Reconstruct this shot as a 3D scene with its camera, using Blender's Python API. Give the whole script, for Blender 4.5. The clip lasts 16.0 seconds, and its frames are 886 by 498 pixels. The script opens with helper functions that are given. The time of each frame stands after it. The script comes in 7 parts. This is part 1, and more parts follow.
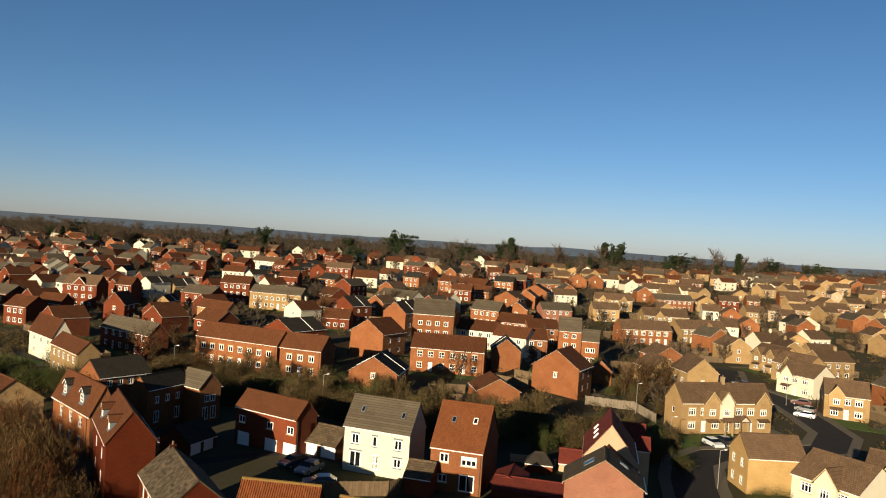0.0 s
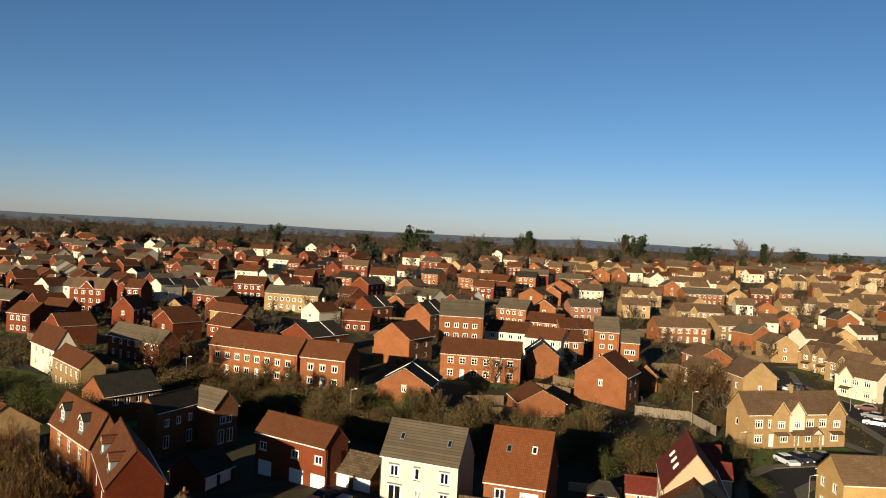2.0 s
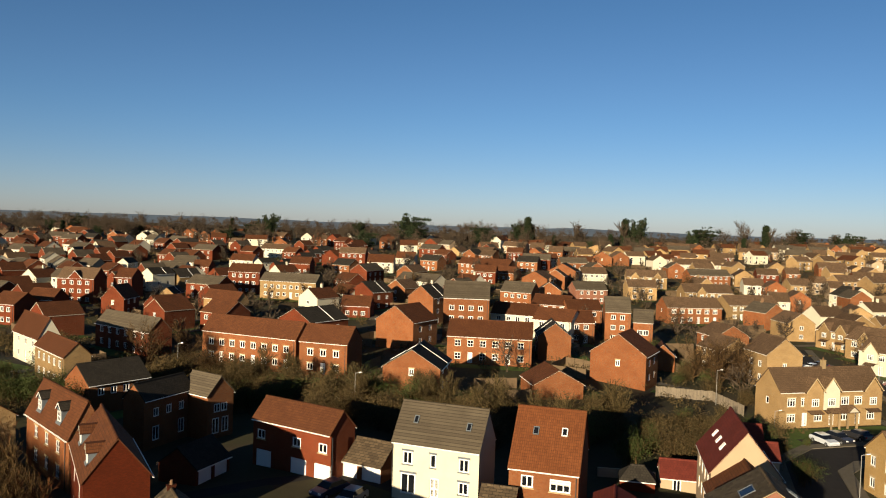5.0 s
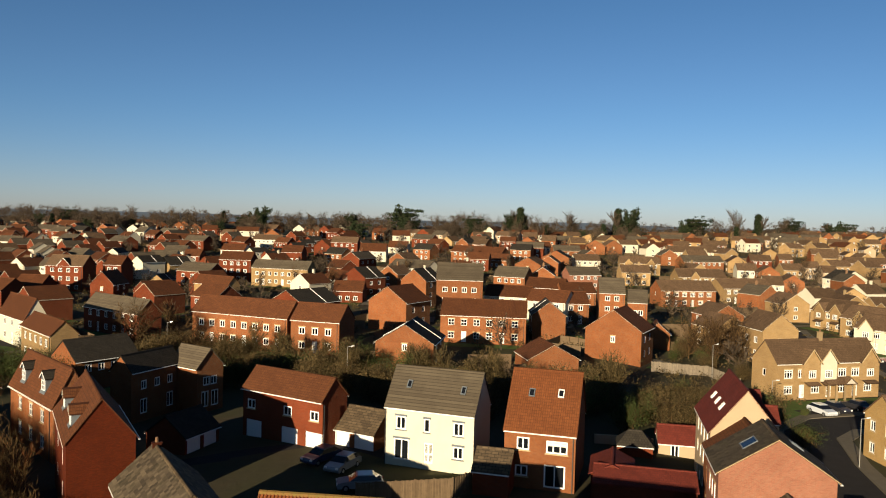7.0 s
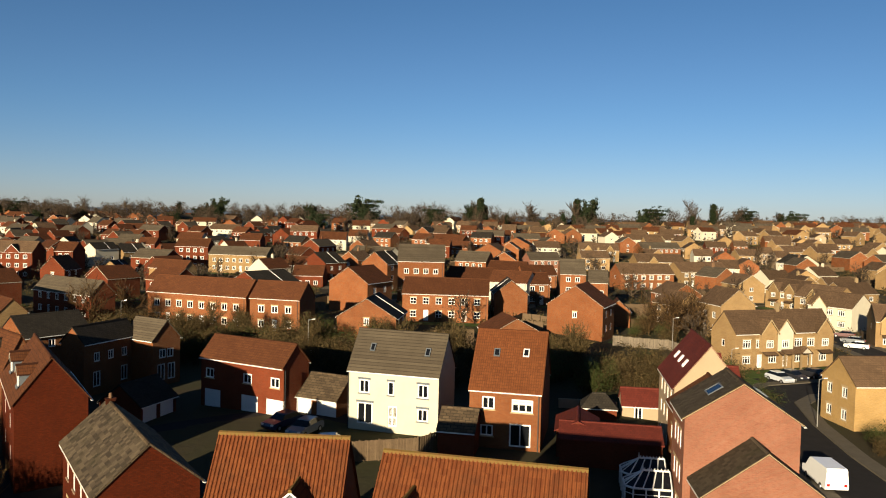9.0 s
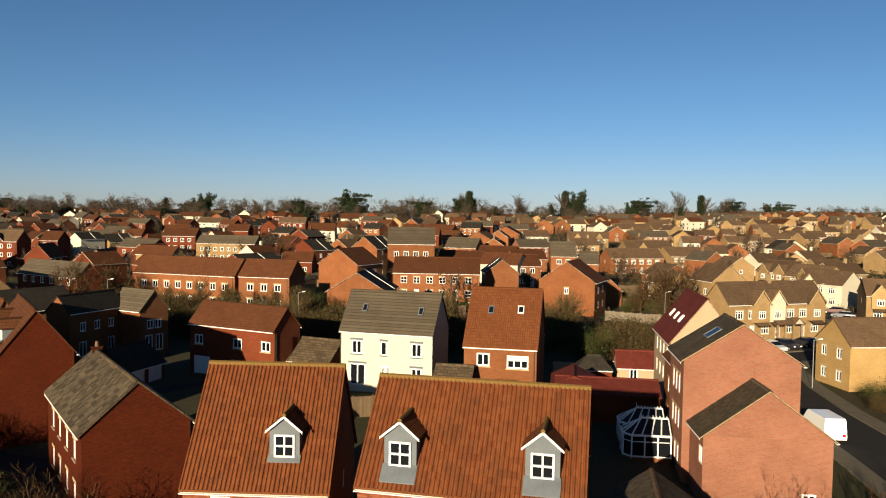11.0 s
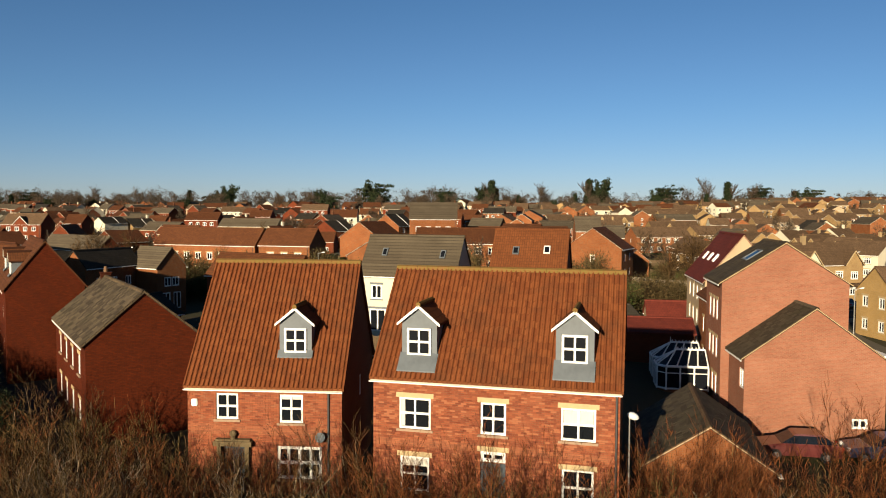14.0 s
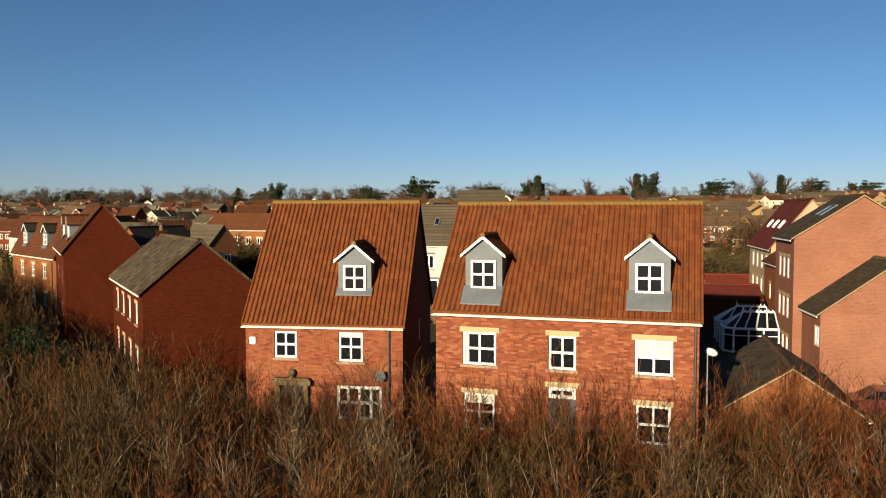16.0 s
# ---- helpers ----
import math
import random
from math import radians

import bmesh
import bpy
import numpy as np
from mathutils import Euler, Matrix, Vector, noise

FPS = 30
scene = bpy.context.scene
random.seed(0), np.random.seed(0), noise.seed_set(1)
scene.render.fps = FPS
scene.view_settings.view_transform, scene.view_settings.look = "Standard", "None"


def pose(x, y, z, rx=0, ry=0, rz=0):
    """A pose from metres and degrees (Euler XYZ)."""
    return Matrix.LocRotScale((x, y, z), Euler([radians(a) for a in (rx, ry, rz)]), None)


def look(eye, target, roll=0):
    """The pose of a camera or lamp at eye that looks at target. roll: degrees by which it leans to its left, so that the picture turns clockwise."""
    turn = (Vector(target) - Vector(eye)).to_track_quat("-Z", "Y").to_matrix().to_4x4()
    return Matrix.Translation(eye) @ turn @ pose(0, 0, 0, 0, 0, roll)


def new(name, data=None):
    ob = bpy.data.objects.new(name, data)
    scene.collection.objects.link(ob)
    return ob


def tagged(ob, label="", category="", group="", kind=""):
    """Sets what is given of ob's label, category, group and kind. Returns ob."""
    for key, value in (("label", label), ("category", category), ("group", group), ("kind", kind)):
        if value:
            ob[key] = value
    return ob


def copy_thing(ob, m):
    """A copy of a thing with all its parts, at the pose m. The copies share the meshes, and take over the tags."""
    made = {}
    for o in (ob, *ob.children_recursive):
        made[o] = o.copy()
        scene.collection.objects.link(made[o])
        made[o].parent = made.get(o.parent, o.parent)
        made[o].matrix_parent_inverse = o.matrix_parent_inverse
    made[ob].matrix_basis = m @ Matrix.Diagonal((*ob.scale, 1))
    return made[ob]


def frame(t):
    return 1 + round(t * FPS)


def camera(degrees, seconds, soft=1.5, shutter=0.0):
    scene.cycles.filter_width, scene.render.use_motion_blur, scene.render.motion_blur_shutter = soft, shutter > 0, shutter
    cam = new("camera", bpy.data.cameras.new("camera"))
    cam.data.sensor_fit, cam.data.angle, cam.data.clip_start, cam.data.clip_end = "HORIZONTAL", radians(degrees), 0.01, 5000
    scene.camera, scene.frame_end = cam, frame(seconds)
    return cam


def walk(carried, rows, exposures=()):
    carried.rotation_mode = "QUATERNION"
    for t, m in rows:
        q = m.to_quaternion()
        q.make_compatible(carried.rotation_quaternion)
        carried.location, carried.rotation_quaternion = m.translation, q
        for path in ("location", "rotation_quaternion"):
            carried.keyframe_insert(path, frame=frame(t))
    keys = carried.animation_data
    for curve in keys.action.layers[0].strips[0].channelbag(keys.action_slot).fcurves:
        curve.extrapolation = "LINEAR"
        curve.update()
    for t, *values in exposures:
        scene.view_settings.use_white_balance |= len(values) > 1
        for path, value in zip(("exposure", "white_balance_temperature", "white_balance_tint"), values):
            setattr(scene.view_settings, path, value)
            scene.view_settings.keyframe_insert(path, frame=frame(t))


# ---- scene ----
# ---------------- camera ----------------
cam = camera(60.0, 16.0, soft=1.1)
ROWS = [
    (0.0, 3.030, -1.004, 30.586, 5.212, -0.743, 3.837),
    (0.5, 1.750, 2.207, 30.515, 5.336, -0.877, 3.592),
    (1.0, 0.366, 5.524, 30.601, 5.492, -1.044, 3.422),
    (1.5, -1.129, 8.989, 30.868, 5.736, -1.174, 3.148),
    (2.0, -2.376, 11.749, 31.068, 5.994, -1.260, 2.940),
    (2.5, -3.344, 13.899, 31.287, 6.046, -1.379, 2.645),
    (3.0, -4.079, 15.796, 30.904, 6.012, -1.456, 2.440),
    (3.5, -4.561, 17.375, 30.275, 5.936, -1.628, 2.246),
    (4.0, -4.882, 18.369, 29.463, 5.715, -1.673, 2.170),
    (6.5, -5.128, 21.499, 25.347, 5.461, -2.205, 1.562),
    (7.0, -5.118, 21.574, 24.401, 5.051, -2.184, 1.522),
    (7.5, -5.157, 21.768, 23.743, 4.356, -2.372, 1.387),
    (8.0, -5.317, 22.318, 22.810, 3.718, -2.435, 1.348),
    (8.5, -5.364, 22.419, 21.970, 3.090, -2.511, 1.316),
    (9.0, -5.435, 22.481, 21.015, 2.055, -2.471, 1.365),
    (11.5, -5.855, 23.702, 16.252, 1.177, -2.623, 0.886),
    (12.0, -5.914, 24.177, 15.397, 1.369, -2.679, 0.780),
    (12.5, -5.975, 24.801, 14.485, 1.654, -2.701, 0.620),
    (13.0, -6.002, 24.982, 13.677, 3.956, -2.788, 0.339),
    (13.5, -5.820, 25.261, 12.832, 4.710, -2.817, 0.265),
    (14.0, -5.721, 25.754, 11.962, 2.892, -2.834, 0.302),
    (14.5, -5.718, 26.010, 11.138, 2.192, -2.797, 0.362),
    (15.0, -5.799, 26.466, 10.355, 2.387, -2.858, 0.171),
    (15.5, -6.209, 26.951, 9.599, 3.860, -2.880, -0.207),
    (16.0, -6.556, 26.789, 9.179, 6.214, -2.859, -0.053),
]
walk(cam, [(t, pose(x, y, z, 90 + pitch, 0, yaw) @ pose(0, 0, 0, 0, 0, roll)) for t, x, y, z, yaw, pitch, roll in ROWS])

# ---------------- light ----------------
SUN_AZ, SUN_EL = 20.5, 12.6        # sun stands behind and left of the view, low in winter
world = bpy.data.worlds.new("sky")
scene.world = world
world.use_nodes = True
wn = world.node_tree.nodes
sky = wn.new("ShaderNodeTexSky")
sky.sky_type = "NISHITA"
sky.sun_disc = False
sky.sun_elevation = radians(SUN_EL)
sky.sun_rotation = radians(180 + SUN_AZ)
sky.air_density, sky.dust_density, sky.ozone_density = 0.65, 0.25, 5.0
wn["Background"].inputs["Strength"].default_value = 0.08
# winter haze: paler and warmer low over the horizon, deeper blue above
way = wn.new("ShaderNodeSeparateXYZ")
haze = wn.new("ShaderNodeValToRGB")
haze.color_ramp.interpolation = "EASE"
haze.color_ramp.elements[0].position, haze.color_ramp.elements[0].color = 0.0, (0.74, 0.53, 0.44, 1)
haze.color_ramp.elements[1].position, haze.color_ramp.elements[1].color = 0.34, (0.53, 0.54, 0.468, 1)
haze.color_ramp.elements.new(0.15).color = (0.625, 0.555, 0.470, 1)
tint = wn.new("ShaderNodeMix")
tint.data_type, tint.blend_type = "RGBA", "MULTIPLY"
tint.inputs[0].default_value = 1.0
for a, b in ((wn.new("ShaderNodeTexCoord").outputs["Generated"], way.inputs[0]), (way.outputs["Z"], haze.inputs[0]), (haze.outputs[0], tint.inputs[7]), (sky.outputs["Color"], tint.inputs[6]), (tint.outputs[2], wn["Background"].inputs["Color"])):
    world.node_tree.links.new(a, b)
sun_data = bpy.data.lights.new("sun", "SUN")
sun_data.energy, sun_data.angle, sun_data.color = 5.0, radians(0.5), (1.0, 0.83, 0.58)
sun = new("sun", sun_data)
to_sun = Vector((-math.sin(radians(SUN_AZ)) * math.cos(radians(SUN_EL)), -math.cos(radians(SUN_AZ)) * math.cos(radians(SUN_EL)), math.sin(radians(SUN_EL))))
sun.matrix_world = look(to_sun * 200, (0, 0, 0))
scene.view_settings.exposure = 1.33


# ---------------- materials ----------------
def material(name, rough=0.8, metal=0.0):
    m = bpy.data.materials.new(name)
    m.use_nodes = True
    b = m.node_tree.nodes["Principled BSDF"]
    b.inputs["Roughness"].default_value = rough
    b.inputs["Metallic"].default_value = metal
    b.inputs["Specular IOR Level"].default_value = 0.08 if rough > 0.75 else 0.3
    return m, m.node_tree.nodes, m.node_tree.links, b


def mix(n, l, a, b, fac, how="MIX"):
    x = n.new("ShaderNodeMix")
    x.data_type, x.blend_type = "RGBA", how
    for sock, v in ((0, fac), (6, a), (7, b)):
        if isinstance(v, (int, float)):
            x.inputs[sock].default_value = v
        elif isinstance(v, tuple):
            x.inputs[sock].default_value = (*v, 1)
        else:
            l.new(v, x.inputs[sock])
    return x.outputs[2]


def noise_tex(n, l, vec, scale, detail=4.0, rough=0.6):
    t = n.new("ShaderNodeTexNoise")
    t.inputs["Scale"].default_value, t.inputs["Detail"].default_value, t.inputs["Roughness"].default_value = scale, detail, rough
    if vec is not None:
        l.new(vec, t.inputs["Vector"])
    return t.outputs["Fac"]


def ramp(n, l, fac, a, b):
    r = n.new("ShaderNodeMapRange")
    r.inputs[1].default_value, r.inputs[2].default_value = a, b
    l.new(fac, r.inputs[0])
    return r.outputs[0]


def bumped(n, l, b, height, strength, dist=0.02):
    k = n.new("ShaderNodeBump")
    k.inputs["Strength"].default_value, k.inputs["Distance"].default_value = strength, dist
    l.new(height, k.inputs["Height"])
    l.new(k.outputs[0], b.inputs["Normal"])


def coursed(name, one, two, joint, bw, bh, gap, offset, rough, jitter=0.25, bump=0.5, dark=0.55):
    """Bricks or tiles laid in courses, in metres along the face."""
    m, n, l, b = material(name, rough)
    uv = n.new("ShaderNodeUVMap").outputs[0]
    t = n.new("ShaderNodeTexBrick")
    t.offset, t.squash = offset, 1.0
    for k, v in (("Scale", 1.0), ("Brick Width", bw), ("Row Height", bh), ("Mortar Size", gap), ("Mortar Smooth", 0.3), ("Bias", 0.0)):
        t.inputs[k].default_value = v
    l.new(uv, t.inputs["Vector"])
    t.inputs["Color1"].default_value, t.inputs["Color2"].default_value, t.inputs["Mortar"].default_value = (*one, 1), (*two, 1), (*joint, 1)
    big = ramp(n, l, noise_tex(n, l, uv, 0.35, 3), 0.35, 0.7)
    c = mix(n, l, t.outputs["Color"], tuple(v * dark for v in two), mix_fac(n, l, big, 0.45))
    fine = noise_tex(n, l, uv, 9.0, 5)
    c = mix(n, l, c, tuple(min(1, v * 1.5) for v in one), mix_fac(n, l, ramp(n, l, fine, 0.5, 0.8), 0.35))
    info = n.new("ShaderNodeObjectInfo")
    hsv = n.new("ShaderNodeHueSaturation")
    val = n.new("ShaderNodeMapRange")
    val.inputs[3].default_value, val.inputs[4].default_value = 1 - jitter, 1 + jitter
    l.new(info.outputs["Random"], val.inputs[0])
    l.new(val.outputs[0], hsv.inputs["Value"])
    l.new(c, hsv.inputs["Color"])
    l.new(hsv.outputs[0], b.inputs["Base Color"])
    inv = n.new("ShaderNodeMath")
    inv.operation = "SUBTRACT"
    inv.inputs[0].default_value = 1.0
    l.new(t.outputs["Fac"], inv.inputs[1])
    add = n.new("ShaderNodeMath")
    add.operation = "MULTIPLY_ADD"
    add.inputs[1].default_value = 0.6
    l.new(fine, add.inputs[0])
    l.new(inv.outputs[0], add.inputs[2])
    bumped(n, l, b, add.outputs[0], bump, 0.02)
    return m


def mix_fac(n, l, fac, k):
    x = n.new("ShaderNodeMath")
    x.operation = "MULTIPLY"
    x.inputs[1].default_value = k
    l.new(fac, x.inputs[0])
    return x.outputs[0]


def plain(name, col, rough=0.7, metal=0.0, vary=0.25, scale=3.0, second=None, jitter=0.0, bump=0.15):
    """One coat of colour with stains and fine grain."""
    m, n, l, b = material(name, rough, metal)
    co = n.new("ShaderNodeTexCoord").outputs["Object"]
    a = noise_tex(n, l, co, scale, 5)
    f = noise_tex(n, l, co, scale * 14, 3)
    second = second or tuple(v * 0.6 for v in col)
    c = mix(n, l, col, second, mix_fac(n, l, ramp(n, l, a, 0.4, 0.75), min(1.0, vary * 2)))
    c = mix(n, l, c, tuple(v * 0.75 for v in col), mix_fac(n, l, f, vary))
    if jitter:
        info = n.new("ShaderNodeObjectInfo")
        val = n.new("ShaderNodeMapRange")
        val.inputs[3].default_value, val.inputs[4].default_value = 1 - jitter, 1 + jitter
        l.new(info.outputs["Random"], val.inputs[0])
        h = n.new("ShaderNodeHueSaturation")
        l.new(val.outputs[0], h.inputs["Value"])
        l.new(c, h.inputs["Color"])
        c = h.outputs[0]
    l.new(c, b.inputs["Base Color"])
    if bump:
        bumped(n, l, b, f, bump, 0.01)
    return m


def foliage(name, one, two, rough=0.8):
    m, n, l, b = material(name, rough)
    g = n.new("ShaderNodeNewGeometry")
    c = mix(n, l, one, two, g.outputs["Random Per Island"])
    l.new(c, b.inputs["Base Color"])
    b.inputs["Specular IOR Level"].default_value = 0.08
    return m


def glazed(name, col=(0.006, 0.007, 0.009), rough=0.05):
    m, n, l, b = material(name, rough)
    b.inputs["Base Color"].default_value = (*col, 1)
    b.inputs["Specular IOR Level"].default_value = 0.35
    co = n.new("ShaderNodeTexCoord").outputs["Object"]
    bumped(n, l, b, noise_tex(n, l, co, 1.2, 1), 0.05, 0.01)
    return m


BRICK_O = coursed("orange_brick", (0.200, 0.070, 0.024), (0.150, 0.046, 0.015), (0.150, 0.094, 0.055), 0.225, 0.075, 0.008, 0.5, 0.9, 0.14)
BRICK_R = coursed("red_brick", (0.128, 0.027, 0.010), (0.090, 0.019, 0.007), (0.093, 0.042, 0.023), 0.225, 0.075, 0.008, 0.5, 0.9, 0.14)
# red brick darkened in its colour to stand for the weak light on L and N2
BRICK_SHADED = coursed("shade_darkened_red_brick", (0.074, 0.012, 0.003), (0.046, 0.008, 0.002), (0.032, 0.009, 0.004), 0.225, 0.075, 0.008, 0.5, 0.9, 0.1)
BRICK_P = coursed("pink_brick", (0.224, 0.092, 0.056), (0.184, 0.070, 0.041), (0.200, 0.132, 0.090), 0.225, 0.075, 0.008, 0.5, 0.9, 0.05)
BRICK_Y = coursed("yellow_stone_brick", (0.262, 0.168, 0.074), (0.205, 0.126, 0.053), (0.236, 0.172, 0.094), 0.3, 0.1, 0.01, 0.5, 0.9, 0.25)
BRICK_B = coursed("pale_buff_brick", (0.350, 0.225, 0.085), (0.285, 0.175, 0.064), (0.300, 0.215, 0.110), 0.225, 0.075, 0.008, 0.5, 0.9, 0.15)
TILE_BROWN = coursed("brown_concrete_tile", (0.106, 0.067, 0.038), (0.076, 0.048, 0.028), (0.040, 0.023, 0.013), 0.3, 0.33, 0.022, 0.5, 0.85, 0.25)
TILE_RED = coursed("red_brown_tile", (0.088, 0.033, 0.013), (0.062, 0.023, 0.010), (0.029, 0.012, 0.007), 0.3, 0.3, 0.02, 0.0, 0.85, 0.2)
TILE_GREY = coursed("grey_concrete_tile", (0.082, 0.066, 0.044), (0.056, 0.044, 0.030), (0.026, 0.021, 0.016), 40.0, 0.34, 0.03, 0.5, 0.85, 0.15)
TILE_MOTTLED = coursed("weathered_brown_tile", (0.092, 0.065, 0.038), (0.045, 0.032, 0.020), (0.020, 0.017, 0.012), 0.6, 0.33, 0.03, 0.5, 0.85, 0.1)
TILE_SLATE = coursed("dark_slate_tile", (0.034, 0.029, 0.022), (0.022, 0.019, 0.015), (0.011, 0.010, 0.008), 0.3, 0.3, 0.02, 0.5, 0.85, 0.15)
TILE_MAROON = coursed("maroon_tile", (0.112, 0.023, 0.015), (0.085, 0.018, 0.012), (0.047, 0.013, 0.012), 0.3, 0.3, 0.012, 0.5, 0.8, 0.05)
TILE_PAN = coursed("orange_pantile", (0.124, 0.042, 0.014), (0.092, 0.030, 0.011), (0.062, 0.022, 0.009), 0.2, 0.32, 0.022, 0.0, 0.85, 0.12)
RENDER_W = plain("white_render", (0.430, 0.395, 0.300), 0.9, vary=0.12, scale=0.6)
RENDER_C = plain("cream_render", (0.300, 0.222, 0.142), 0.9, vary=0.15, scale=0.6)
UPVC = plain("white_upvc", (0.595, 0.586, 0.552), 0.4, vary=0.05, bump=0.0)
DARKPLASTIC = plain("black_plastic", (0.025, 0.025, 0.025), 0.5, vary=0.1, bump=0.0)
STONE = plain("cream_stone", (0.332, 0.254, 0.142), 0.9, vary=0.2, scale=4)
LEAD = plain("grey_lead", (0.088, 0.101, 0.112), 0.6, vary=0.4, scale=2)
MOSS = plain("mossy_ridge_clay", (0.139, 0.075, 0.025), 0.95, vary=0.5, scale=3, second=(0.106, 0.091, 0.022))
GLASS = glazed("window_glass")
DOORWHITE = plain("white_door_paint", (0.564, 0.564, 0.549), 0.5, vary=0.08)
DOORDARK = plain("dark_door_paint", (0.025, 0.034, 0.043), 0.45, vary=0.1)
CURTAIN = plain("pale_curtain", (0.448, 0.419, 0.361), 0.9, vary=0.2)
BARK = foliage("twig_bark", (0.008, 0.005, 0.003), (0.080, 0.046, 0.018))
BARK_RED = foliage("reddish_twigs", (0.014, 0.005, 0.003), (0.120, 0.040, 0.012))
BARK_STRAW = foliage("straw_coloured_stems", (0.012, 0.008, 0.003), (0.135, 0.082, 0.032))
BARK_OLIVE = foliage("olive_brown_twigs", (0.010, 0.009, 0.003), (0.100, 0.068, 0.024))
BARK_PALE = foliage("pale_stems", (0.200, 0.155, 0.105), (0.100, 0.072, 0.045))
BARK_FAR = foliage("bare_crown_twigs", (0.026, 0.019, 0.013), (0.068, 0.050, 0.033))
LEAF_DARK = foliage("evergreen_leaves", (0.008, 0.013, 0.006), (0.020, 0.027, 0.011))
LEAF_MIX = foliage("brown_green_leaves", (0.024, 0.020, 0.008), (0.085, 0.058, 0.024))
SILL = plain("weathered_sill_stone", (0.235, 0.160, 0.108), 0.9, vary=0.3, scale=5)
OLD_STONE = plain("mossy_old_stone", (0.105, 0.078, 0.042), 0.95, vary=0.4, scale=5)
FASCIA = plain("weathered_cream_fascia", (0.36, 0.32, 0.25), 0.7, vary=0.15)
LEAF_GREEN = foliage("green_hedge_leaves", (0.022, 0.034, 0.009), (0.052, 0.060, 0.018))
# far hills: the haze of the distance is put into their blue-grey colour
HAZE_TINT = plain("hills_tinted_as_haze", (0.120, 0.155, 0.195), 1.0, vary=0.5, scale=0.006, second=(0.080, 0.105, 0.130), bump=0)
ASPHALT = plain("asphalt", (0.024, 0.022, 0.021), 0.95, vary=0.3, scale=0.8)
GRASS = plain("lawn_grass", (0.060, 0.095, 0.022), 0.95, vary=0.5, scale=0.7, second=(0.045, 0.050, 0.018), bump=0.5)
PAVING = plain("pale_paving", (0.106, 0.091, 0.067), 0.9, vary=0.25, scale=1.2)
FENCEWOOD = plain("weathered_fence_wood", (0.113, 0.078, 0.046), 0.9, vary=0.35, scale=2, jitter=0.15)
GREYWOOD = plain("silvered_fence_wood", (0.165, 0.135, 0.098), 0.9, vary=0.3, scale=2, jitter=0.15)
STEEL = plain("galvanised_steel", (0.383, 0.383, 0.374), 0.45, 0.6, vary=0.1)
TYRE = plain("tyre_rubber", (0.017, 0.017, 0.017), 0.9, vary=0.1)
RIM = plain("alloy_rim", (0.425, 0.425, 0.425), 0.3, 0.8, vary=0.05, bump=0)
LAMPGLASS = plain("lamp_lens", (0.541, 0.541, 0.520), 0.2, vary=0.05, bump=0)
REDLENS = plain("red_lens", (0.297, 0.009, 0.009), 0.25, vary=0.05, bump=0)


def ground_material():
    m, n, l, b = material("earth_and_grass", 0.95)
    co = n.new("ShaderNodeTexCoord").outputs["Object"]
    a = ramp(n, l, noise_tex(n, l, co, 0.035, 5), 0.38, 0.62)
    f = noise_tex(n, l, co, 0.9, 6)
    c = mix(n, l, (0.038, 0.042, 0.015), (0.050, 0.038, 0.023), a)
    c = mix(n, l, c, (0.030, 0.026, 0.017), mix_fac(n, l, f, 0.7))
    l.new(c, b.inputs["Base Color"])
    bumped(n, l, b, f, 0.6, 0.1)
    return m


EARTH = ground_material()


# ---------------- land ----------------
def smooth(a, b, v):
    u = min(1.0, max(0.0, (v - a) / (b - a)))
    return u * u * (3 - 2 * u)


def land(x, y):
    """Height of the ground: flat estate, a low rise behind it, far hills."""
    side = -1.5 * smooth(4, 32, x) - 0.8 * smooth(20, 60, -x) - 0.8 * smooth(45, 120, x)
    near = 0.4 * smooth(65, 95, y) * (1 - smooth(4, 30, x)) * (1 - smooth(20, 50, -x))
    dip = -1.05 * smooth(2, 9, x) * (1 - smooth(72, 86, y)) * (1 - smooth(14, 32, x))
    rise = (12 + 0.004 * min(max(x, -300), 300) + 5 * smooth(30, 260, x)) * smooth(190, 620, y)
    fall = -14 * smooth(750, 1500, y)
    hills = (26 + 7 * noise.noise((x * 0.0011, y * 0.0004, 3.0)) + 4 * noise.noise((x * 0.004, 0, 9.0))) * smooth(2300, 4200, y) * 0.2
    return side + near + dip + rise + fall + hills


# ---------------- mesh helpers ----------------
def mesh_of(name, bm, mat):
    me = bpy.data.meshes.new(name)
    bm.to_mesh(me)
    bm.free()
    me.materials.append(mat)
    return me


def part(name, bm, mat, parent, label="", m=None):
    """Links a bmesh, or a mesh that is there already, as one object under a thing or a part."""
    me = bm if isinstance(bm, bpy.types.Mesh) else mesh_of(name, bm, mat)
    ob = new(name, me)
    ob.parent = parent
    if m is not None:
        ob.matrix_basis = m
    if label:
        ob["label"] = label
    return ob


def quad(bm, pts, uvs=None):
    f = bm.faces.new([bm.verts.new(p) for p in pts])
    if uvs:
        lay = bm.loops.layers.uv.verify()
        for lp, uv in zip(f.loops, uvs):
            lp[lay].uv = uv
    return f


def box(bm, x0, x1, y0, y1, z0, z1):
    v = [bm.verts.new((x, y, z)) for x in (x0, x1) for y in (y0, y1) for z in (z0, z1)]
    for f in ((0, 1, 3, 2), (4, 6, 7, 5), (0, 4, 5, 1), (2, 3, 7, 6), (0, 2, 6, 4), (1, 5, 7, 3)):
        bm.faces.new([v[i] for i in f])


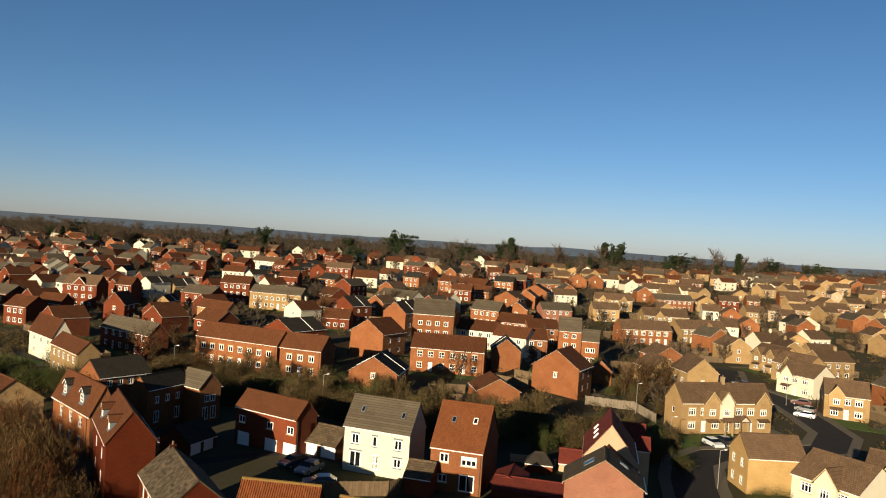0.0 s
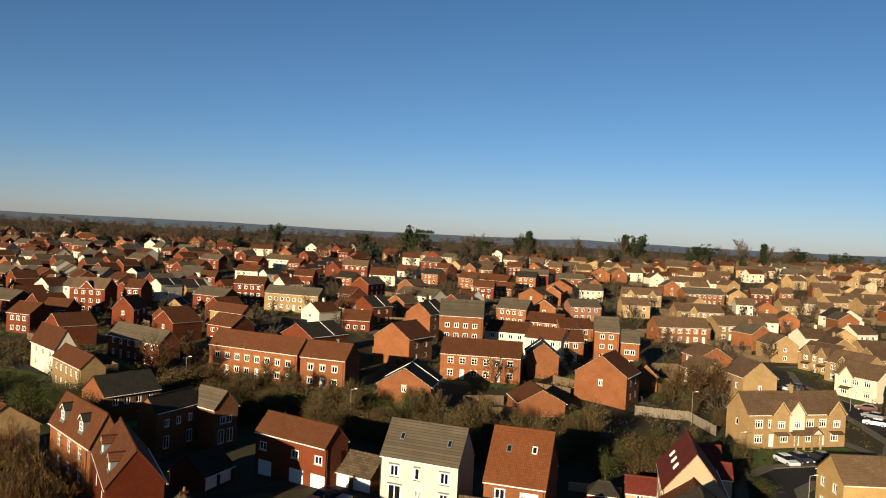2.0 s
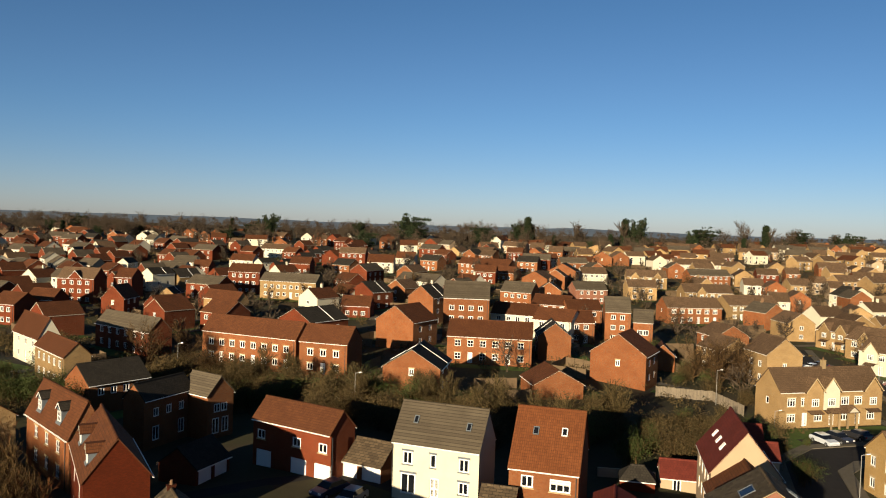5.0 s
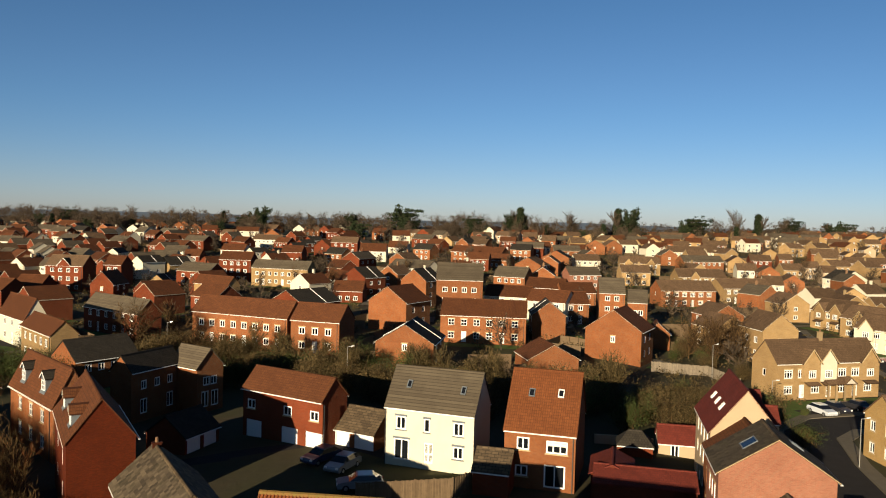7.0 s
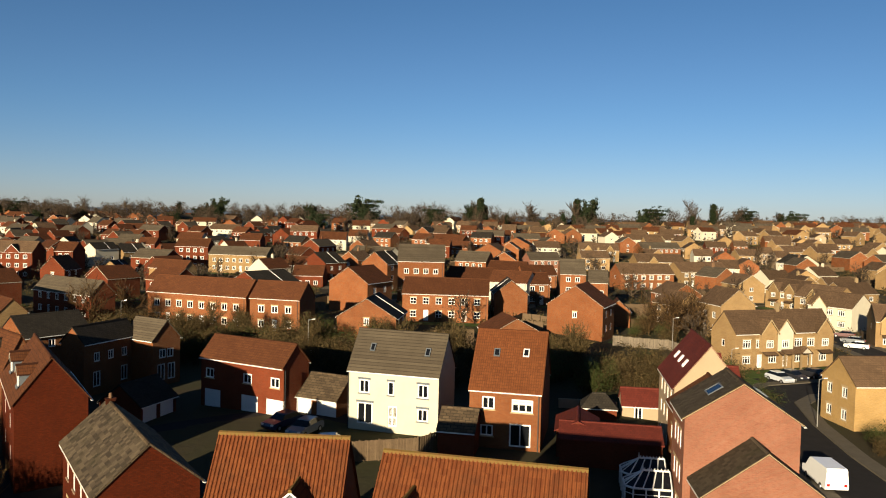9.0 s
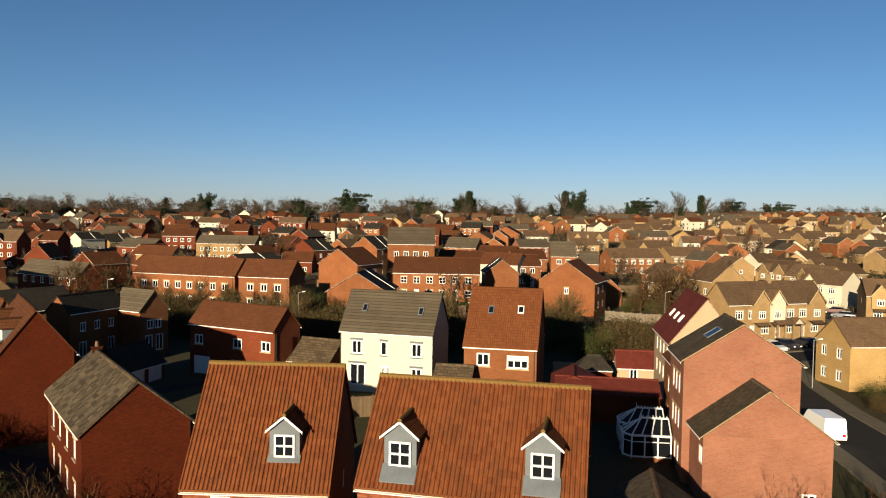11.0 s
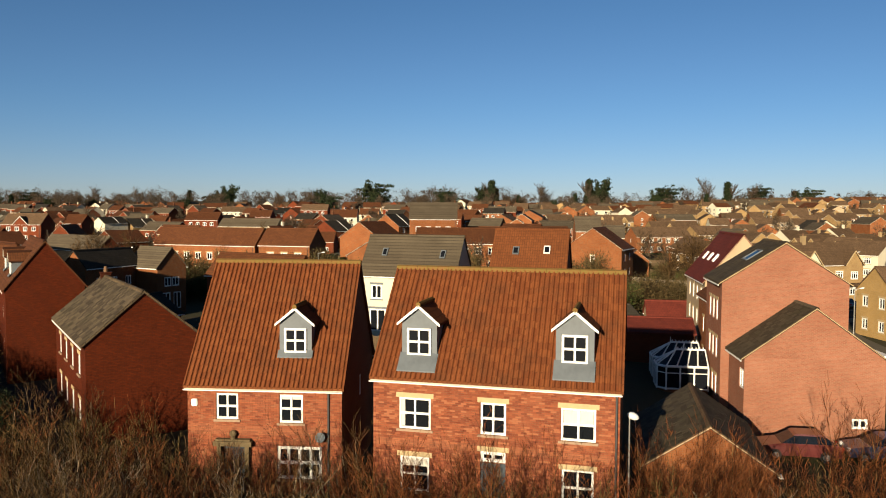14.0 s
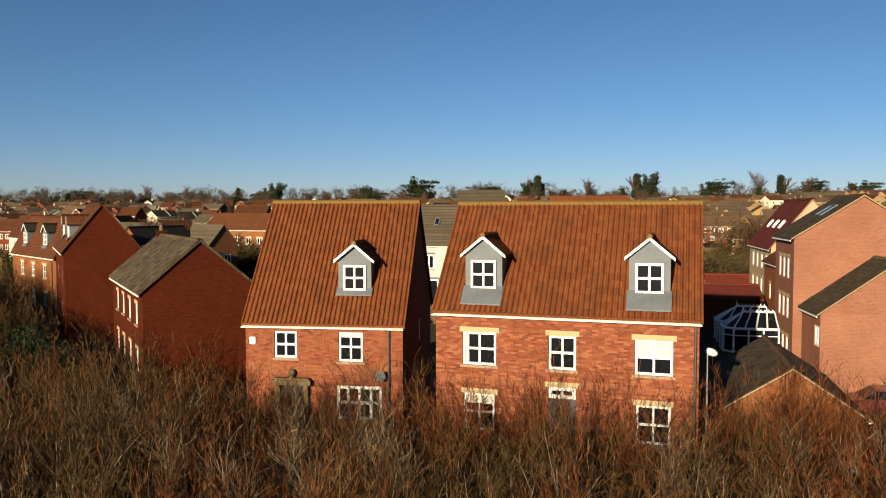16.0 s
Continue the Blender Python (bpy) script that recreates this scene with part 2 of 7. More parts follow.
def prism(bm, a, b, r0, r1, sides=8):
    """A tapered rod from a to b."""
    a, b = Vector(a), Vector(b)
    q = (b - a).to_track_quat("Z", "Y")
    rings = []
    for c, r in ((a, r0), (b, r1)):
        rings.append([bm.verts.new(c + q @ Vector((r * math.cos(k * math.tau / sides), r * math.sin(k * math.tau / sides), 0))) for k in range(sides)])
    for k in range(sides):
        j = (k + 1) % sides
        bm.faces.new((rings[0][k], rings[0][j], rings[1][j], rings[1][k]))
    bm.faces.new(rings[0][::-1])
    bm.faces.new(rings[1])


def thing(name, m, label, category, group=""):
    ob = new(name)
    ob.matrix_basis = m
    return tagged(ob, label, category, group)


# ---------------- windows and doors ----------------
SHARED = {}


def relief(bm, xs, zs, depth, back):
    """One connected sheet of cells, each at its own depth (None: open), closed at its edges towards the back."""
    nx, nz = len(xs) - 1, len(zs) - 1

    def at(i, j):
        return depth(i, j) if 0 <= i < nx and 0 <= j < nz else None

    for i in range(nx):
        for j in range(nz):
            y = at(i, j)
            if y is None:
                continue
            x0, x1, z0, z1 = xs[i], xs[i + 1], zs[j], zs[j + 1]
            quad(bm, [(x0, y, z0), (x1, y, z0), (x1, y, z1), (x0, y, z1)])
            for (di, dj), (p, q) in (((-1, 0), ((x0, z1), (x0, z0))), ((1, 0), ((x1, z0), (x1, z1))), ((0, -1), ((x0, z0), (x1, z0))), ((0, 1), ((x1, z1), (x0, z1)))):
                o = at(i + di, j + dj)
                o = back if o is None else o
                if o > y + 1e-6:
                    quad(bm, [(q[0], y, q[1]), (p[0], y, p[1]), (p[0], o, p[1]), (q[0], o, q[1])])
    bmesh.ops.remove_doubles(bm, verts=bm.verts, dist=1e-5)


def window_meshes(w, h, style):
    key = (round(w, 2), round(h, 2), style)
    if key not in SHARED:
        t = 0.085 if style == "sash" else 0.13 if w > 0.7 else 0.1
        cols = {"sash": 2, "pair": 2, "triple": 3, "french": 2, "single": 1, "four": 4}[style]
        xs = [-w / 2, -w / 2 + t]
        for k in range(1, cols):
            x = -w / 2 + w * k / cols
            xs += [x - t * 0.45, x + t * 0.45]
        xs += [w / 2 - t, w / 2]
        zs = [0, t] + ([h * 0.5 - t * 0.5, h * 0.5 + t * 0.5] if style in ("sash", "four") else [h * 0.68, h * 0.68 + t * 0.7] if style == "triple" else []) + [h - t, h]
        bm = bmesh.new()
        relief(bm, xs, zs, lambda i, j: None if i % 2 and j % 2 else -0.03, 0.05)
        frame_mesh = mesh_of("window", bm, UPVC)
        bm = bmesh.new()
        quad(bm, [(-w / 2, 0.02, 0), (w / 2, 0.02, 0), (w / 2, 0.02, h), (-w / 2, 0.02, h)])
        SHARED[key] = (frame_mesh, mesh_of("pane", bm, GLASS))
    return SHARED[key]


def whole_window(w, h, style):
    """Frame and glass in one mesh, for houses far off."""
    key = ("whole", round(w, 2), round(h, 2), style)
    if key not in SHARED:
        fm, pm = window_meshes(w, h, style)
        bm = bmesh.new()
        bm.from_mesh(fm)
        n = len(bm.faces)
        bm.from_mesh(pm)
        bm.faces.ensure_lookup_table()
        for f in bm.faces[n:]:
            f.material_index = 1
        me = mesh_of("window", bm, UPVC)
        me.materials.append(GLASS)
        SHARED[key] = me
    return SHARED[key]


def door_mesh(w, h, mat, kind):
    key = (round(w, 2), round(h, 2), mat.name, kind)
    if key not in SHARED:
        bm = bmesh.new()
        if kind == "garage":
            xs = [-w / 2, -w / 2 + 0.06, w / 2 - 0.06, w / 2]
            zs = [0]
            for k in range(8):
                zs += [h * (k + 0.12) / 8, h * (k + 0.88) / 8]
            zs.append(h)
            relief(bm, xs, zs, lambda i, j: -0.015 if i == 1 and j % 2 else 0.01, 0.06)
        else:
            xs = [-w / 2, -0.4 * w, -0.08 * w, 0.08 * w, 0.4 * w, w / 2]
            zs = [0, 0.1 * h, 0.42 * h, 0.5 * h, 0.92 * h, h]
            relief(bm, xs, zs, lambda i, j: 0.03 if i % 2 and j % 2 else 0.0, 0.06)
        SHARED[key] = mesh_of("door", bm, mat)
    return SHARED[key]


FACING = {"front": 0, "left": -90, "right": 90, "back": 180}


BUILT = []
GARDENS = []


class House:
    """A building in its own frame: x along the front, y back from it, z up, origin on the ground at the middle of the front."""

    def __init__(self, label, x, y, yaw, w, d, eave, rise, wall, roof, turn=False, name="house", category="house", group="houses of the estate", z=None, over=0.22, hip=0.0, tiled=False, gable_mat=None):
        z = land(x, y) if z is None else z
        m = pose(x, y, z, 0, 0, yaw)
        if turn:
            w, d = d, w
            m = m @ pose(d / 2, w / 2, 0, 0, 0, 90)
        self.w, self.d, self.eave, self.rise, self.hip = w, d, eave, rise, hip
        self.root = thing(name, m, label, category, group)
        BUILT.append((self.root.matrix_basis @ Vector((0, d / 2, 0)), max(w, d) / 2))
        self.wall, self.roof, self.over = wall, roof, over
        self.holes = {k: [] for k in FACING}
        self.tiled = tiled
        GARDENS.append((m, w, d, y))

    def face(self, side):
        """Matrix that lays an upright sheet (x along, -y outward) on a side."""
        w, d = self.w, self.d
        c = {"front": (0, 0), "left": (-w / 2, d / 2), "right": (w / 2, d / 2), "back": (0, d)}[side]
        return pose(c[0], c[1], 0, 0, 0, FACING[side])

    def span(self, side):
        return self.w if side in ("front", "back") else self.d

    def put(self, side, kind, u, z, w, h, style="pair", lintel=None, sill=None, mat=None, plain_pane=False):
        self.holes[side].append((u - w / 2, u + w / 2, z, z + h))
        at = self.face(side) @ pose(u, 0.07, z)
        if kind == "window" and plain_pane:
            part("window", whole_window(w, h, style), None, self.root, "", at)
        elif kind == "window":
            fm, pm = window_meshes(w, h, style)
            o = part("window", fm, None, self.root, "", at)
            part("pane", pm, None, o)
        elif kind == "door":
            part("door", door_mesh(w, h, mat or DOORWHITE, "door"), None, self.root, "", at)
        elif kind == "garage":
            part("garage_door", door_mesh(w, h, mat or DOORWHITE, "garage"), None, self.root, "", at)
        if lintel:
            bm = bmesh.new()
            box(bm, -w / 2 - 0.12, w / 2 + 0.12, -0.09, 0.05, h + 0.003, h + 0.2)
            part("lintel", bm, lintel, self.root, "", at)
        if sill:
            bm = bmesh.new()
            box(bm, -w / 2 - 0.1, w / 2 + 0.1, -0.14, 0.05, -0.1, -0.003)
            part("sill", bm, sill, self.root, "", at)

    def row(self, side, n, z, w=1.1, h=1.15, style="pair", skip=(), lintel=None, sill=None, margin=0.9, plain_pane=False):
        s = self.span(side) - 2 * margin
        for k in range(n):
            if k not in skip:
                self.put(side, "window", -s / 2 + s * (k + 0.5) / n, z, w, h, style, lintel, sill, plain_pane=plain_pane)

    def build(self, lite=False, fascia=UPVC, ridge=None, verge=None, pipe=None, depth=0.1, base=-2.0, front_mat=None):
        w, d, e, r = self.w, self.d, self.eave, self.rise
        bm = bmesh.new()
        for side in FACING:
            self.sheet(bm, side, base, e, depth)
        for sx in (-1, 1):
            if self.hip <= 0:
                pts = [(sx * w / 2, 0, e), (sx * w / 2, d, e), (sx * w / 2, d / 2, e + r)]
                uvs = [(0, e), (d, e), (d / 2, e + r)]
                if sx < 0:
                    pts, uvs = [pts[1], pts[0], pts[2]], [uvs[1], uvs[0], uvs[2]]
                quad(bm, pts, uvs)
        bmesh.ops.remove_doubles(bm, verts=bm.verts, dist=2e-3)
        part("wall", bm, self.wall, self.root)
        self.roof_mesh(ridge, lite)
        if lite:
            return self
        o = self.over
        drop = o * r / (d / 2)
        if fascia:
            for y0, y1 in ((-o - 0.02, -o + 0.03), (d + o - 0.03, d + o + 0.02)):
                bm = bmesh.new()
                box(bm, -w / 2 - 0.05, w / 2 + 0.05, y0, y1, e - drop - 0.07, e - drop + 0.02)
                part("fascia", bm, fascia, self.root)
            bm = bmesh.new()
            box(bm, -w / 2 - 0.08, w / 2 + 0.08, -o - 0.14, -o - 0.024, e - drop - 0.05, e - drop - 0.015)
            part("gutter", bm, UPVC, self.root)
        if verge:
            for sx in (-1, 1):
                bm = bmesh.new()
                x0, x1 = sorted((sx * (w / 2 + 0.1), sx * (w / 2 + 0.135)))
                for sy, ya in ((1, -o), (-1, d + o)):
                    a, b = Vector((0, ya, e - drop)), Vector((0, d / 2, e + r))
                    v = []
                    for x in (x0, x1):
                        for p, dz in ((a, 0.045), (b, 0.045), (b, 0.09), (a, 0.09)):
                            v.append(bm.verts.new((x, p.y, p.z + dz)))
                    for f in ((0, 1, 2, 3), (7, 6, 5, 4), (0, 4, 5, 1), (1, 5, 6, 2), (2, 6, 7, 3), (3, 7, 4, 0)):
                        bm.faces.new([v[i] for i in f])
                bmesh.ops.remove_doubles(bm, verts=bm.verts, dist=1e-4)
                part("bargeboard", bm, verge, self.root)
        for u in (pipe or ()):
            bm = bmesh.new()
            prism(bm, (u, -0.07, base + 1), (u, -0.07, e - drop - 0.1), 0.045, 0.045, 6)
            part("downpipe", bm, DARKPLASTIC, self.root)
        return self

    def sheet(self, bm, side, z0, z1, depth):
        m, s = self.face(side), self.span(side)
        holes = self.holes[side]
        xs = sorted({-s / 2, s / 2, *[round(h[k], 3) for h in holes for k in (0, 1)]})
        zs = sorted({z0, z1, *[round(h[k], 3) for h in holes for k in (2, 3)]})
        for a, b in zip(xs, xs[1:]):
            for lo, hi in zip(zs, zs[1:]):
                cx, cz = (a + b) / 2, (lo + hi) / 2
                if not any(h[0] < cx < h[1] and h[2] < cz < h[3] for h in holes):
                    quad(bm, [m @ Vector(p) for p in ((a, 0, lo), (b, 0, lo), (b, 0, hi), (a, 0, hi))], [(a, lo), (b, lo), (b, hi), (a, hi)])
        for a, b, lo, hi in holes:
            c = [(a, lo), (b, lo), (b, hi), (a, hi)]
            for k in range(4):
                p, q = c[k], c[(k + 1) % 4]
                quad(bm, [m @ Vector(v) for v in ((p[0], 0, p[1]), (p[0], depth, p[1]), (q[0], depth, q[1]), (q[0], 0, q[1]))], [(0, 0), (0.1, 0), (0.1, 1), (0, 1)])
            quad(bm, [m @ Vector(v) for v in ((a, depth, lo), (b, depth, lo), (b, depth, hi), (a, depth, hi))], [(0, 0)] * 4)

    def roof_mesh(self, ridge, lite=False):
        w, d, e, r, o = self.w, self.d, self.eave, self.rise, self.over
        drop = o * r / (d / 2)
        g = 0.12
        slope = math.hypot(d / 2 + o, r + drop)
        hx = self.hip
        t = 0.12
        bm = bmesh.new()
        up = Vector((0, 0, t))
        for s in (0, 1):
            y0 = -o if s == 0 else d + o
            sg = 1 if s == 0 else -1
            a, b = Vector((-sg * (w / 2 + g), y0, e - drop)), Vector((sg * (w / 2 + g), y0, e - drop))
            c, f = Vector((sg * (w / 2 + g - hx), d / 2, e + r)), Vector((-sg * (w / 2 + g - hx), d / 2, e + r))
            W = w + 2 * g
            uv = [(0, 0), (W, 0), (W - hx, slope), (hx, slope)]
            lift = -0.02 if self.tiled and s == 0 else 0
            quad(bm, [p + up + Vector((0, 0, lift)) for p in (a, b, c, f)], uv)
            quad(bm, [f, c, b, a], uv)
            sink = Vector((0, 0, -0.02 if lite else 0))
            edge = [quad(bm, [a + sink, b + sink, b + up * 0.9, a + up * 0.9] if lite else [a, b, b + up, a + up], [(0, 0), (W, 0), (W, 0.1), (0, 0.1)])]
            if not hx:
                edge.append(quad(bm, [b, c, c + up, b + up], [(0, 0), (slope, 0), (slope, 0.1), (0, 0.1)]))
                edge.append(quad(bm, [f, a, a + up, f + up], [(0, 0), (slope, 0), (slope, 0.1), (0, 0.1)]))
            if lite:
                for q in edge:
                    q.material_index = 1
        if hx:
            for sg in (-1, 1):
                x = sg * (w / 2 + g)
                a, b = Vector((x, -o * sg + (0 if sg > 0 else d), e - drop)), Vector((x, (d + o) if sg > 0 else -o, e - drop))
                a.y = -o if sg > 0 else d + o
                c = Vector((sg * (w / 2 + g - hx), d / 2, e + r))
                uv = [(0, 0), (d + 2 * o, 0), (d / 2 + o, slope)]
                quad(bm, [p + up for p in (a, b, c)], uv)
                quad(bm, [a, b, b + up, a + up], [(0, 0), (d, 0), (d, 0.1), (0, 0.1)])
        part("roof", bm, self.roof, self.root).data.materials.append(FASCIA)
        if lite:
            return
        bm = bmesh.new()
        L = w / 2 + g - hx
        z = e + r + t
        prof = [(-0.17, -0.12), (-0.12, 0.02), (0, 0.07), (0.12, 0.02), (0.17, -0.12)]
        n = max(2, int(2 * L / 0.45))
        for k in range(n):
            x0, x1 = -L + 2 * L * k / n + 0.01, -L + 2 * L * (k + 1) / n
            for (y0, h0), (y1, h1) in zip(prof, prof[1:]):
                quad(bm, [(x0, d / 2 + y0, z + h0), (x1, d / 2 + y0, z + h0 * 0.97), (x1, d / 2 + y1, z + h1 * 0.97), (x0, d / 2 + y1, z + h1)], [(x0, y0), (x1, y0), (x1, y1), (x0, y1)])
        part("ridge_tiles", bm, ridge or self.roof, self.root)

    def on_roof(self, u, v, back=False):
        """Matrix of a sheet that lies on the slope, u along it and v up it (0 to 1 from eave to ridge)."""
        ang = math.degrees(math.atan2(self.rise, self.d / 2))
        y = self.d / 2 * v
        z = self.eave + self.rise * v
        if back:
            return pose(-u, self.d - y, z, 0, 0, 180) @ pose(0, 0, 0, ang)
        return pose(u, y, z, 0, 0, 0) @ pose(0, 0, 0, ang)

    def rooflight(self, u, v, w=0.6, h=1.0, back=False, white=False):
        m = self.on_roof(u, v, back) @ pose(0, 0, 0.11)
        bm = bmesh.new()
        for a in ((-w / 2, w / 2, -h / 2, -h / 2 + 0.09), (-w / 2, w / 2, h / 2 - 0.09, h / 2), (-w / 2, -w / 2 + 0.08, -h / 2 + 0.09, h / 2 - 0.09), (w / 2 - 0.08, w / 2, -h / 2 + 0.09, h / 2 - 0.09)):
            box(bm, a[0], a[1], a[2], a[3], -0.05, 0.09)
        o = part("rooflight", bm, UPVC if white else LEAD, self.root, "", m)
        bm = bmesh.new()
        box(bm, -w / 2 + 0.08, w / 2 - 0.08, -h / 2 + 0.09, h / 2 - 0.09, 0.0, 0.05)
        part("pane", bm, GLASS, o)

    def chimney(self, u, v=1.0, h=1.1, w=0.6, mat=None):
        z = self.eave + self.rise
        bm = bmesh.new()
        y = self.d / 2
        box(bm, u - w / 2, u + w / 2, y - 0.3, y + 0.3, z - 0.5, z + h)
        box(bm, u - w / 2 - 0.05, u + w / 2 + 0.05, y - 0.35, y + 0.35, z + h + 0.002, z + h + 0.1)
        o = part("chimney", bm, mat or self.wall, self.root)
        bm = bmesh.new()
        prism(bm, (u, y, z + h + 0.1), (u, y, z + h + 0.45), 0.13, 0.1, 8)
        part("chimney_pot", bm, BRICK_O, o)

    def dormer(self, u, v=0.17, w=1.5, h=1.55, roof=None, front=LEAD, apron=0.2, back=False, ridge=None, board=None):
        """A small gabled window that stands out of a slope."""
        k = self.rise / (self.d / 2)
        y0 = self.d / 2 * v
        z0 = self.eave + self.rise * v
        g = w * 0.42
        y_side = y0 + h / k
        y_top = y0 + (h + g) / k
        root = new("dormer")
        root.parent = self.root
        root.matrix_basis = pose(0, self.d, 0, 0, 0, 180) @ pose(u, y0, z0) if back else pose(u, y0, z0)
        bm = bmesh.new()
        a = w / 2
        quad(bm, [(-a, 0, -0.1), (a, 0, -0.1), (a, 0, h), (-a, 0, h)])
        quad(bm, [(-a, 0, h), (a, 0, h), (0, 0, h + g)])
        quad(bm, [(-a, 0, -0.1), (-a, 0, h), (-a, y_side - y0, h), (-a, 0.05, -0.1)])
        quad(bm, [(a, 0, h), (a, 0, -0.1), (a, 0.05, -0.1), (a, y_side - y0, h)])
        part("dormer_wall", bm, front, root, "grey leadwork cheeks and gable")
        ov = 0.16
        bm = bmesh.new()
        for s in (-1, 1):
            e0 = Vector((s * (a + ov), -0.18, h - ov * g / a))
            e1 = Vector((s * (a + ov), y_side - y0 - ov * g / a / k, h - ov * g / a))
            r0, r1 = Vector((0, -0.18, h + g)), Vector((0, y_top - y0, h + g))
            up = Vector((0, 0, 0.09))
            L = (r0 - e0).length
            pts = [e0, e1, r1, r0] if s > 0 else [r0, r1, e1, e0]
            uv = [(0, 0), (2, 0), (3, L), (0, L)] if s > 0 else [(0, L), (3, L), (2, 0), (0, 0)]
            quad(bm, [p + up for p in pts], uv)
            quad(bm, pts[::-1], uv[::-1])
            quad(bm, [e0, e0 + up, e1 + up, e1], [(0, 0)] * 4)
        part("dormer_roof", bm, roof or self.roof, root)
        bm = bmesh.new()
        prism(bm, (0, -0.2, h + g + 0.09), (0, y_top - y0 + 0.1, h + g + 0.09), 0.1, 0.1, 7)
        part("ridge_tiles", bm, ridge or MOSS, root)
        bm = bmesh.new()
        for s in (-1, 1):
            e0, r0 = Vector((s * (a + ov), -0.2, h - ov * g / a)), Vector((0, -0.2, h + g))
            p = [e0 + Vector((0, 0, -0.03)), r0 + Vector((0, 0, -0.05)), r0 + Vector((0, 0, 0.08)), e0 + Vector((0, 0, 0.08))]
            q = [v + Vector((0, 0.05, 0)) for v in p]
            vv = [bm.verts.new(x) for x in p + q]
            for f in ((0, 1, 2, 3), (7, 6, 5, 4), (0, 4, 5, 1), (1, 5, 6, 2), (2, 6, 7, 3), (3, 7, 4, 0)):
                bm.faces.new([vv[i] for i in f])
        bmesh.ops.remove_doubles(bm, verts=bm.verts, dist=1e-4)
        part("bargeboard", bm, board or UPVC, root, "painted bargeboards")
        fm, pm = window_meshes(w * 0.68, h * 0.7, "sash")
        part("window_frame", fm, None, root, "", pose(0, -0.045, h * 0.13))
        part("pane", pm, None, root, "", pose(0, -0.045, h * 0.13))
        bm = bmesh.new()
        rear, ahead = 0.0, apron
        quad(bm, [(-a - 0.06, -ahead, -ahead * k + 0.285), (a + 0.06, -ahead, -ahead * k + 0.285), (a + 0.06, rear, 0.3), (-a - 0.06, rear, 0.3)])
        quad(bm, [(-a - 0.06, -ahead, -ahead * k + 0.235), (a + 0.06, -ahead, -ahead * k + 0.235), (a + 0.06, -ahead, -ahead * k + 0.285), (-a - 0.06, -ahead, -ahead * k + 0.285)])
        part("lead_apron", bm, LEAD, root, "grey lead apron under the window")
        return root


# ---------------- ground ----------------
def build_ground():
    xs = sorted({*np.arange(-3200, 3201, 400), *np.arange(-600, 601, 50), *np.arange(-140, 141, 5)})
    ys = sorted({*np.arange(-400, 4801, 200), *np.arange(-100, 701, 20), *np.arange(20, 261, 5)})
    verts = [(float(x), float(y), land(x, y)) for y in ys for x in xs]
    nx = len(xs)
    faces = [(j * nx + i, j * nx + i + 1, (j + 1) * nx + i + 1, (j + 1) * nx + i) for j in range(len(ys) - 1) for i in range(nx - 1)]
    me = bpy.data.meshes.new("ground")
    me.from_pydata(verts, [], faces)
    me.polygons.foreach_set("use_smooth", [True] * len(faces))
    me.materials.append(EARTH)
    tagged(new("ground", me), "rolling ground of dark grass and bare earth", "ground", kind="structure")


build_ground()


def distant_hills():
    bm = bmesh.new()
    rows = []
    for y, base in ((2600, 0.0), (3000, 0.45), (3500, 1.0), (4200, 1.0)):
        row = []
        for k in range(81):
            x = -3600 + 90 * k
            h = 17 + 9 * noise.noise((x * 0.0011, 1.7, 3.0)) + 3 * noise.noise((x * 0.005, 0.3, 9.0)) - 0.002 * x
            row.append(bm.verts.new((x, y, land(x, y) - 1 + h * base)))
        rows.append(row)
    for a, b in zip(rows, rows[1:]):
        for k in range(80):
            bm.faces.new((a[k], a[k + 1], b[k + 1], b[k]))
    tagged(new("backdrop", mesh_of("backdrop", bm, HAZE_TINT)), "low hills on the horizon, tinted blue-grey as haze", "hills", kind="structure")


distant_hills()


def strip(name, pts, width, mat, lift, label, category, thick=0.0):
    """A road or path that follows the land along a line of points."""
    bm = bmesh.new()
    fine = []
    for (a, b), (c, d) in zip(pts, pts[1:]):
        n = max(1, int(math.hypot(c - a, d - b) / 3))
        fine += [(a + (c - a) * k / n, b + (d - b) * k / n) for k in range(n)]
    fine.append(pts[-1])
    rows = []
    for k, (x, y) in enumerate(fine):
        a, b = fine[max(0, k - 1)], fine[min(len(fine) - 1, k + 1)]
        t = Vector((b[0] - a[0], b[1] - a[1])).normalized()
        l, r = (x - t.y * width / 2, y + t.x * width / 2), (x + t.y * width / 2, y - t.x * width / 2)
        rows.append([bm.verts.new((*p, land(*p) + h)) for p, h in ((l, -0.3), (l, lift), (r, lift), (r, -0.3))])
    for a, b in zip(rows, rows[1:]):
        for k in range(3):
            bm.faces.new((a[k], a[k + 1], b[k + 1], b[k]))
    return tagged(new(name, mesh_of(name, bm, mat)), label, category, kind="structure")


ROAD = [(27, 60), (28, 80), (29, 98), (30.5, 110), (33, 121), (38, 127), (48, 131), (60, 138), (66, 150), (67, 168), (67, 186), (62, 206), (66, 225)]
strip("road", ROAD, 6.0, ASPHALT, 0.05, "grey asphalt estate road with kerbs", "road")
for sgn in (-1, 1):
    off = []
    for k, (x, y) in enumerate(ROAD):
        a, b = ROAD[max(0, k - 1)], ROAD[min(len(ROAD) - 1, k + 1)]
        t = Vector((b[0] - a[0], b[1] - a[1])).normalized()
        off.append((x - sgn * t.y * 3.9, y + sgn * t.x * 3.9))
    strip("pavement", off, 1.7, PAVING, 0.16, "pale paved footway beside the road", "pavement")
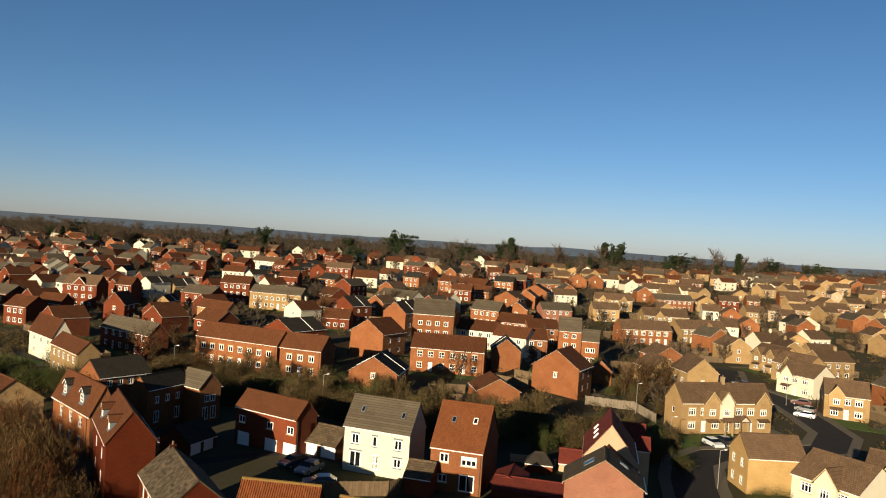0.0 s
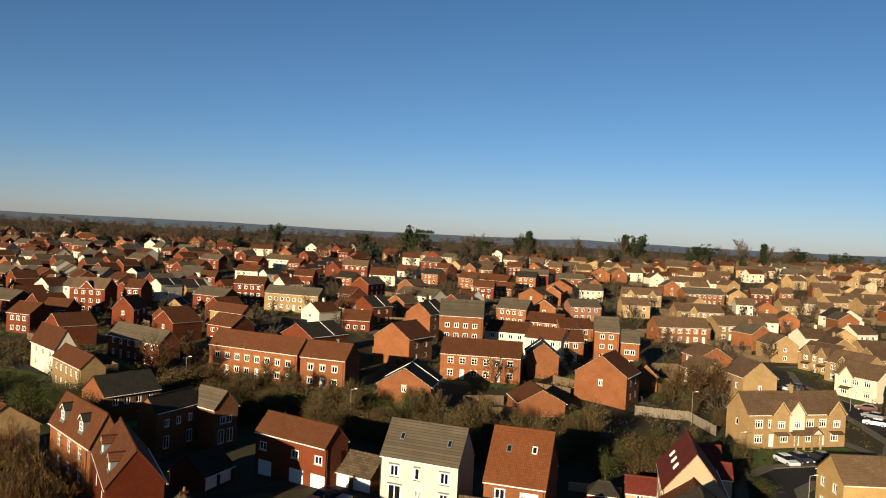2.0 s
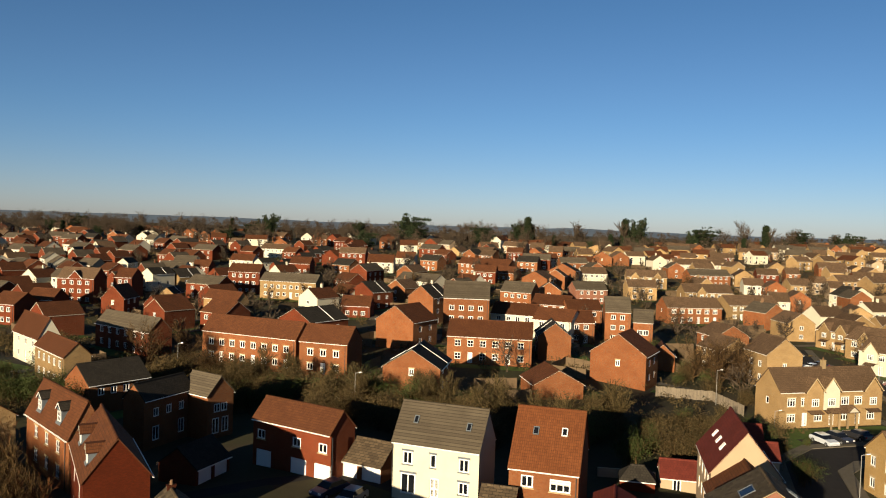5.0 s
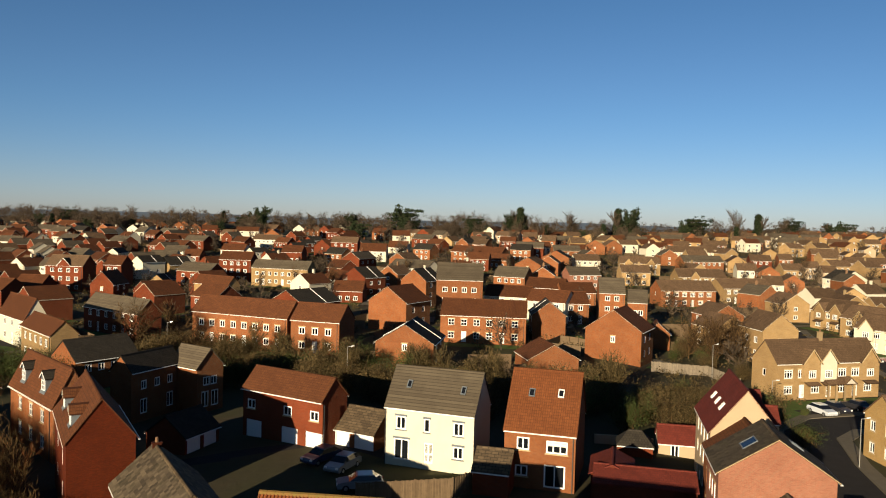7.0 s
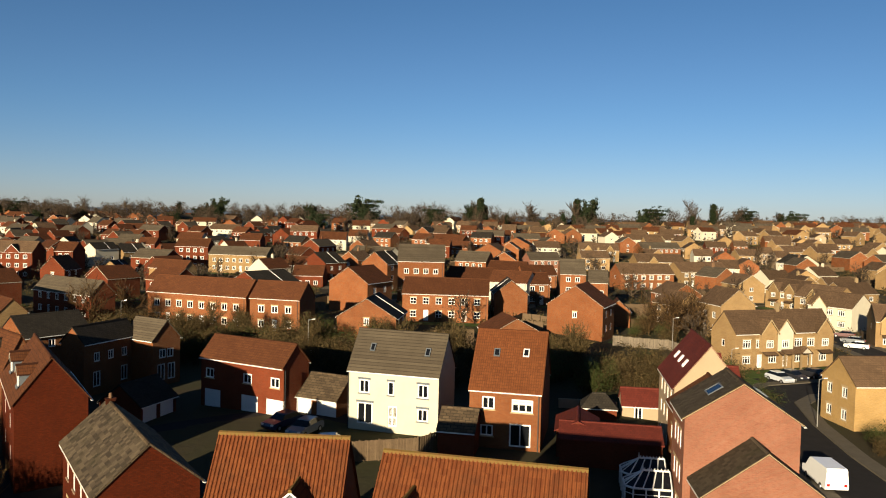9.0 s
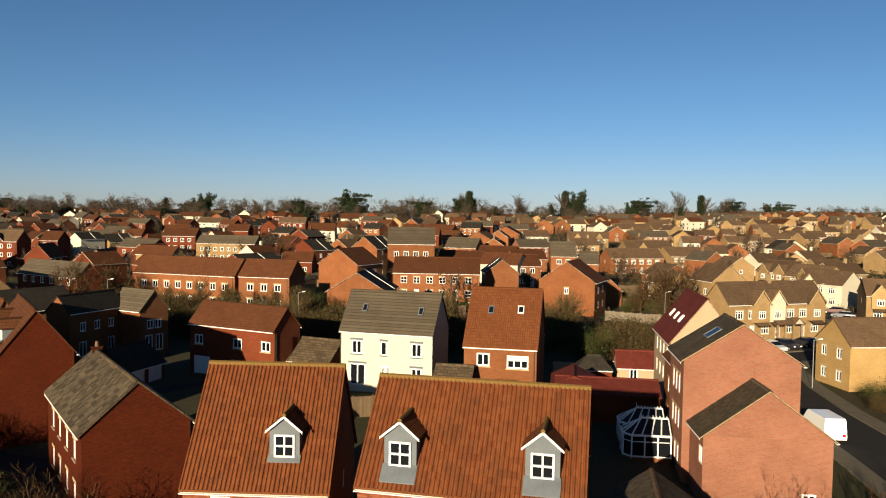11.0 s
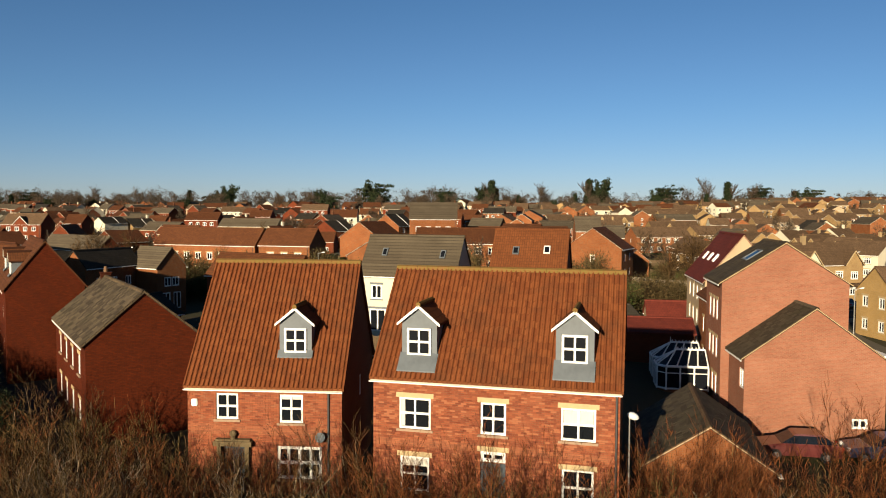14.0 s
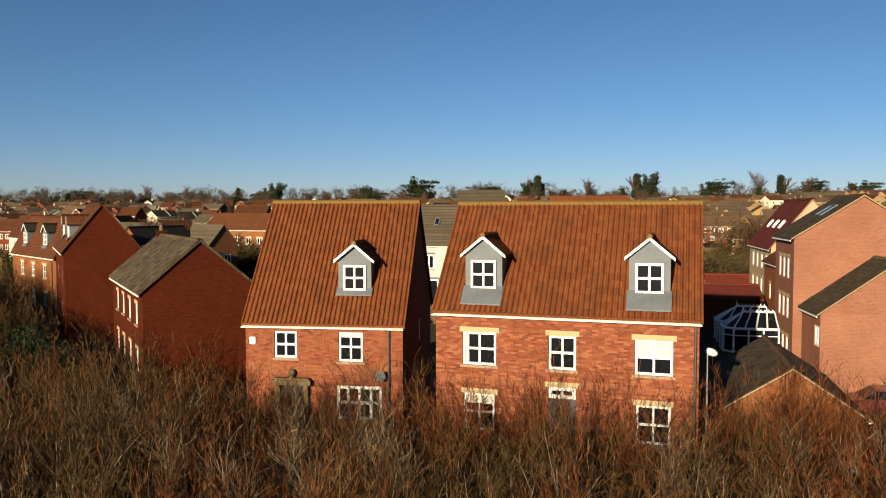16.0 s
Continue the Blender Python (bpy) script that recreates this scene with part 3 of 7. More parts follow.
strip("yard", [(-40, 76), (-31, 86), (-22, 92), (-13, 88)], 21.0, ASPHALT, 0.04, "dark asphalt parking court between the houses", "yard")
strip("parking", [(37, 131.0), (49, 135.5)], 7.0, ASPHALT, 0.045, "asphalt parking bays before the semis", "parking")
strip("lawn", [(33.4, 129.5), (37.6, 141.5)], 4.6, GRASS, 0.03, "small green lawn beside the parking bays", "lawn")
strip("lawn", [(70.5, 161.5), (79.5, 158.5)], 4.5, GRASS, 0.03, "green front lawn at the road corner", "lawn")
strip("lawn", [(70.5, 180.0), (72.0, 188.0)], 4.0, GRASS, 0.03, "green front lawn beside the road", "lawn")
strip("back_road", [(-110, 162), (-60, 141), (-38, 136), (-20, 128)], 6.0, ASPHALT, 0.05, "dark asphalt street behind the hedge", "road")

# ---------------- houses round the camera ----------------
# front pair of tall red-roofed houses with dormers
A = House("tall orange brick house with pantile roof and one dormer", -14.82, 57.3, -1.2, 6.62, 7.7, 4.8, 4.77, BRICK_O, TILE_PAN, tiled=True, z=-0.08)
A.put("front", "window", -1.6, 3.2, 0.95, 1.1, "sash", None, SILL)
A.put("front", "window", 1.15, 3.1, 1.0, 1.2, "sash", None, SILL)
A.put("front", "window", 1.5, 0.7, 1.9, 1.4, "four", None, SILL)
A.put("front", "door", -1.3, 0.0, 1.0, 2.1, mat=DOORDARK)
A.put("right", "window", 0.5, 3.3, 0.6, 1.0, "single")
A.build(ridge=MOSS, pipe=(2.75,), fascia=FASCIA)
A.dormer(1.15, 0.2, 1.4, 1.5)

B = House("wide orange brick house with pantile roof and two dormers", -5.28, 55.09, -11.3, 9.65, 7.05, 5.27, 3.9, BRICK_O, TILE_PAN, tiled=True, z=0.22)
for u in (-3.1, 0.05, 3.3):
    B.put("front", "window", u, 3.1, 1.3 if abs(u) > 1 else 1.0, 1.25, "sash", STONE, SILL)
B.put("front", "window", -3.1, 0.6, 1.2, 1.4, "sash", STONE, SILL)
B.put("front", "window", 3.3, 0.6, 1.2, 1.4, "sash", STONE, SILL)
B.put("front", "door", 0.05, 0.0, 1.0, 2.0, mat=DOORDARK)
B.put("front", "window", 0.05, 2.02, 1.0, 0.42, "pair", lintel=STONE)
B.build(ridge=MOSS, pipe=(4.7,), fascia=FASCIA)
B.dormer(-3.05, 0.13, 1.45, 1.55, apron=0.55)
B.dormer(3.1, 0.13, 1.45, 1.55, apron=0.55)

# weathered-roofed house with its gable to the front
L = House("red brick house with weathered grey-brown tile roof", -23.4, 65, 36, 5.75, 11.9, 4.92, 2.45, BRICK_SHADED, TILE_MOTTLED, turn=True, z=0.2)
L.row("back", 4, 3.0, 0.8, 1.1, "pair", lintel=STONE, sill=SILL)
L.row("back", 4, 0.5, 0.8, 1.2, "pair", lintel=STONE, sill=SILL)
L.build(fascia=UPVC, pipe=None)
L.chimney(5.3, h=0.25, w=0.3)

# terrace beside the road, gables to the front
W1 = House("lower pink brick wing with grey tile roof", 13.84, 71.4, -3.8, 7.95, 3.6, 4.55, 2.92, BRICK_P, TILE_GREY, turn=True, z=-1.16)
W1.put("back", "window", 1.2, 2.6, 1.0, 1.2, "pair")
W1.put("left", "window", 2.6, 0.5, 0.9, 0.6, "pair")
W1.build(fascia=UPVC, verge=STONE)
R = House("tall pink brick townhouse with dark tile roof and rooflights", 13.4, 75, -6.2, 7.6, 5.3, 8, 2.5, BRICK_P, TILE_MOTTLED, turn=True, z=-0.5)
for z in (0.4, 2.9, 5.4):
    R.row("back", 3, z, 0.65, 1.35, "single", lintel=STONE)
R.build(fascia=UPVC, verge=STONE)
R.rooflight(0.5, 0.62, 1.4, 1.2, back=True)
R.rooflight(0.8, 0.5, 0.7, 1.0)
P2 = House("lower brick link house with brown roof", 14.7, 80.4, -6.2, 6.6, 10.2, 5.8, 2.4, BRICK_O, TILE_RED, turn=True, z=-0.6)
for z in (0.4, 2.9):
    P2.row("back", 3, z, 0.65, 1.25, "single", lintel=STONE)
P2.build()
P2.rooflight(1.5, 0.6, 0.7, 1.0, back=True)
P = House("cream rendered townhouse with maroon tile roof and rooflights", 16.03, 90.68, -6.4, 6, 9.94, 7.03, 3.77, RENDER_C, TILE_MAROON, turn=True, z=-0.79)
for z in (0.4, 2.9, 5.0):
    P.row("back", 4, z, 0.8, 1.3, "single", lintel=STONE)
P.build(verge=RENDER_C)
for u in (-2.4, 0.0, 2.4):
    P.rooflight(u, 0.45, 0.5, 0.8, back=True, white=True)

garage_front = House("single brick garage with brown tile roof", 4.04, 58.5, -9.3, 5.2, 8.1, 2.04, 1.73, BRICK_O, TILE_BROWN, turn=True, name="garage", category="garage", group="garages", z=-0.99)
garage_front.build(fascia=UPVC, verge=RENDER_C)

# white house, red house, coach house, garages
WH = House("cream-white rendered house with grey tile roof", -12.43, 94, -14.8, 9.05, 5.4, 5.4, 3.34, RENDER_W, TILE_GREY, z=0.86)
for u, w, st in ((-2.9, 1.05, "pair"), (-0.2, 0.6, "single"), (3.0, 1.05, "pair")):
    WH.put("front", "window", u, 3.1, w, 1.3, st, lintel=LEAD, sill=LEAD)
WH.put("front", "window", -2.8, 0.15, 1.6, 2.05, "french", lintel=LEAD)
WH.put("front", "door", 0.0, 0.1, 0.9, 2.0)
WH.put("front", "window", 3.0, 0.9, 1.05, 1.2, "pair", lintel=LEAD, sill=LEAD)
WH.build(pipe=(-4.5,))
WH.rooflight(-2.6, 0.55, 0.5, 0.85)
WH.rooflight(3.0, 0.52, 0.5, 0.85)

CH = House("orange brick house with steep orange pantile roof", -2.03, 90.24, -10.6, 6.42, 8.9, 5.14, 4.6, BRICK_O, TILE_PAN, z=0.56)
CH.put("front", "window", -1.5, 3.3, 1.15, 1.15, "pair", sill=STONE)
CH.put("front", "window", 1.55, 3.2, 1.9, 1.15, "triple", sill=STONE)
CH.put("front", "window", -1.6, 0.9, 1.15, 1.0, "pair", sill=STONE)
CH.put("front", "window", 1.4, 0.1, 1.9, 2.05, "french")
CH.build(pipe=(3.0,))
CH.rooflight(-1.2, 0.6, 0.55, 0.85)
CH.rooflight(1.5, 0.62, 0.55, 0.85, white=True)

D = House("brick coach house over garages with brown roof", -29.05, 101.1, -26.3, 11.3, 4.1, 5.55, 2, BRICK_R, TILE_RED, z=-0.17)
for u in (-4.4, 0.9, 4.6):
    D.put("front", "window", u, 3.3, 1.2, 1.05, "pair", sill=STONE)
for u in (-4.0, 1.2, 4.6):
    D.put("front", "garage", u, 0.0, 2.3, 2.1)
D.build(pipe=(6.0,))
g2 = House("double brick garage with two white doors", -21.05, 99.7, -22.9, 5.5, 4.9, 2.1, 1.9, BRICK_O, TILE_MOTTLED, name="garage", category="garage", group="garages", z=0.07)
for u in (-1.5, 1.5):
    g2.put("front", "garage", u, 0.0, 2.4, 2.0)
g2.build()

# cluster of houses beside the court
N1 = House("tall red brick house with two dormers and tile roof", -54.6, 97, -40.4, 14, 3.6, 5.55, 3.4, BRICK_O, TILE_RED, z=-0.4)
for u in (-3.6, 0, 3.6):
    N1.put("front", "window", u, 3.2, 1.1, 1.3, "sash", STONE, STONE)
    N1.put("front", "window", u, 0.6, 1.1, 1.3, "sash", STONE, STONE)
N1.build(ridge=TILE_RED, pipe=(6.0,))
# dormer roofs take the slate colour as painted shade on slopes facing right
N1.dormer(-3.4, 0.18, 1.4, 1.5, roof=TILE_SLATE, ridge=TILE_SLATE)
N1.dormer(3.0, 0.18, 1.4, 1.5, roof=TILE_SLATE, ridge=TILE_SLATE)
N2 = House("red brick house with plain gable and dormered roof", -36.7, 78.7, 35.3, 5.05, 12.3, 5.7, 3.16, BRICK_SHADED, TILE_RED, turn=True, z=0.73)
N2.row("back", 2, 3.0, 1.0, 1.3, "sash")
N2.row("back", 2, 0.5, 1.0, 1.3, "sash")
N2.build()
for u in (-2.6, 3.6):
    N2.dormer(u, 0.2, 1.2, 1.2, front=LEAD, apron=0.2, back=True, ridge=TILE_RED, board=FASCIA)
N3 = House("dark-roofed brick house with a plain gable", -50.5, 107.8, -18, 3.3, 8.3, 5.6, 1.7, BRICK_O, TILE_SLATE, turn=True, z=0)
N3.row("front", 3, 3.2, 0.9, 1.1, "pair")
N3.row("front", 3, 0.3, 1.1, 1.8, "french", skip=(1,))
N3.build()
N4 = House("small brick house end with grey tile roof", -42.19, 114.25, 61, 4.03, 5.6, 5.26, 2.1, BRICK_O, TILE_GREY, turn=True, z=0.05)
N4.row("left", 2, 2.9, 1.0, 1.1)
N4.row("left", 2, 0.2, 1.1, 2.0, "french", margin=0.5)
N4.build()
N5 = House("brick house with dark slate roof and plain gable", -67.36, 123.69, -30.8, 6.57, 9.6, 4.59, 2.53, BRICK_O, TILE_SLATE, turn=True, z=-1.15)
N5.row("front", 4, 2.9, 1.0, 1.1)
N5.build()
N6 = House("yellow brick house with brown roof", -70.5, 99.0, -35, 9.0, 8.0, 5.0, 2.8, BRICK_Y, TILE_RED, z=-0.8)
N6.row("front", 3, 3.0)
N6.row("front", 3, 0.6)
N6.build()
g3 = House("dark-roofed double garage with white doors", -36.66, 98.54, 73.7, 5.45, 4.94, 2, 1.83, BRICK_R, TILE_SLATE, name="garage", category="garage", group="garages", z=-0.37)
for u in (-1.3, 1.3):
    g3.put("front", "garage", u, 0.0, 2.1, 2.0)
g3.build()


# ---------------- terraces and houses of the middle distance ----------------
def party_verge(ho, x):
    """A pale mortar upstand over the party wall, up one slope and down the other."""
    o, e, r, d = ho.over, ho.eave, ho.rise, ho.d
    k = r / (d / 2)
    bm = bmesh.new()
    for ya, yb in ((-o, d / 2), (d / 2, d + o)):
        za, zb = (e - o * k, e + r) if ya < 0 else (e + r, e - o * k)
        v = [bm.verts.new((x + sx, y, z + dz)) for sx in (-0.07, 0.07) for y, z in ((ya, za), (yb, zb)) for dz in (0.1, 0.2)]
        for f in ((0, 1, 3, 2), (4, 6, 7, 5), (1, 5, 7, 3), (0, 2, 6, 4), (0, 4, 5, 1), (2, 3, 7, 6)):
            bm.faces.new([v[i] for i in f])
    part("party_verge", bm, UPVC, ho.root)


def terrace(label, x, y, yaw, w, n, wall, roof, eave=5.0, rise=2.5, d=8.0, turn=False, storeys=2, style="pair", door=True, lintel=None, h=1.25, ww=1.2, z=None, gable=0, chim=()):
    ho = House(label, x, y, yaw, w, d, eave, rise, wall, roof, turn=turn, z=z)
    far = y > 195
    if turn and gable:
        ho.put("left", "window", 0, 3.2, 0.8, 1.1, "pair", STONE, STONE)
    if not turn or n > 0:
        for s in range(storeys):
            zz = 0.7 + s * 2.55
            if turn:
                ho.row("front", n, zz, ww, h, style, lintel=lintel, plain_pane=far)
                ho.row("back", n, zz, ww, h, style, lintel=lintel, plain_pane=far)
            else:
                ho.row("front", n, zz, ww, h, style, skip=tuple(range(1, n, 3)) if (s == 0 and door) else (), lintel=lintel, plain_pane=far)
                if s == 0 and door:
                    span = w - 1.8
                    for k in range(1, n, 3):
                        ho.put("front", "door", -span / 2 + span * (k + 0.5) / n, 0.05, 0.95, 2.05)
    ho.build(pipe=(w / 2 - 0.4,) if not turn else None, verge=FASCIA if turn and y < 230 else None)
    if turn and roof is TILE_SLATE and y < 300:
        party_verge(ho, 0.1 * ho.w)
    for u in chim:
        ho.chimney(u)
    return ho


terrace("long orange brick terrace with brown tile roof", -55.2, 159.9, -18, 21.6, 8, BRICK_O, TILE_RED, lintel=STONE, d=5.5, eave=5.97, rise=2.76, z=-0.12)
terrace("orange brick terrace end house with brown roof", -39.0, 153.3, -12, 9.4, 3, BRICK_O, TILE_RED, lintel=STONE, d=6.5, eave=5.81, rise=2.66, z=0.28)
terrace("orange brick house with one gable window and slate roof", -20.9, 137.3, -4, 9.1, 2, BRICK_O, TILE_SLATE, turn=True, d=10.0, gable=1, eave=4.43, rise=2.78, z=0.98)
terrace("orange brick terrace with white cornice and brown roof", -10.1, 170.6, -2, 16.7, 6, BRICK_O, TILE_RED, lintel=STONE, style="sash", d=8.1, eave=5.28, rise=2.77, z=0.59)
terrace("orange brick house with slate roof, gable end", 3.1, 179.3, 3, 6.8, 2, BRICK_O, TILE_SLATE, turn=True, d=9.0, eave=5.01, rise=2.67, z=0.41)
terrace("low orange brick garage with brown roof", 2.2, 143.2, 15, 8.2, 0, BRICK_O, TILE_RED, turn=True, d=8, eave=2.4, rise=2.2)
terrace("orange brick house with broad gable and small window", 13.5, 160.2, -23, 10.2, 2, BRICK_O, TILE_RED, turn=True, d=9.0, gable=1, rise=3.51, eave=5.44, z=0.11)
terrace("small orange brick garage with brown roof", 25.7, 182.8, -7, 4.8, 0, BRICK_O, TILE_RED, turn=True, d=6.0, eave=2.95, rise=2.17, z=-0.90)
terrace("three-storey brick house with grey roof", 20.5, 215.9, -2, 6.3, 2, BRICK_O, TILE_GREY, eave=7.85, storeys=3, door=False, d=8.1, rise=3.44, z=-0.63)
terrace("two-storey brick house with grey roof", 25.2, 206.1, -8, 4.5, 2, BRICK_O, TILE_GREY, door=False, d=8.0, eave=6.33, rise=2.67, z=-0.35)
terrace("white rendered terrace house with brown roof", -5.8, 215.0, -14, 11.7, 4, RENDER_W, TILE_RED)
terrace("cream rendered terrace house with brown roof", 3.6, 206.5, -22, 9.8, 3, RENDER_W, TILE_RED)
terrace("brick terrace house with brown roof", 10.8, 207.2, 8, 6.4, 2, BRICK_O, TILE_RED)
terrace("brick terrace behind with brown roof", 4.5, 240.2, -18, 11, 4, BRICK_O, TILE_RED)
terrace("brick terrace end with brown roof", 14.1, 236.0, 12, 9.7, 3, BRICK_O, TILE_RED)
terrace("three-storey brick apartment block with grey roof", -17.1, 204.9, 2, 11.1, 4, BRICK_O, TILE_GREY, eave=8.87, storeys=3, door=False, rise=3.69, d=7.8, z=1.27)
terrace("orange brick house, broad gable and brown roof", -31.6, 186.6, -25, 9.9, 2, BRICK_O, TILE_RED, turn=True, d=10.0, eave=5.62, rise=3.24, z=0.61)
terrace("red brick house with dark roof", -54.3, 186.9, -31, 10.2, 2, BRICK_R, TILE_SLATE, turn=True, d=12.0, eave=5.59, rise=2.60, z=-0.36)
terrace("yellow stone terrace with grey roof", -82.5, 273.5, -9, 20.6, 8, BRICK_Y, TILE_GREY, d=6.7, eave=5.79, rise=2.49, z=0.79)
terrace("yellow stone house with red-brown roof", -83.9, 217.9, -26, 12.8, 4, BRICK_Y, TILE_RED, d=4.2, eave=5.82, rise=2.07, z=-0.00)
terrace("brick house with grey-brown roof by the hedge", -86.6, 171.8, -30, 19.7, 6, BRICK_R, TILE_GREY, d=5.2, eave=4.97, rise=2.57, z=-0.82)
terrace("white rendered house with red roof", -96.5, 155.1, -39, 14.2, 3, RENDER_W, TILE_RED, d=4.0, eave=5.28, rise=3.53, z=-0.61)
terrace("yellow brick terrace with brown roof", -81.5, 139.1, -41, 15.3, 5, BRICK_Y, TILE_RED, d=4.1, eave=5.38, rise=2.00, z=-0.54)


def shared_porch(ho, u, w):
    """A tiled lean-to over two doors with a small gable, on brick piers."""
    a, deep, lo, hi = w / 2, 1.7, 2.35, 3.15
    bm = bmesh.new()
    L = math.hypot(deep, hi - lo)
    quad(bm, [(-a, -deep, lo), (a, -deep, lo), (a, -0.02, hi), (-a, -0.02, hi)], [(0, 0), (w, 0), (w, L), (0, L)])
    quad(bm, [(-a, -0.02, hi - 0.16), (a, -0.02, hi - 0.16), (a, -deep, lo - 0.12), (-a, -deep, lo - 0.12)], [(0, 0)] * 4)
    quad(bm, [(-a, -deep, lo - 0.12), (a, -deep, lo - 0.12), (a, -deep, lo), (-a, -deep, lo)], [(0, 0)] * 4)
    roof = part("porch_roof", bm, ho.roof, ho.root, "", pose(u, 0, 0))
    g, gu = 0.95, a - 1.3
    bm = bmesh.new()
    for s in (-1, 1):
        e0, e1 = Vector((gu + s * g, -deep - 0.1, lo)), Vector((gu + s * g, -deep + 0.2, lo + 0.1))
        r0, r1 = Vector((gu, -deep - 0.1, lo + 0.8)), Vector((gu, -0.1, lo + 0.8))
        pts = [e0, e1, r1, r0] if s > 0 else [r0, r1, e1, e0]
        quad(bm, [p + Vector((0, 0, 0.1)) for p in pts], [(0, 0), (1, 0), (2, 1.2), (0, 1.2)])
        quad(bm, pts[::-1], [(0, 0)] * 4)
    part("porch_gable", bm, ho.roof, roof)
    bm = bmesh.new()
    quad(bm, [(gu - g, -deep - 0.05, lo), (gu + g, -deep - 0.05, lo), (gu, -deep - 0.05, lo + 0.8)], [(0, 0)] * 3)
    part("gable_board", bm, FASCIA, roof)
    for x in (-a + 0.2, -a + 1.7, gu - g + 0.1, gu + g - 0.1):
        bm = bmesh.new()
        box(bm, x - 0.12, x + 0.12, -deep + 0.1, -deep + 0.34, -1.0, lo - 0.02)
        part("porch_pier", bm, ho.wall, ho.root, "", pose(u, 0, 0))


def gabled_semi(label, x, y, yaw, w, n, wall=None, roof=None, gables=(), eave=5.0, rise=2.8, white=(), d=8.5, z=None, porch=None):
    """Stone-coloured houses with small front gables and porches."""
    ho = House(label, x, y, yaw, w, d, eave, rise, wall or BRICK_Y, roof or TILE_BROWN, z=z)
    ho.row("front", n, 3.1, 1.5, 1.3, "triple", lintel=STONE, sill=STONE)
    span = w - 1.8
    for k in range(n):
        u = -span / 2 + span * (k + 0.5) / n
        if k % 2:
            ho.put("front", "door", u, 0.05, 0.95, 2.05)
        else:
            ho.put("front", "window", u, 0.7, 1.5, 1.25, "triple", STONE, STONE)
    ho.put("left", "window", 0.0, 3.1, 0.7, 1.1, "single")
    ho.build()
    for u in gables:
        gw, gd, gr = 3.0, 0.6, 1.9
        bm = bmesh.new()
        for a, b in (((-gw / 2, -gd), (gw / 2, -gd)), ((gw / 2, -gd), (gw / 2, 0.0)), ((-gw / 2, 0.0), (-gw / 2, -gd))):
            quad(bm, [(a[0], a[1], 2.6), (b[0], b[1], 2.6), (b[0], b[1], eave), (a[0], a[1], eave)], [(a[0], 2.6), (b[0], 2.6), (b[0], eave), (a[0], eave)])
        quad(bm, [(-gw / 2, -gd, eave), (gw / 2, -gd, eave), (0, -gd, eave + gr)], [(-gw / 2, eave), (gw / 2, eave), (0, eave + gr)])
        quad(bm, [(gw / 2, -gd, 2.6), (-gw / 2, -gd, 2.6), (-gw / 2, 0, 2.6), (gw / 2, 0, 2.6)], [(0, 0)] * 4)
        bay = part("gable_bay", bm, RENDER_W if u in white else ho.wall, ho.root, "white rendered bay" if u in white else "", pose(u, 0, 0))
        bm = bmesh.new()
        for s in (-1, 1):
            e0, e1 = Vector((s * (gw / 2 + 0.25), -gd - 0.2, eave - 0.3)), Vector((s * (gw / 2 + 0.25), 1.0, eave - 0.3))
            r0, r1 = Vector((0, -gd - 0.2, eave + gr + 0.02)), Vector((0, d / 2 * gr / rise, eave + gr + 0.02))
            pts = [e0, e1, r1, r0] if s > 0 else [r0, r1, e1, e0]
            quad(bm, [p + Vector((0, 0, 0.12)) for p in pts], [(0, 0), (2, 0), (3, 2), (0, 2)])
            quad(bm, pts[::-1], [(0, 0)] * 4)
        part("bay_roof", bm, ho.roof, bay)
        bm = bmesh.new()
        for s in (-1, 1):
            e0, r0 = Vector((s * (gw / 2 + 0.27), -gd - 0.22, eave - 0.32)), Vector((0, -gd - 0.22, eave + gr))
            pp = [e0, r0, r0 + Vector((0, 0, 0.2)), e0 + Vector((0, 0, 0.2))]
            quad(bm, pp if s < 0 else pp[::-1])
            quad(bm, [v + Vector((0, 0.06, 0)) for v in (pp[::-1] if s < 0 else pp)])
        part("bargeboard", bm, STONE, bay)
        fm, pm = window_meshes(1.3, 1.2, "triple")
        part("window_frame", fm, None, bay, "", pose(0, -gd - 0.03, 3.15))
        part("pane", pm, None, bay, "", pose(0, -gd - 0.03, 3.15))
        bm = bmesh.new()
        quad(bm, [(-1.2, -1.3, 2.2), (1.2, -1.3, 2.2), (1.2, -0.02, 2.75), (-1.2, -0.02, 2.75)], [(0, 0), (2.4, 0), (2.4, 1.3), (0, 1.3)])
        quad(bm, [(-1.2, -0.02, 2.6), (1.2, -0.02, 2.6), (1.2, -1.3, 2.1), (-1.2, -1.3, 2.1)], [(0, 0)] * 4)
        quad(bm, [(-1.2, -1.3, 2.1), (1.2, -1.3, 2.1), (1.2, -1.3, 2.2), (-1.2, -1.3, 2.2)], [(0, 0)] * 4)
        part("porch_roof", bm, ho.roof, ho.root, "", pose(u, 0, 0))
    if porch:
        shared_porch(ho, *porch)
    return ho


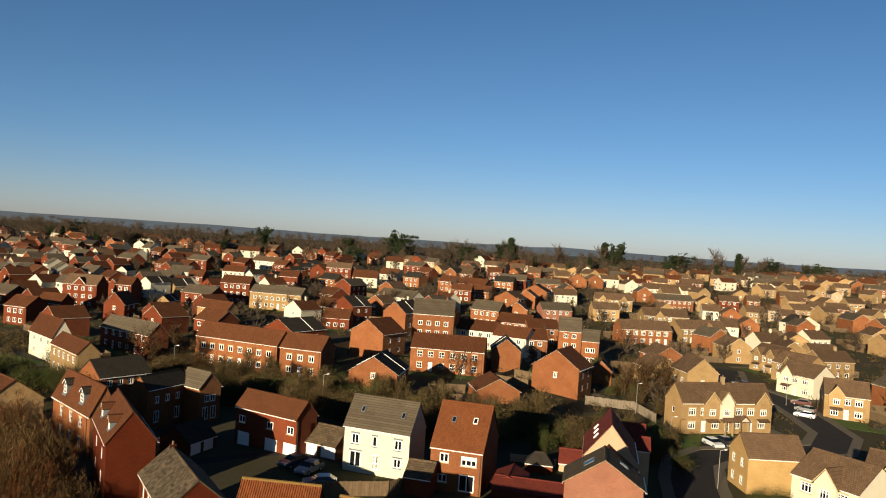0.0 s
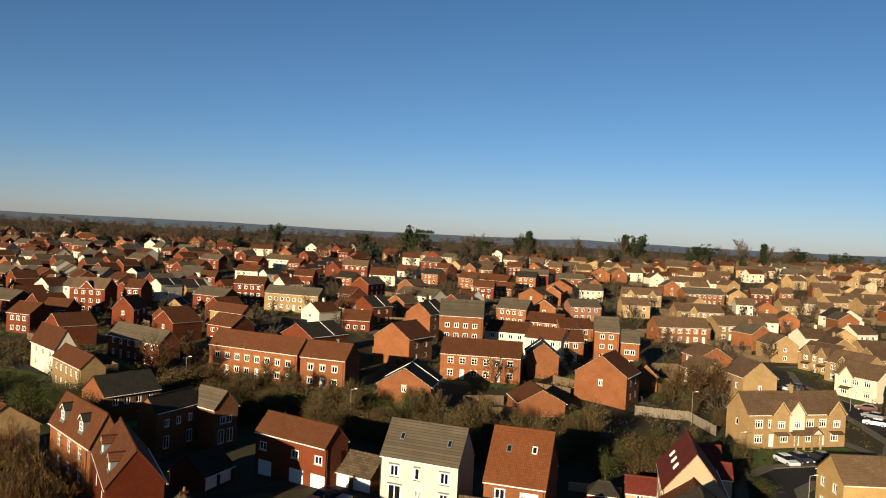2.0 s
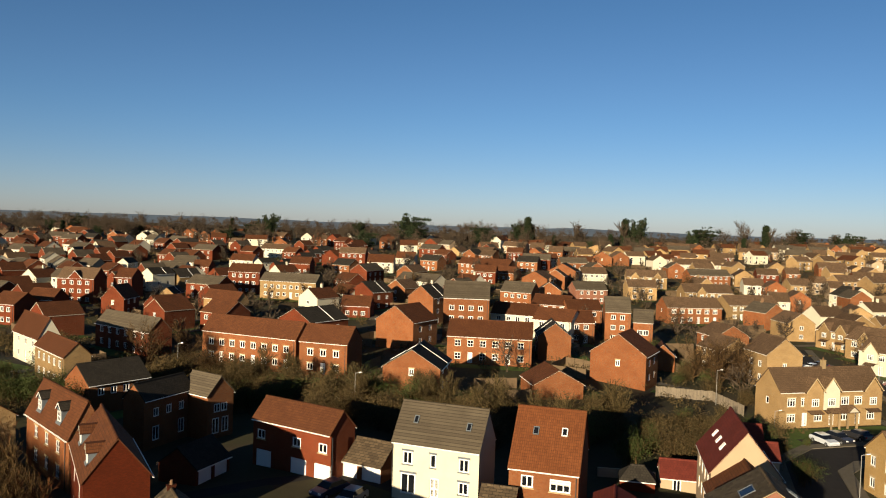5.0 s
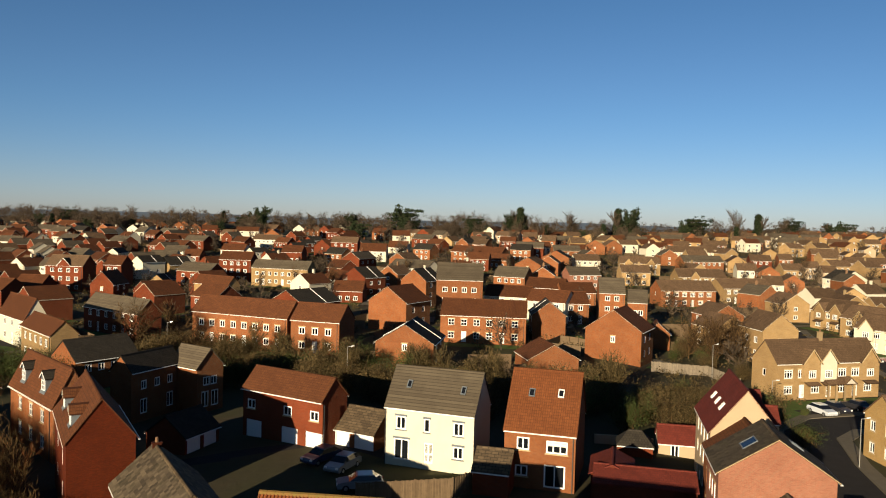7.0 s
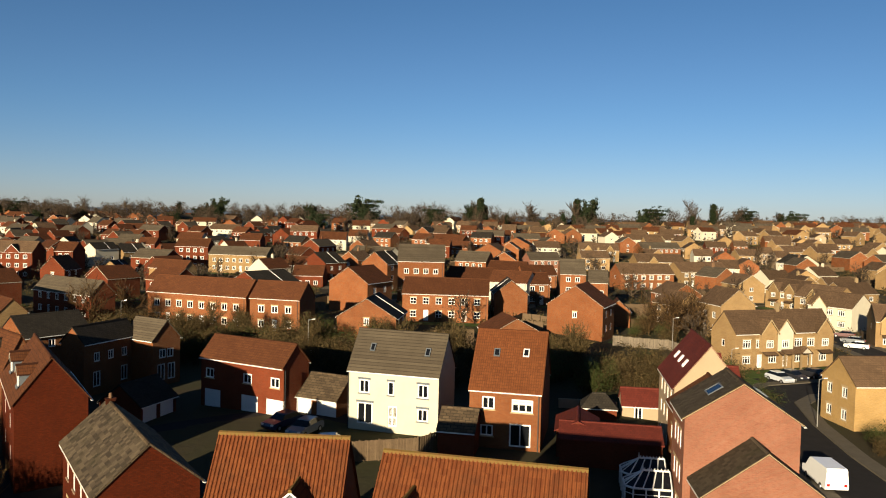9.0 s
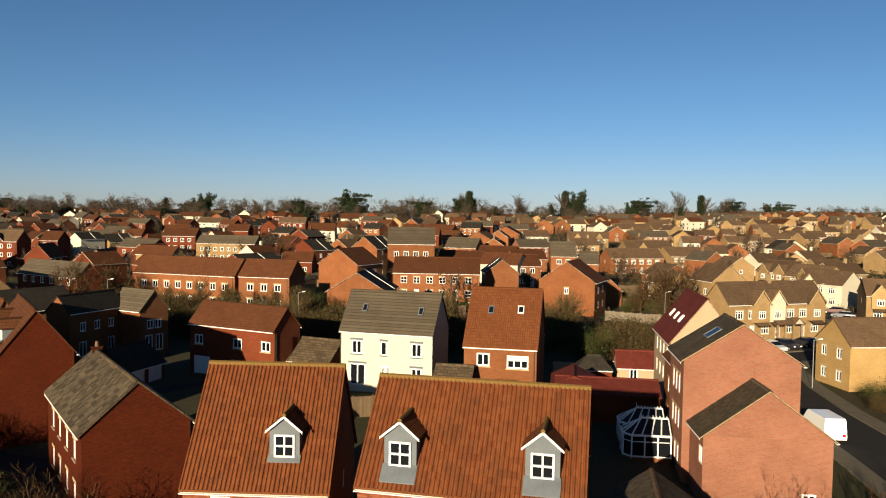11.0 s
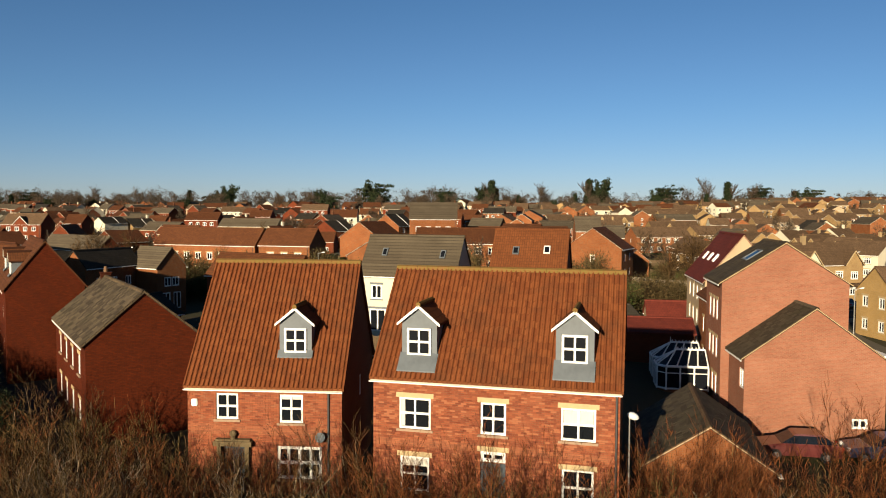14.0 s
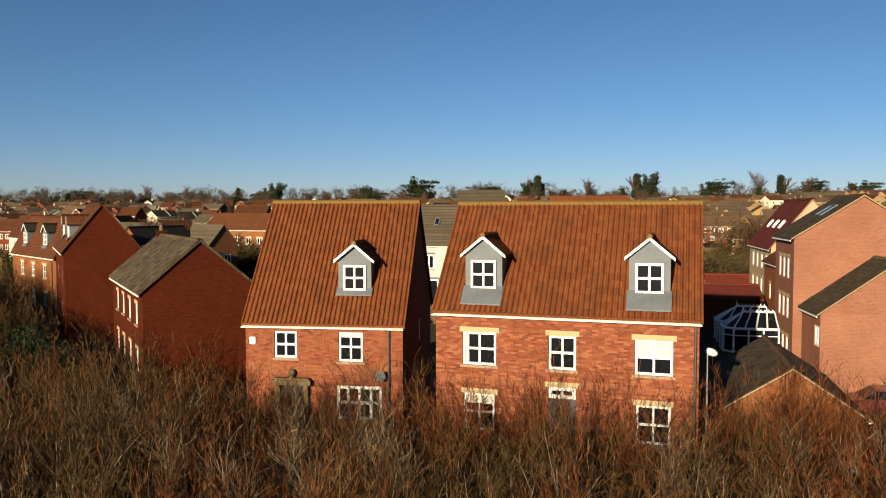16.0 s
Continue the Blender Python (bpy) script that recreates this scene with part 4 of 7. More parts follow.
def front_gable(ho, u, gw, gr):
    """A shallow gable that rises from the eave over the middle of a front."""
    e, k = ho.eave, ho.rise / (ho.d / 2)
    bm = bmesh.new()
    quad(bm, [(-gw / 2, -0.3, e - 0.4), (gw / 2, -0.3, e - 0.4), (gw / 2, -0.3, e), (0, -0.3, e + gr), (-gw / 2, -0.3, e)], [(-gw / 2, e - 0.4), (gw / 2, e - 0.4), (gw / 2, e), (0, e + gr), (-gw / 2, e)])
    g = part("front_gable", bm, ho.wall, ho.root, "", pose(u, 0, 0))
    bm = bmesh.new()
    for s in (-1, 1):
        e0, e1 = Vector((s * (gw / 2 + 0.2), -0.5, e - 0.1)), Vector((s * (gw / 2 + 0.2), 0.4, e - 0.1))
        r0, r1 = Vector((0, -0.5, e + gr)), Vector((0, gr / k + 0.3, e + gr))
        pts = [e0, e1, r1, r0] if s > 0 else [r0, r1, e1, e0]
        quad(bm, [p + Vector((0, 0, 0.14)) for p in pts], [(0, 0), (1, 0), (3, 3), (0, 3)])
        quad(bm, pts[::-1], [(0, 0)] * 4)
        q = [e0, r0, r0 + Vector((0, 0, 0.14)), e0 + Vector((0, 0, 0.14))]
        quad(bm, q if s < 0 else q[::-1], [(0, 0)] * 4).material_index = 1
    part("gable_roof", bm, ho.roof, g).data.materials.append(UPVC)


gabled_semi("row of yellow stone semis with front gables", 44.05, 143.3, 21, 19.1, 7, gables=(-3.6, -0.6, 7.2), white=(-0.6,), eave=5.5, rise=3.0, d=5.6, z=-1.25, porch=(1.2, 5.4)).chimney(0.5)
Y = House("yellow stone detached house with brown roof", 41.06, 107.7, 7.5, 8.2, 6.3, 4.93, 2.55, BRICK_B, TILE_BROWN, z=-1.35)
for z in (0.6, 3.1):
    for u in (-1.6, 1.2):
        Y.put("left", "window", u, z, 1.0, 1.2, "pair", STONE, STONE)
Y.put("front", "window", 3.2, 3.2, 1.0, 1.1, "pair")
Y.put("front", "window", 3.4, 0.5, 1.1, 1.2, "pair")
Y.build()
gabled_semi("yellow stone house on the road corner", 75.0, 167.3, -17, 8.6, 3, gables=(-2.0,))
gabled_semi("white rendered house with front gable, brown roof", 43.4, 98.0, -55, 9.0, 3, RENDER_W, gables=(0.5,), white=(0.5,))
gabled_semi("yellow stone house end of the close", 54.0, 101.0, -35, 9.0, 3, gables=(-1.5,))
terrace("yellow stone house, gable to the hedge", 46.1, 170.8, 13, 7.2, 2, BRICK_Y, TILE_BROWN, turn=True, d=8.3, gable=1, eave=6.01, rise=2.96, z=-0.80)
terrace("yellow stone house beside it with brown roof", 41.0, 184.0, 18, 7.6, 2, BRICK_Y, TILE_BROWN, turn=True, d=9)
terrace("orange stone house, gable end with small window", 46.0, 206.0, 16, 8.4, 2, BRICK_O, TILE_BROWN, turn=True, d=9, gable=1)
gabled_semi("white and stone house with red garage", 73.5, 193.0, -55, 10, 3, RENDER_W, gables=(-2.0,), white=(-2.0,))
gabled_semi("yellow stone house with gable and porch", 78.5, 212.0, -60, 11, 3, gables=(0,))
gabled_semi("yellow stone house with twin gables", 77.0, 227.0, -62, 11, 3, gables=(-2.5, 2.5))

# houses of the slope behind, street by street
terrace("red brick house with red-brown tile roof", -132.0, 198.2, -13, 7.9, 3, BRICK_R, TILE_RED, eave=5.2, rise=2.6, storeys=2, door=False)
terrace("red brick house with red-brown tile roof", -129.8, 209.5, 2, 7.4, 3, BRICK_R, TILE_RED, eave=5.2, rise=2.6, storeys=2, door=False)
r21 = terrace("red brick three-storey block with brown tile roof", -139.8, 242.7, 2, 11.7, 4, BRICK_R, TILE_BROWN, eave=7.8, rise=3, storeys=3, door=False)
terrace("red brick three-storey block with red-brown tile roof", -129.0, 250.9, 2, 5.8, 2, BRICK_R, TILE_RED, eave=7.8, rise=2.6, storeys=3, door=False)
terrace("white rendered gabled house with dark slate roof", -131.7, 272.2, -27, 6.3, 2, RENDER_W, TILE_SLATE, turn=True, d=9, gable=1, eave=7, rise=2, storeys=2)
terrace("red brick gabled house with red-brown tile roof", -115.8, 221.0, 2, 6.5, 2, BRICK_R, TILE_RED, turn=True, d=9, gable=1, eave=5, rise=3.4, storeys=2)
terrace("red brick gabled house with red-brown tile roof", -104.3, 220.2, -35, 8.0, 2, BRICK_R, TILE_RED, turn=True, d=9, gable=0, eave=3.6, rise=2.6, storeys=2)
terrace("white rendered gabled house with dark slate roof", -170.8, 328.4, 2, 4.7, 2, RENDER_W, TILE_SLATE, turn=True, d=9, gable=1, eave=5, rise=1.8, storeys=2)
terrace("white rendered house with grey tile roof", -143.3, 314.7, 2, 10.7, 4, RENDER_W, TILE_GREY, eave=5, rise=2.6, storeys=2, door=False)
terrace("white rendered house with grey tile roof", -149.9, 341.2, 2, 9.7, 3, RENDER_W, TILE_GREY, eave=5, rise=2.6, storeys=2, door=False)
terrace("yellow stone gabled house with dark slate roof", -126.3, 280.8, -34, 8.1, 2, BRICK_Y, TILE_SLATE, turn=True, d=9, gable=1, eave=5.6, rise=2.6, storeys=2)
terrace("yellow stone gabled house with dark slate roof", -114.0, 249.8, 2, 4.4, 2, BRICK_Y, TILE_SLATE, turn=True, d=9, gable=0, eave=3.4, rise=1.8, storeys=1)
terrace("red brick house with red-brown tile roof", -135.2, 324.6, 2, 7.0, 2, BRICK_R, TILE_RED, eave=5, rise=2.6, storeys=2, door=False)
terrace("red brick gabled house with red-brown tile roof", -118.3, 297.2, -35, 7.6, 2, BRICK_R, TILE_RED, turn=True, d=9, gable=1, eave=5, rise=2.4, storeys=2)
terrace("white rendered house with red-brown tile roof", -180.1, 420.6, 2, 17.5, 6, RENDER_W, TILE_RED, eave=5, rise=2.6, storeys=2, door=False)
terrace("white rendered gabled house with brown tile roof", -224.2, 399.8, -35, 11.1, 2, RENDER_W, TILE_BROWN, turn=True, d=9, gable=1, eave=5, rise=3.2, storeys=2)
terrace("white rendered gabled house with grey tile roof", -221.7, 374.9, 2, 4.2, 2, RENDER_W, TILE_GREY, turn=True, d=9, gable=1, eave=5, rise=1.8, storeys=2)
terrace("white rendered house with grey tile roof", -210.0, 333.4, -35, 5.3, 2, RENDER_W, TILE_GREY, eave=5, rise=2.6, storeys=2, door=False)
terrace("white rendered house with grey tile roof", -195.4, 316.3, -35, 5.0, 2, RENDER_W, TILE_GREY, eave=5, rise=2.6, storeys=2, door=False)
terrace("white rendered house with grey tile roof", -184.7, 305.3, -35, 5.0, 2, RENDER_W, TILE_GREY, eave=5, rise=2.6, storeys=2, door=False)
terrace("cream rendered house with grey tile roof", -178.6, 313.0, -13, 8.1, 3, RENDER_C, TILE_GREY, eave=5, rise=2.6, storeys=2, door=False)
terrace("white rendered house with grey tile roof", -247.3, 371.2, -6, 12.8, 4, RENDER_W, TILE_GREY, eave=5, rise=2.6, storeys=2, door=False)
terrace("cream rendered gabled house with brown tile roof", -225.3, 330.8, -35, 7.0, 2, RENDER_C, TILE_BROWN, turn=True, d=9, gable=1, eave=5, rise=2.2, storeys=2)
terrace("white rendered house with grey tile roof", -203.4, 303.9, -31, 9.3, 3, RENDER_W, TILE_GREY, eave=5, rise=2.6, storeys=2, door=False)
terrace("yellow stone house with brown tile roof", -175.0, 274.7, -14, 5.0, 2, BRICK_Y, TILE_BROWN, eave=5, rise=2.6, storeys=2, door=False)
terrace("white rendered house with grey tile roof", -162.0, 268.0, -10, 6.2, 2, RENDER_W, TILE_GREY, eave=5, rise=2.6, storeys=2, door=False)
terrace("white rendered house with red-brown tile roof", -131.0, 359.8, -3, 11.2, 4, RENDER_W, TILE_RED, eave=5, rise=2.6, storeys=2, door=False)
terrace("white rendered gabled house with dark slate roof", -120.5, 352.8, -34, 5.6, 2, RENDER_W, TILE_SLATE, turn=True, d=9, gable=1, eave=5, rise=1.8, storeys=2)
terrace("red brick three-storey block with red-brown tile roof", -101.9, 284.4, 2, 11.4, 4, BRICK_R, TILE_RED, eave=7.8, rise=2.6, storeys=3, door=False)
terrace("red brick house with red-brown tile roof", -96.0, 333.8, -0, 8.7, 3, BRICK_R, TILE_RED, eave=7, rise=2.6, storeys=2, door=False)
terrace("red brick gabled house with dark slate roof", -108.6, 337.5, -30, 4.5, 2, BRICK_R, TILE_SLATE, turn=True, d=9, gable=1, eave=5, rise=1.8, storeys=2)
terrace("red brick gabled house with dark slate roof", -109.9, 353.5, -29, 4.6, 2, BRICK_R, TILE_SLATE, turn=True, d=9, gable=1, eave=5, rise=1.8, storeys=2)
terrace("red brick gabled house with dark slate roof", -111.3, 370.9, -35, 5.4, 2, BRICK_R, TILE_SLATE, turn=True, d=9, gable=1, eave=5, rise=1.8, storeys=2)
terrace("red brick gabled house with dark slate roof", -112.7, 389.9, -34, 5.6, 2, BRICK_R, TILE_SLATE, turn=True, d=9, gable=1, eave=5, rise=1.8, storeys=2)
terrace("red brick gabled house with dark slate roof", -114.5, 411.4, -35, 6.0, 2, BRICK_R, TILE_SLATE, turn=True, d=9, gable=1, eave=5, rise=1.9, storeys=2)
terrace("red brick gabled house with dark slate roof", -116.4, 435.3, -35, 6.3, 2, BRICK_R, TILE_SLATE, turn=True, d=9, gable=1, eave=5, rise=2, storeys=2)
terrace("red brick gabled house with red-brown tile roof", -98.8, 396.4, -34, 11.6, 2, BRICK_R, TILE_RED, turn=True, d=9, gable=1, eave=5, rise=3.2, storeys=2)
terrace("red brick three-storey block with brown tile roof", -85.6, 387.8, 2, 12.9, 4, BRICK_R, TILE_BROWN, eave=7.8, rise=2.6, storeys=3, door=False)
terrace("white rendered house with red-brown tile roof", -69.4, 375.8, 2, 12.5, 4, RENDER_W, TILE_RED, eave=5, rise=3.4, storeys=2, door=False)
terrace("white rendered house with red-brown tile roof", -61.8, 402.3, -5, 9.7, 3, RENDER_W, TILE_RED, eave=5, rise=3, storeys=2, door=False)
terrace("white rendered house with grey tile roof", -42.7, 300.6, -33, 18.5, 6, RENDER_W, TILE_GREY, eave=5, rise=2.6, storeys=2, door=False)
terrace("red brick gabled house with dark slate roof", -54.0, 259.2, -35, 10.1, 2, BRICK_R, TILE_SLATE, turn=True, d=9, gable=1, eave=5.6, rise=3, storeys=2)
terrace("white rendered house with red-brown tile roof", -61.8, 261.9, -35, 9.7, 3, RENDER_W, TILE_RED, eave=4.4, rise=2.6, storeys=2, door=False)
terrace("red brick house with red-brown tile roof", -51.7, 239.3, 2, 8.7, 3, BRICK_R, TILE_RED, eave=3.4, rise=2.6, storeys=1, door=False)
terrace("orange brick three-storey gabled block with dark slate roof", -30.8, 225.0, -24, 7.9, 2, BRICK_O, TILE_SLATE, turn=True, d=9, gable=1, eave=7.6, rise=3, storeys=3)
terrace("red brick house with red-brown tile roof", -118.2, 498.6, -35, 9.7, 3, BRICK_R, TILE_RED, eave=6, rise=2.6, storeys=2, door=False)
terrace("red brick gabled house with red-brown tile roof", -107.3, 485.1, -35, 9.3, 2, BRICK_R, TILE_RED, turn=True, d=9, gable=1, eave=5, rise=3, storeys=2)
terrace("cream rendered house with brown tile roof", -175.5, 470.4, -10, 9.7, 3, RENDER_C, TILE_BROWN, eave=5, rise=2.6, storeys=2, door=False)
terrace("white rendered house with brown tile roof", -138.8, 431.5, -13, 17.5, 6, RENDER_W, TILE_BROWN, eave=5, rise=2.6, storeys=2, door=False)
terrace("yellow stone house with brown tile roof", -73.6, 535.4, -35, 13.2, 5, BRICK_Y, TILE_BROWN, eave=5, rise=2.6, storeys=2, door=False)
terrace("red brick gabled house with brown tile roof", -63.9, 529.9, -35, 12.9, 2, BRICK_R, TILE_BROWN, turn=True, d=9, gable=1, eave=5, rise=3.2, storeys=2)
terrace("orange brick house with red-brown tile roof", -20.9, 370.9, -24, 25.8, 9, BRICK_O, TILE_RED, eave=5, rise=2.6, storeys=2, door=False)
terrace("orange brick house with red-brown tile roof", -13.4, 352.5, -24, 14.8, 5, BRICK_O, TILE_RED, eave=3.4, rise=2.6, storeys=1, door=False)
terrace("orange brick house with grey tile roof", -5.4, 268.9, -21, 10.7, 4, BRICK_O, TILE_GREY, eave=5.2, rise=3, storeys=2, door=False)
terrace("orange brick gabled house with brown tile roof", 1.5, 317.9, -24, 10.7, 2, BRICK_O, TILE_BROWN, turn=True, d=9, gable=1, eave=5, rise=2.8, storeys=2)
terrace("orange brick gabled house with dark slate roof", 14.3, 356.0, -14, 11.6, 2, BRICK_O, TILE_SLATE, turn=True, d=9, gable=1, eave=5.6, rise=3, storeys=2)
terrace("pink brick house with grey tile roof", 21.8, 299.4, 18, 12.1, 4, BRICK_P, TILE_GREY, eave=5, rise=2.6, storeys=2, door=False)
terrace("white rendered house with brown tile roof", 29.1, 366.1, 11, 11.6, 4, RENDER_W, TILE_BROWN, eave=5, rise=2.6, storeys=2, door=False)
terrace("white rendered house with red-brown tile roof", 28.5, 427.4, 10, 13.0, 4, RENDER_W, TILE_RED, eave=5, rise=2.6, storeys=2, door=False)
terrace("yellow stone gabled house with brown tile roof", 45.6, 526.3, -4, 13.3, 2, BRICK_Y, TILE_BROWN, turn=True, d=9, gable=1, eave=5.6, rise=2.8, storeys=2)
terrace("orange brick gabled house with brown tile roof", 42.2, 460.5, -4, 11.2, 2, BRICK_O, TILE_BROWN, turn=True, d=9, gable=1, eave=5, rise=3.2, storeys=2)
terrace("orange brick gabled house with brown tile roof", 53.1, 464.2, 12, 10.2, 2, BRICK_O, TILE_BROWN, turn=True, d=9, gable=1, eave=5, rise=3.2, storeys=2)
terrace("white rendered house with red-brown tile roof", 11.0, 418.0, 18, 10.2, 4, RENDER_W, TILE_RED, eave=5, rise=2.6, storeys=2, door=False)
gabled_semi("yellow stone row with brown tile roof and front gables", 50.9, 359.8, -1, 17.1, 6, BRICK_Y, TILE_BROWN, gables=(-5.0, 4.5))
terrace("cream rendered gabled house with brown tile roof", 87.3, 610.7, -4, 9.3, 2, RENDER_C, TILE_BROWN, turn=True, d=9, gable=1, eave=5, rise=3, storeys=2)
terrace("white rendered house with red-brown tile roof", 101.0, 621.7, -4, 16.6, 6, RENDER_W, TILE_RED, eave=5, rise=2.6, storeys=2, door=False)
gabled_semi("white rendered row with brown tile roof and front gables", 89.0, 433.2, 11, 26.0, 9, RENDER_W, TILE_BROWN, gables=(7.0,))
terrace("orange brick house with grey tile roof", 82.4, 378.7, 15, 19.7, 7, BRICK_O, TILE_GREY, eave=5, rise=2.6, storeys=2, door=False)
gabled_semi("yellow stone row with brown tile roof and front gables", 65.5, 310.5, 9, 18.2, 6, BRICK_Y, TILE_BROWN, gables=(-3.0,))
gabled_semi("orange brick row with brown tile roof and porches", 50.1, 264.1, 13, 17.9, 6, BRICK_O, TILE_BROWN)
gabled_semi("yellow stone row with brown tile roof and front gables", 72.5, 279.0, 22, 19.3, 7, BRICK_Y, TILE_BROWN, gables=(2.0,))
gabled_semi("white rendered row with brown tile roof and porches", 85.5, 294.0, -4, 6.4, 2, RENDER_W, TILE_BROWN)
terrace("orange brick gabled house with brown tile roof", 96.1, 306.1, -4, 7.8, 2, BRICK_O, TILE_BROWN, turn=True, d=9, gable=1, eave=5, rise=2.5, storeys=2)
terrace("orange brick gabled house with brown tile roof", 98.2, 338.6, -4, 8.2, 2, BRICK_O, TILE_BROWN, turn=True, d=9, gable=1, eave=5, rise=2.6, storeys=2)
terrace("white rendered house with brown tile roof", 91.8, 345.5, -4, 7.9, 3, RENDER_W, TILE_BROWN, eave=5, rise=2.6, storeys=2, door=False)
terrace("yellow stone gabled house with brown tile roof", 98.4, 382.9, -4, 8.3, 2, BRICK_Y, TILE_BROWN, turn=True, d=9, gable=1, eave=5, rise=2.7, storeys=2)
terrace("red brick house with brown tile roof", 111.8, 392.4, -4, 9.6, 3, BRICK_R, TILE_BROWN, eave=5, rise=2.6, storeys=2, door=False)
terrace("yellow stone gabled house with brown tile roof", 127.9, 429.8, -4, 8.2, 2, BRICK_Y, TILE_BROWN, turn=True, d=9, gable=1, eave=5, rise=2.6, storeys=2)
terrace("white rendered gabled house with brown tile roof", 163.2, 597.6, 24, 8.9, 2, RENDER_W, TILE_BROWN, turn=True, d=9, gable=1, eave=5, rise=2.8, storeys=2)
terrace("cream rendered house with brown tile roof", 156.0, 534.4, -4, 12.5, 4, RENDER_C, TILE_BROWN, eave=5, rise=2.6, storeys=2, door=False)
terrace("white rendered gabled house with brown tile roof", 162.2, 487.8, -4, 5.2, 2, RENDER_W, TILE_BROWN, turn=True, d=9, gable=1, eave=5, rise=1.8, storeys=2)
terrace("yellow stone gabled house with brown tile roof", 170.8, 490.2, 24, 8.9, 2, BRICK_Y, TILE_BROWN, turn=True, d=9, gable=1, eave=5, rise=2.8, storeys=2)
terrace("orange brick house with brown tile roof", 155.8, 430.7, -4, 13.6, 5, BRICK_O, TILE_BROWN, eave=5, rise=2.6, storeys=2, door=False)
terrace("cream rendered house with brown tile roof", 124.4, 363.5, -4, 5.8, 2, RENDER_C, TILE_BROWN, eave=5, rise=2.6, storeys=2, door=False)
terrace("cream rendered house with brown tile roof", 124.8, 345.9, -4, 5.7, 2, RENDER_C, TILE_BROWN, eave=5, rise=2.6, storeys=2, door=False)
terrace("white rendered gabled house with dark slate roof", 123.9, 322.1, 24, 12.5, 2, RENDER_W, TILE_SLATE, turn=True, d=9, gable=1, eave=5, rise=3.2, storeys=2)
terrace("yellow stone gabled house with brown tile roof", 101.0, 268.9, -4, 7.6, 2, BRICK_Y, TILE_BROWN, turn=True, d=9, gable=1, eave=5, rise=2.4, storeys=2)
terrace("orange brick house with brown tile roof", 157.0, 386.0, -4, 17.9, 6, BRICK_O, TILE_BROWN, eave=5, rise=2.6, storeys=2, door=False)
terrace("yellow stone gabled house with brown tile roof", 165.9, 425.7, -4, 5.6, 2, BRICK_Y, TILE_BROWN, turn=True, d=9, gable=1, eave=5, rise=1.8, storeys=2)
terrace("cream rendered gabled house with brown tile roof", 188.6, 455.8, -4, 6.1, 2, RENDER_C, TILE_BROWN, turn=True, d=9, gable=1, eave=5, rise=1.9, storeys=2)
terrace("cream rendered house with brown tile roof", 273.1, 675.1, -4, 21.1, 7, RENDER_C, TILE_BROWN, eave=5, rise=2.6, storeys=2, door=False)
terrace("orange brick house with red-brown tile roof", 80.0, 462.5, 6, 6.5, 2, BRICK_O, TILE_RED, eave=5, rise=2.6, storeys=2, door=False)
terrace("yellow stone house with brown tile roof", 118.6, 530.0, -4, 6.1, 2, BRICK_Y, TILE_BROWN, eave=5, rise=2.6, storeys=2, door=False)
terrace("red brick house with brown tile roof", 114.4, 485.2, -4, 13.4, 5, BRICK_R, TILE_BROWN, eave=5, rise=2.6, storeys=2, door=False)
terrace("orange brick house with brown tile roof", 125.5, 399.3, -4, 6.4, 2, BRICK_O, TILE_BROWN, eave=5, rise=2.6, storeys=2, door=False)
terrace("orange brick house with brown tile roof", -21.8, 421.6, -24, 7.8, 3, BRICK_O, TILE_BROWN, eave=5, rise=2.6, storeys=2, door=False)
terrace("cream rendered house with brown tile roof", -8.1, 507.1, -21, 15.4, 5, RENDER_C, TILE_BROWN, eave=5, rise=2.6, storeys=2, door=False)
terrace("orange brick house with red-brown tile roof", 28.8, 571.3, 18, 15.1, 5, BRICK_O, TILE_RED, eave=5, rise=2.6, storeys=2, door=False)
terrace("orange brick gabled house with brown tile roof", 4.1, 460.6, -24, 6.9, 2, BRICK_O, TILE_BROWN, turn=True, d=9, gable=1, eave=5, rise=2.2, storeys=2)
terrace("cream rendered house with grey tile roof", -53.3, 520.5, -35, 9.5, 3, RENDER_C, TILE_GREY, eave=5, rise=2.6, storeys=2, door=False)
terrace("yellow stone gabled house with brown tile roof", -41.3, 451.8, -35, 8.1, 2, BRICK_Y, TILE_BROWN, turn=True, d=9, gable=1, eave=5, rise=2.6, storeys=2)
terrace("yellow stone house with brown tile roof", -24.4, 447.0, -24, 9.8, 3, BRICK_Y, TILE_BROWN, eave=5, rise=2.6, storeys=2, door=False)
front_gable(r21, 0.0, 4.0, 2.2)

strip("garden_wall", [(4.6, 106.0), (11.0, 106.4)], 0.3, RENDER_C, 1.0, "low cream rendered garden wall", "wall")


# ---------------- rows of houses filling the estate ----------------
rng = random.Random(7)


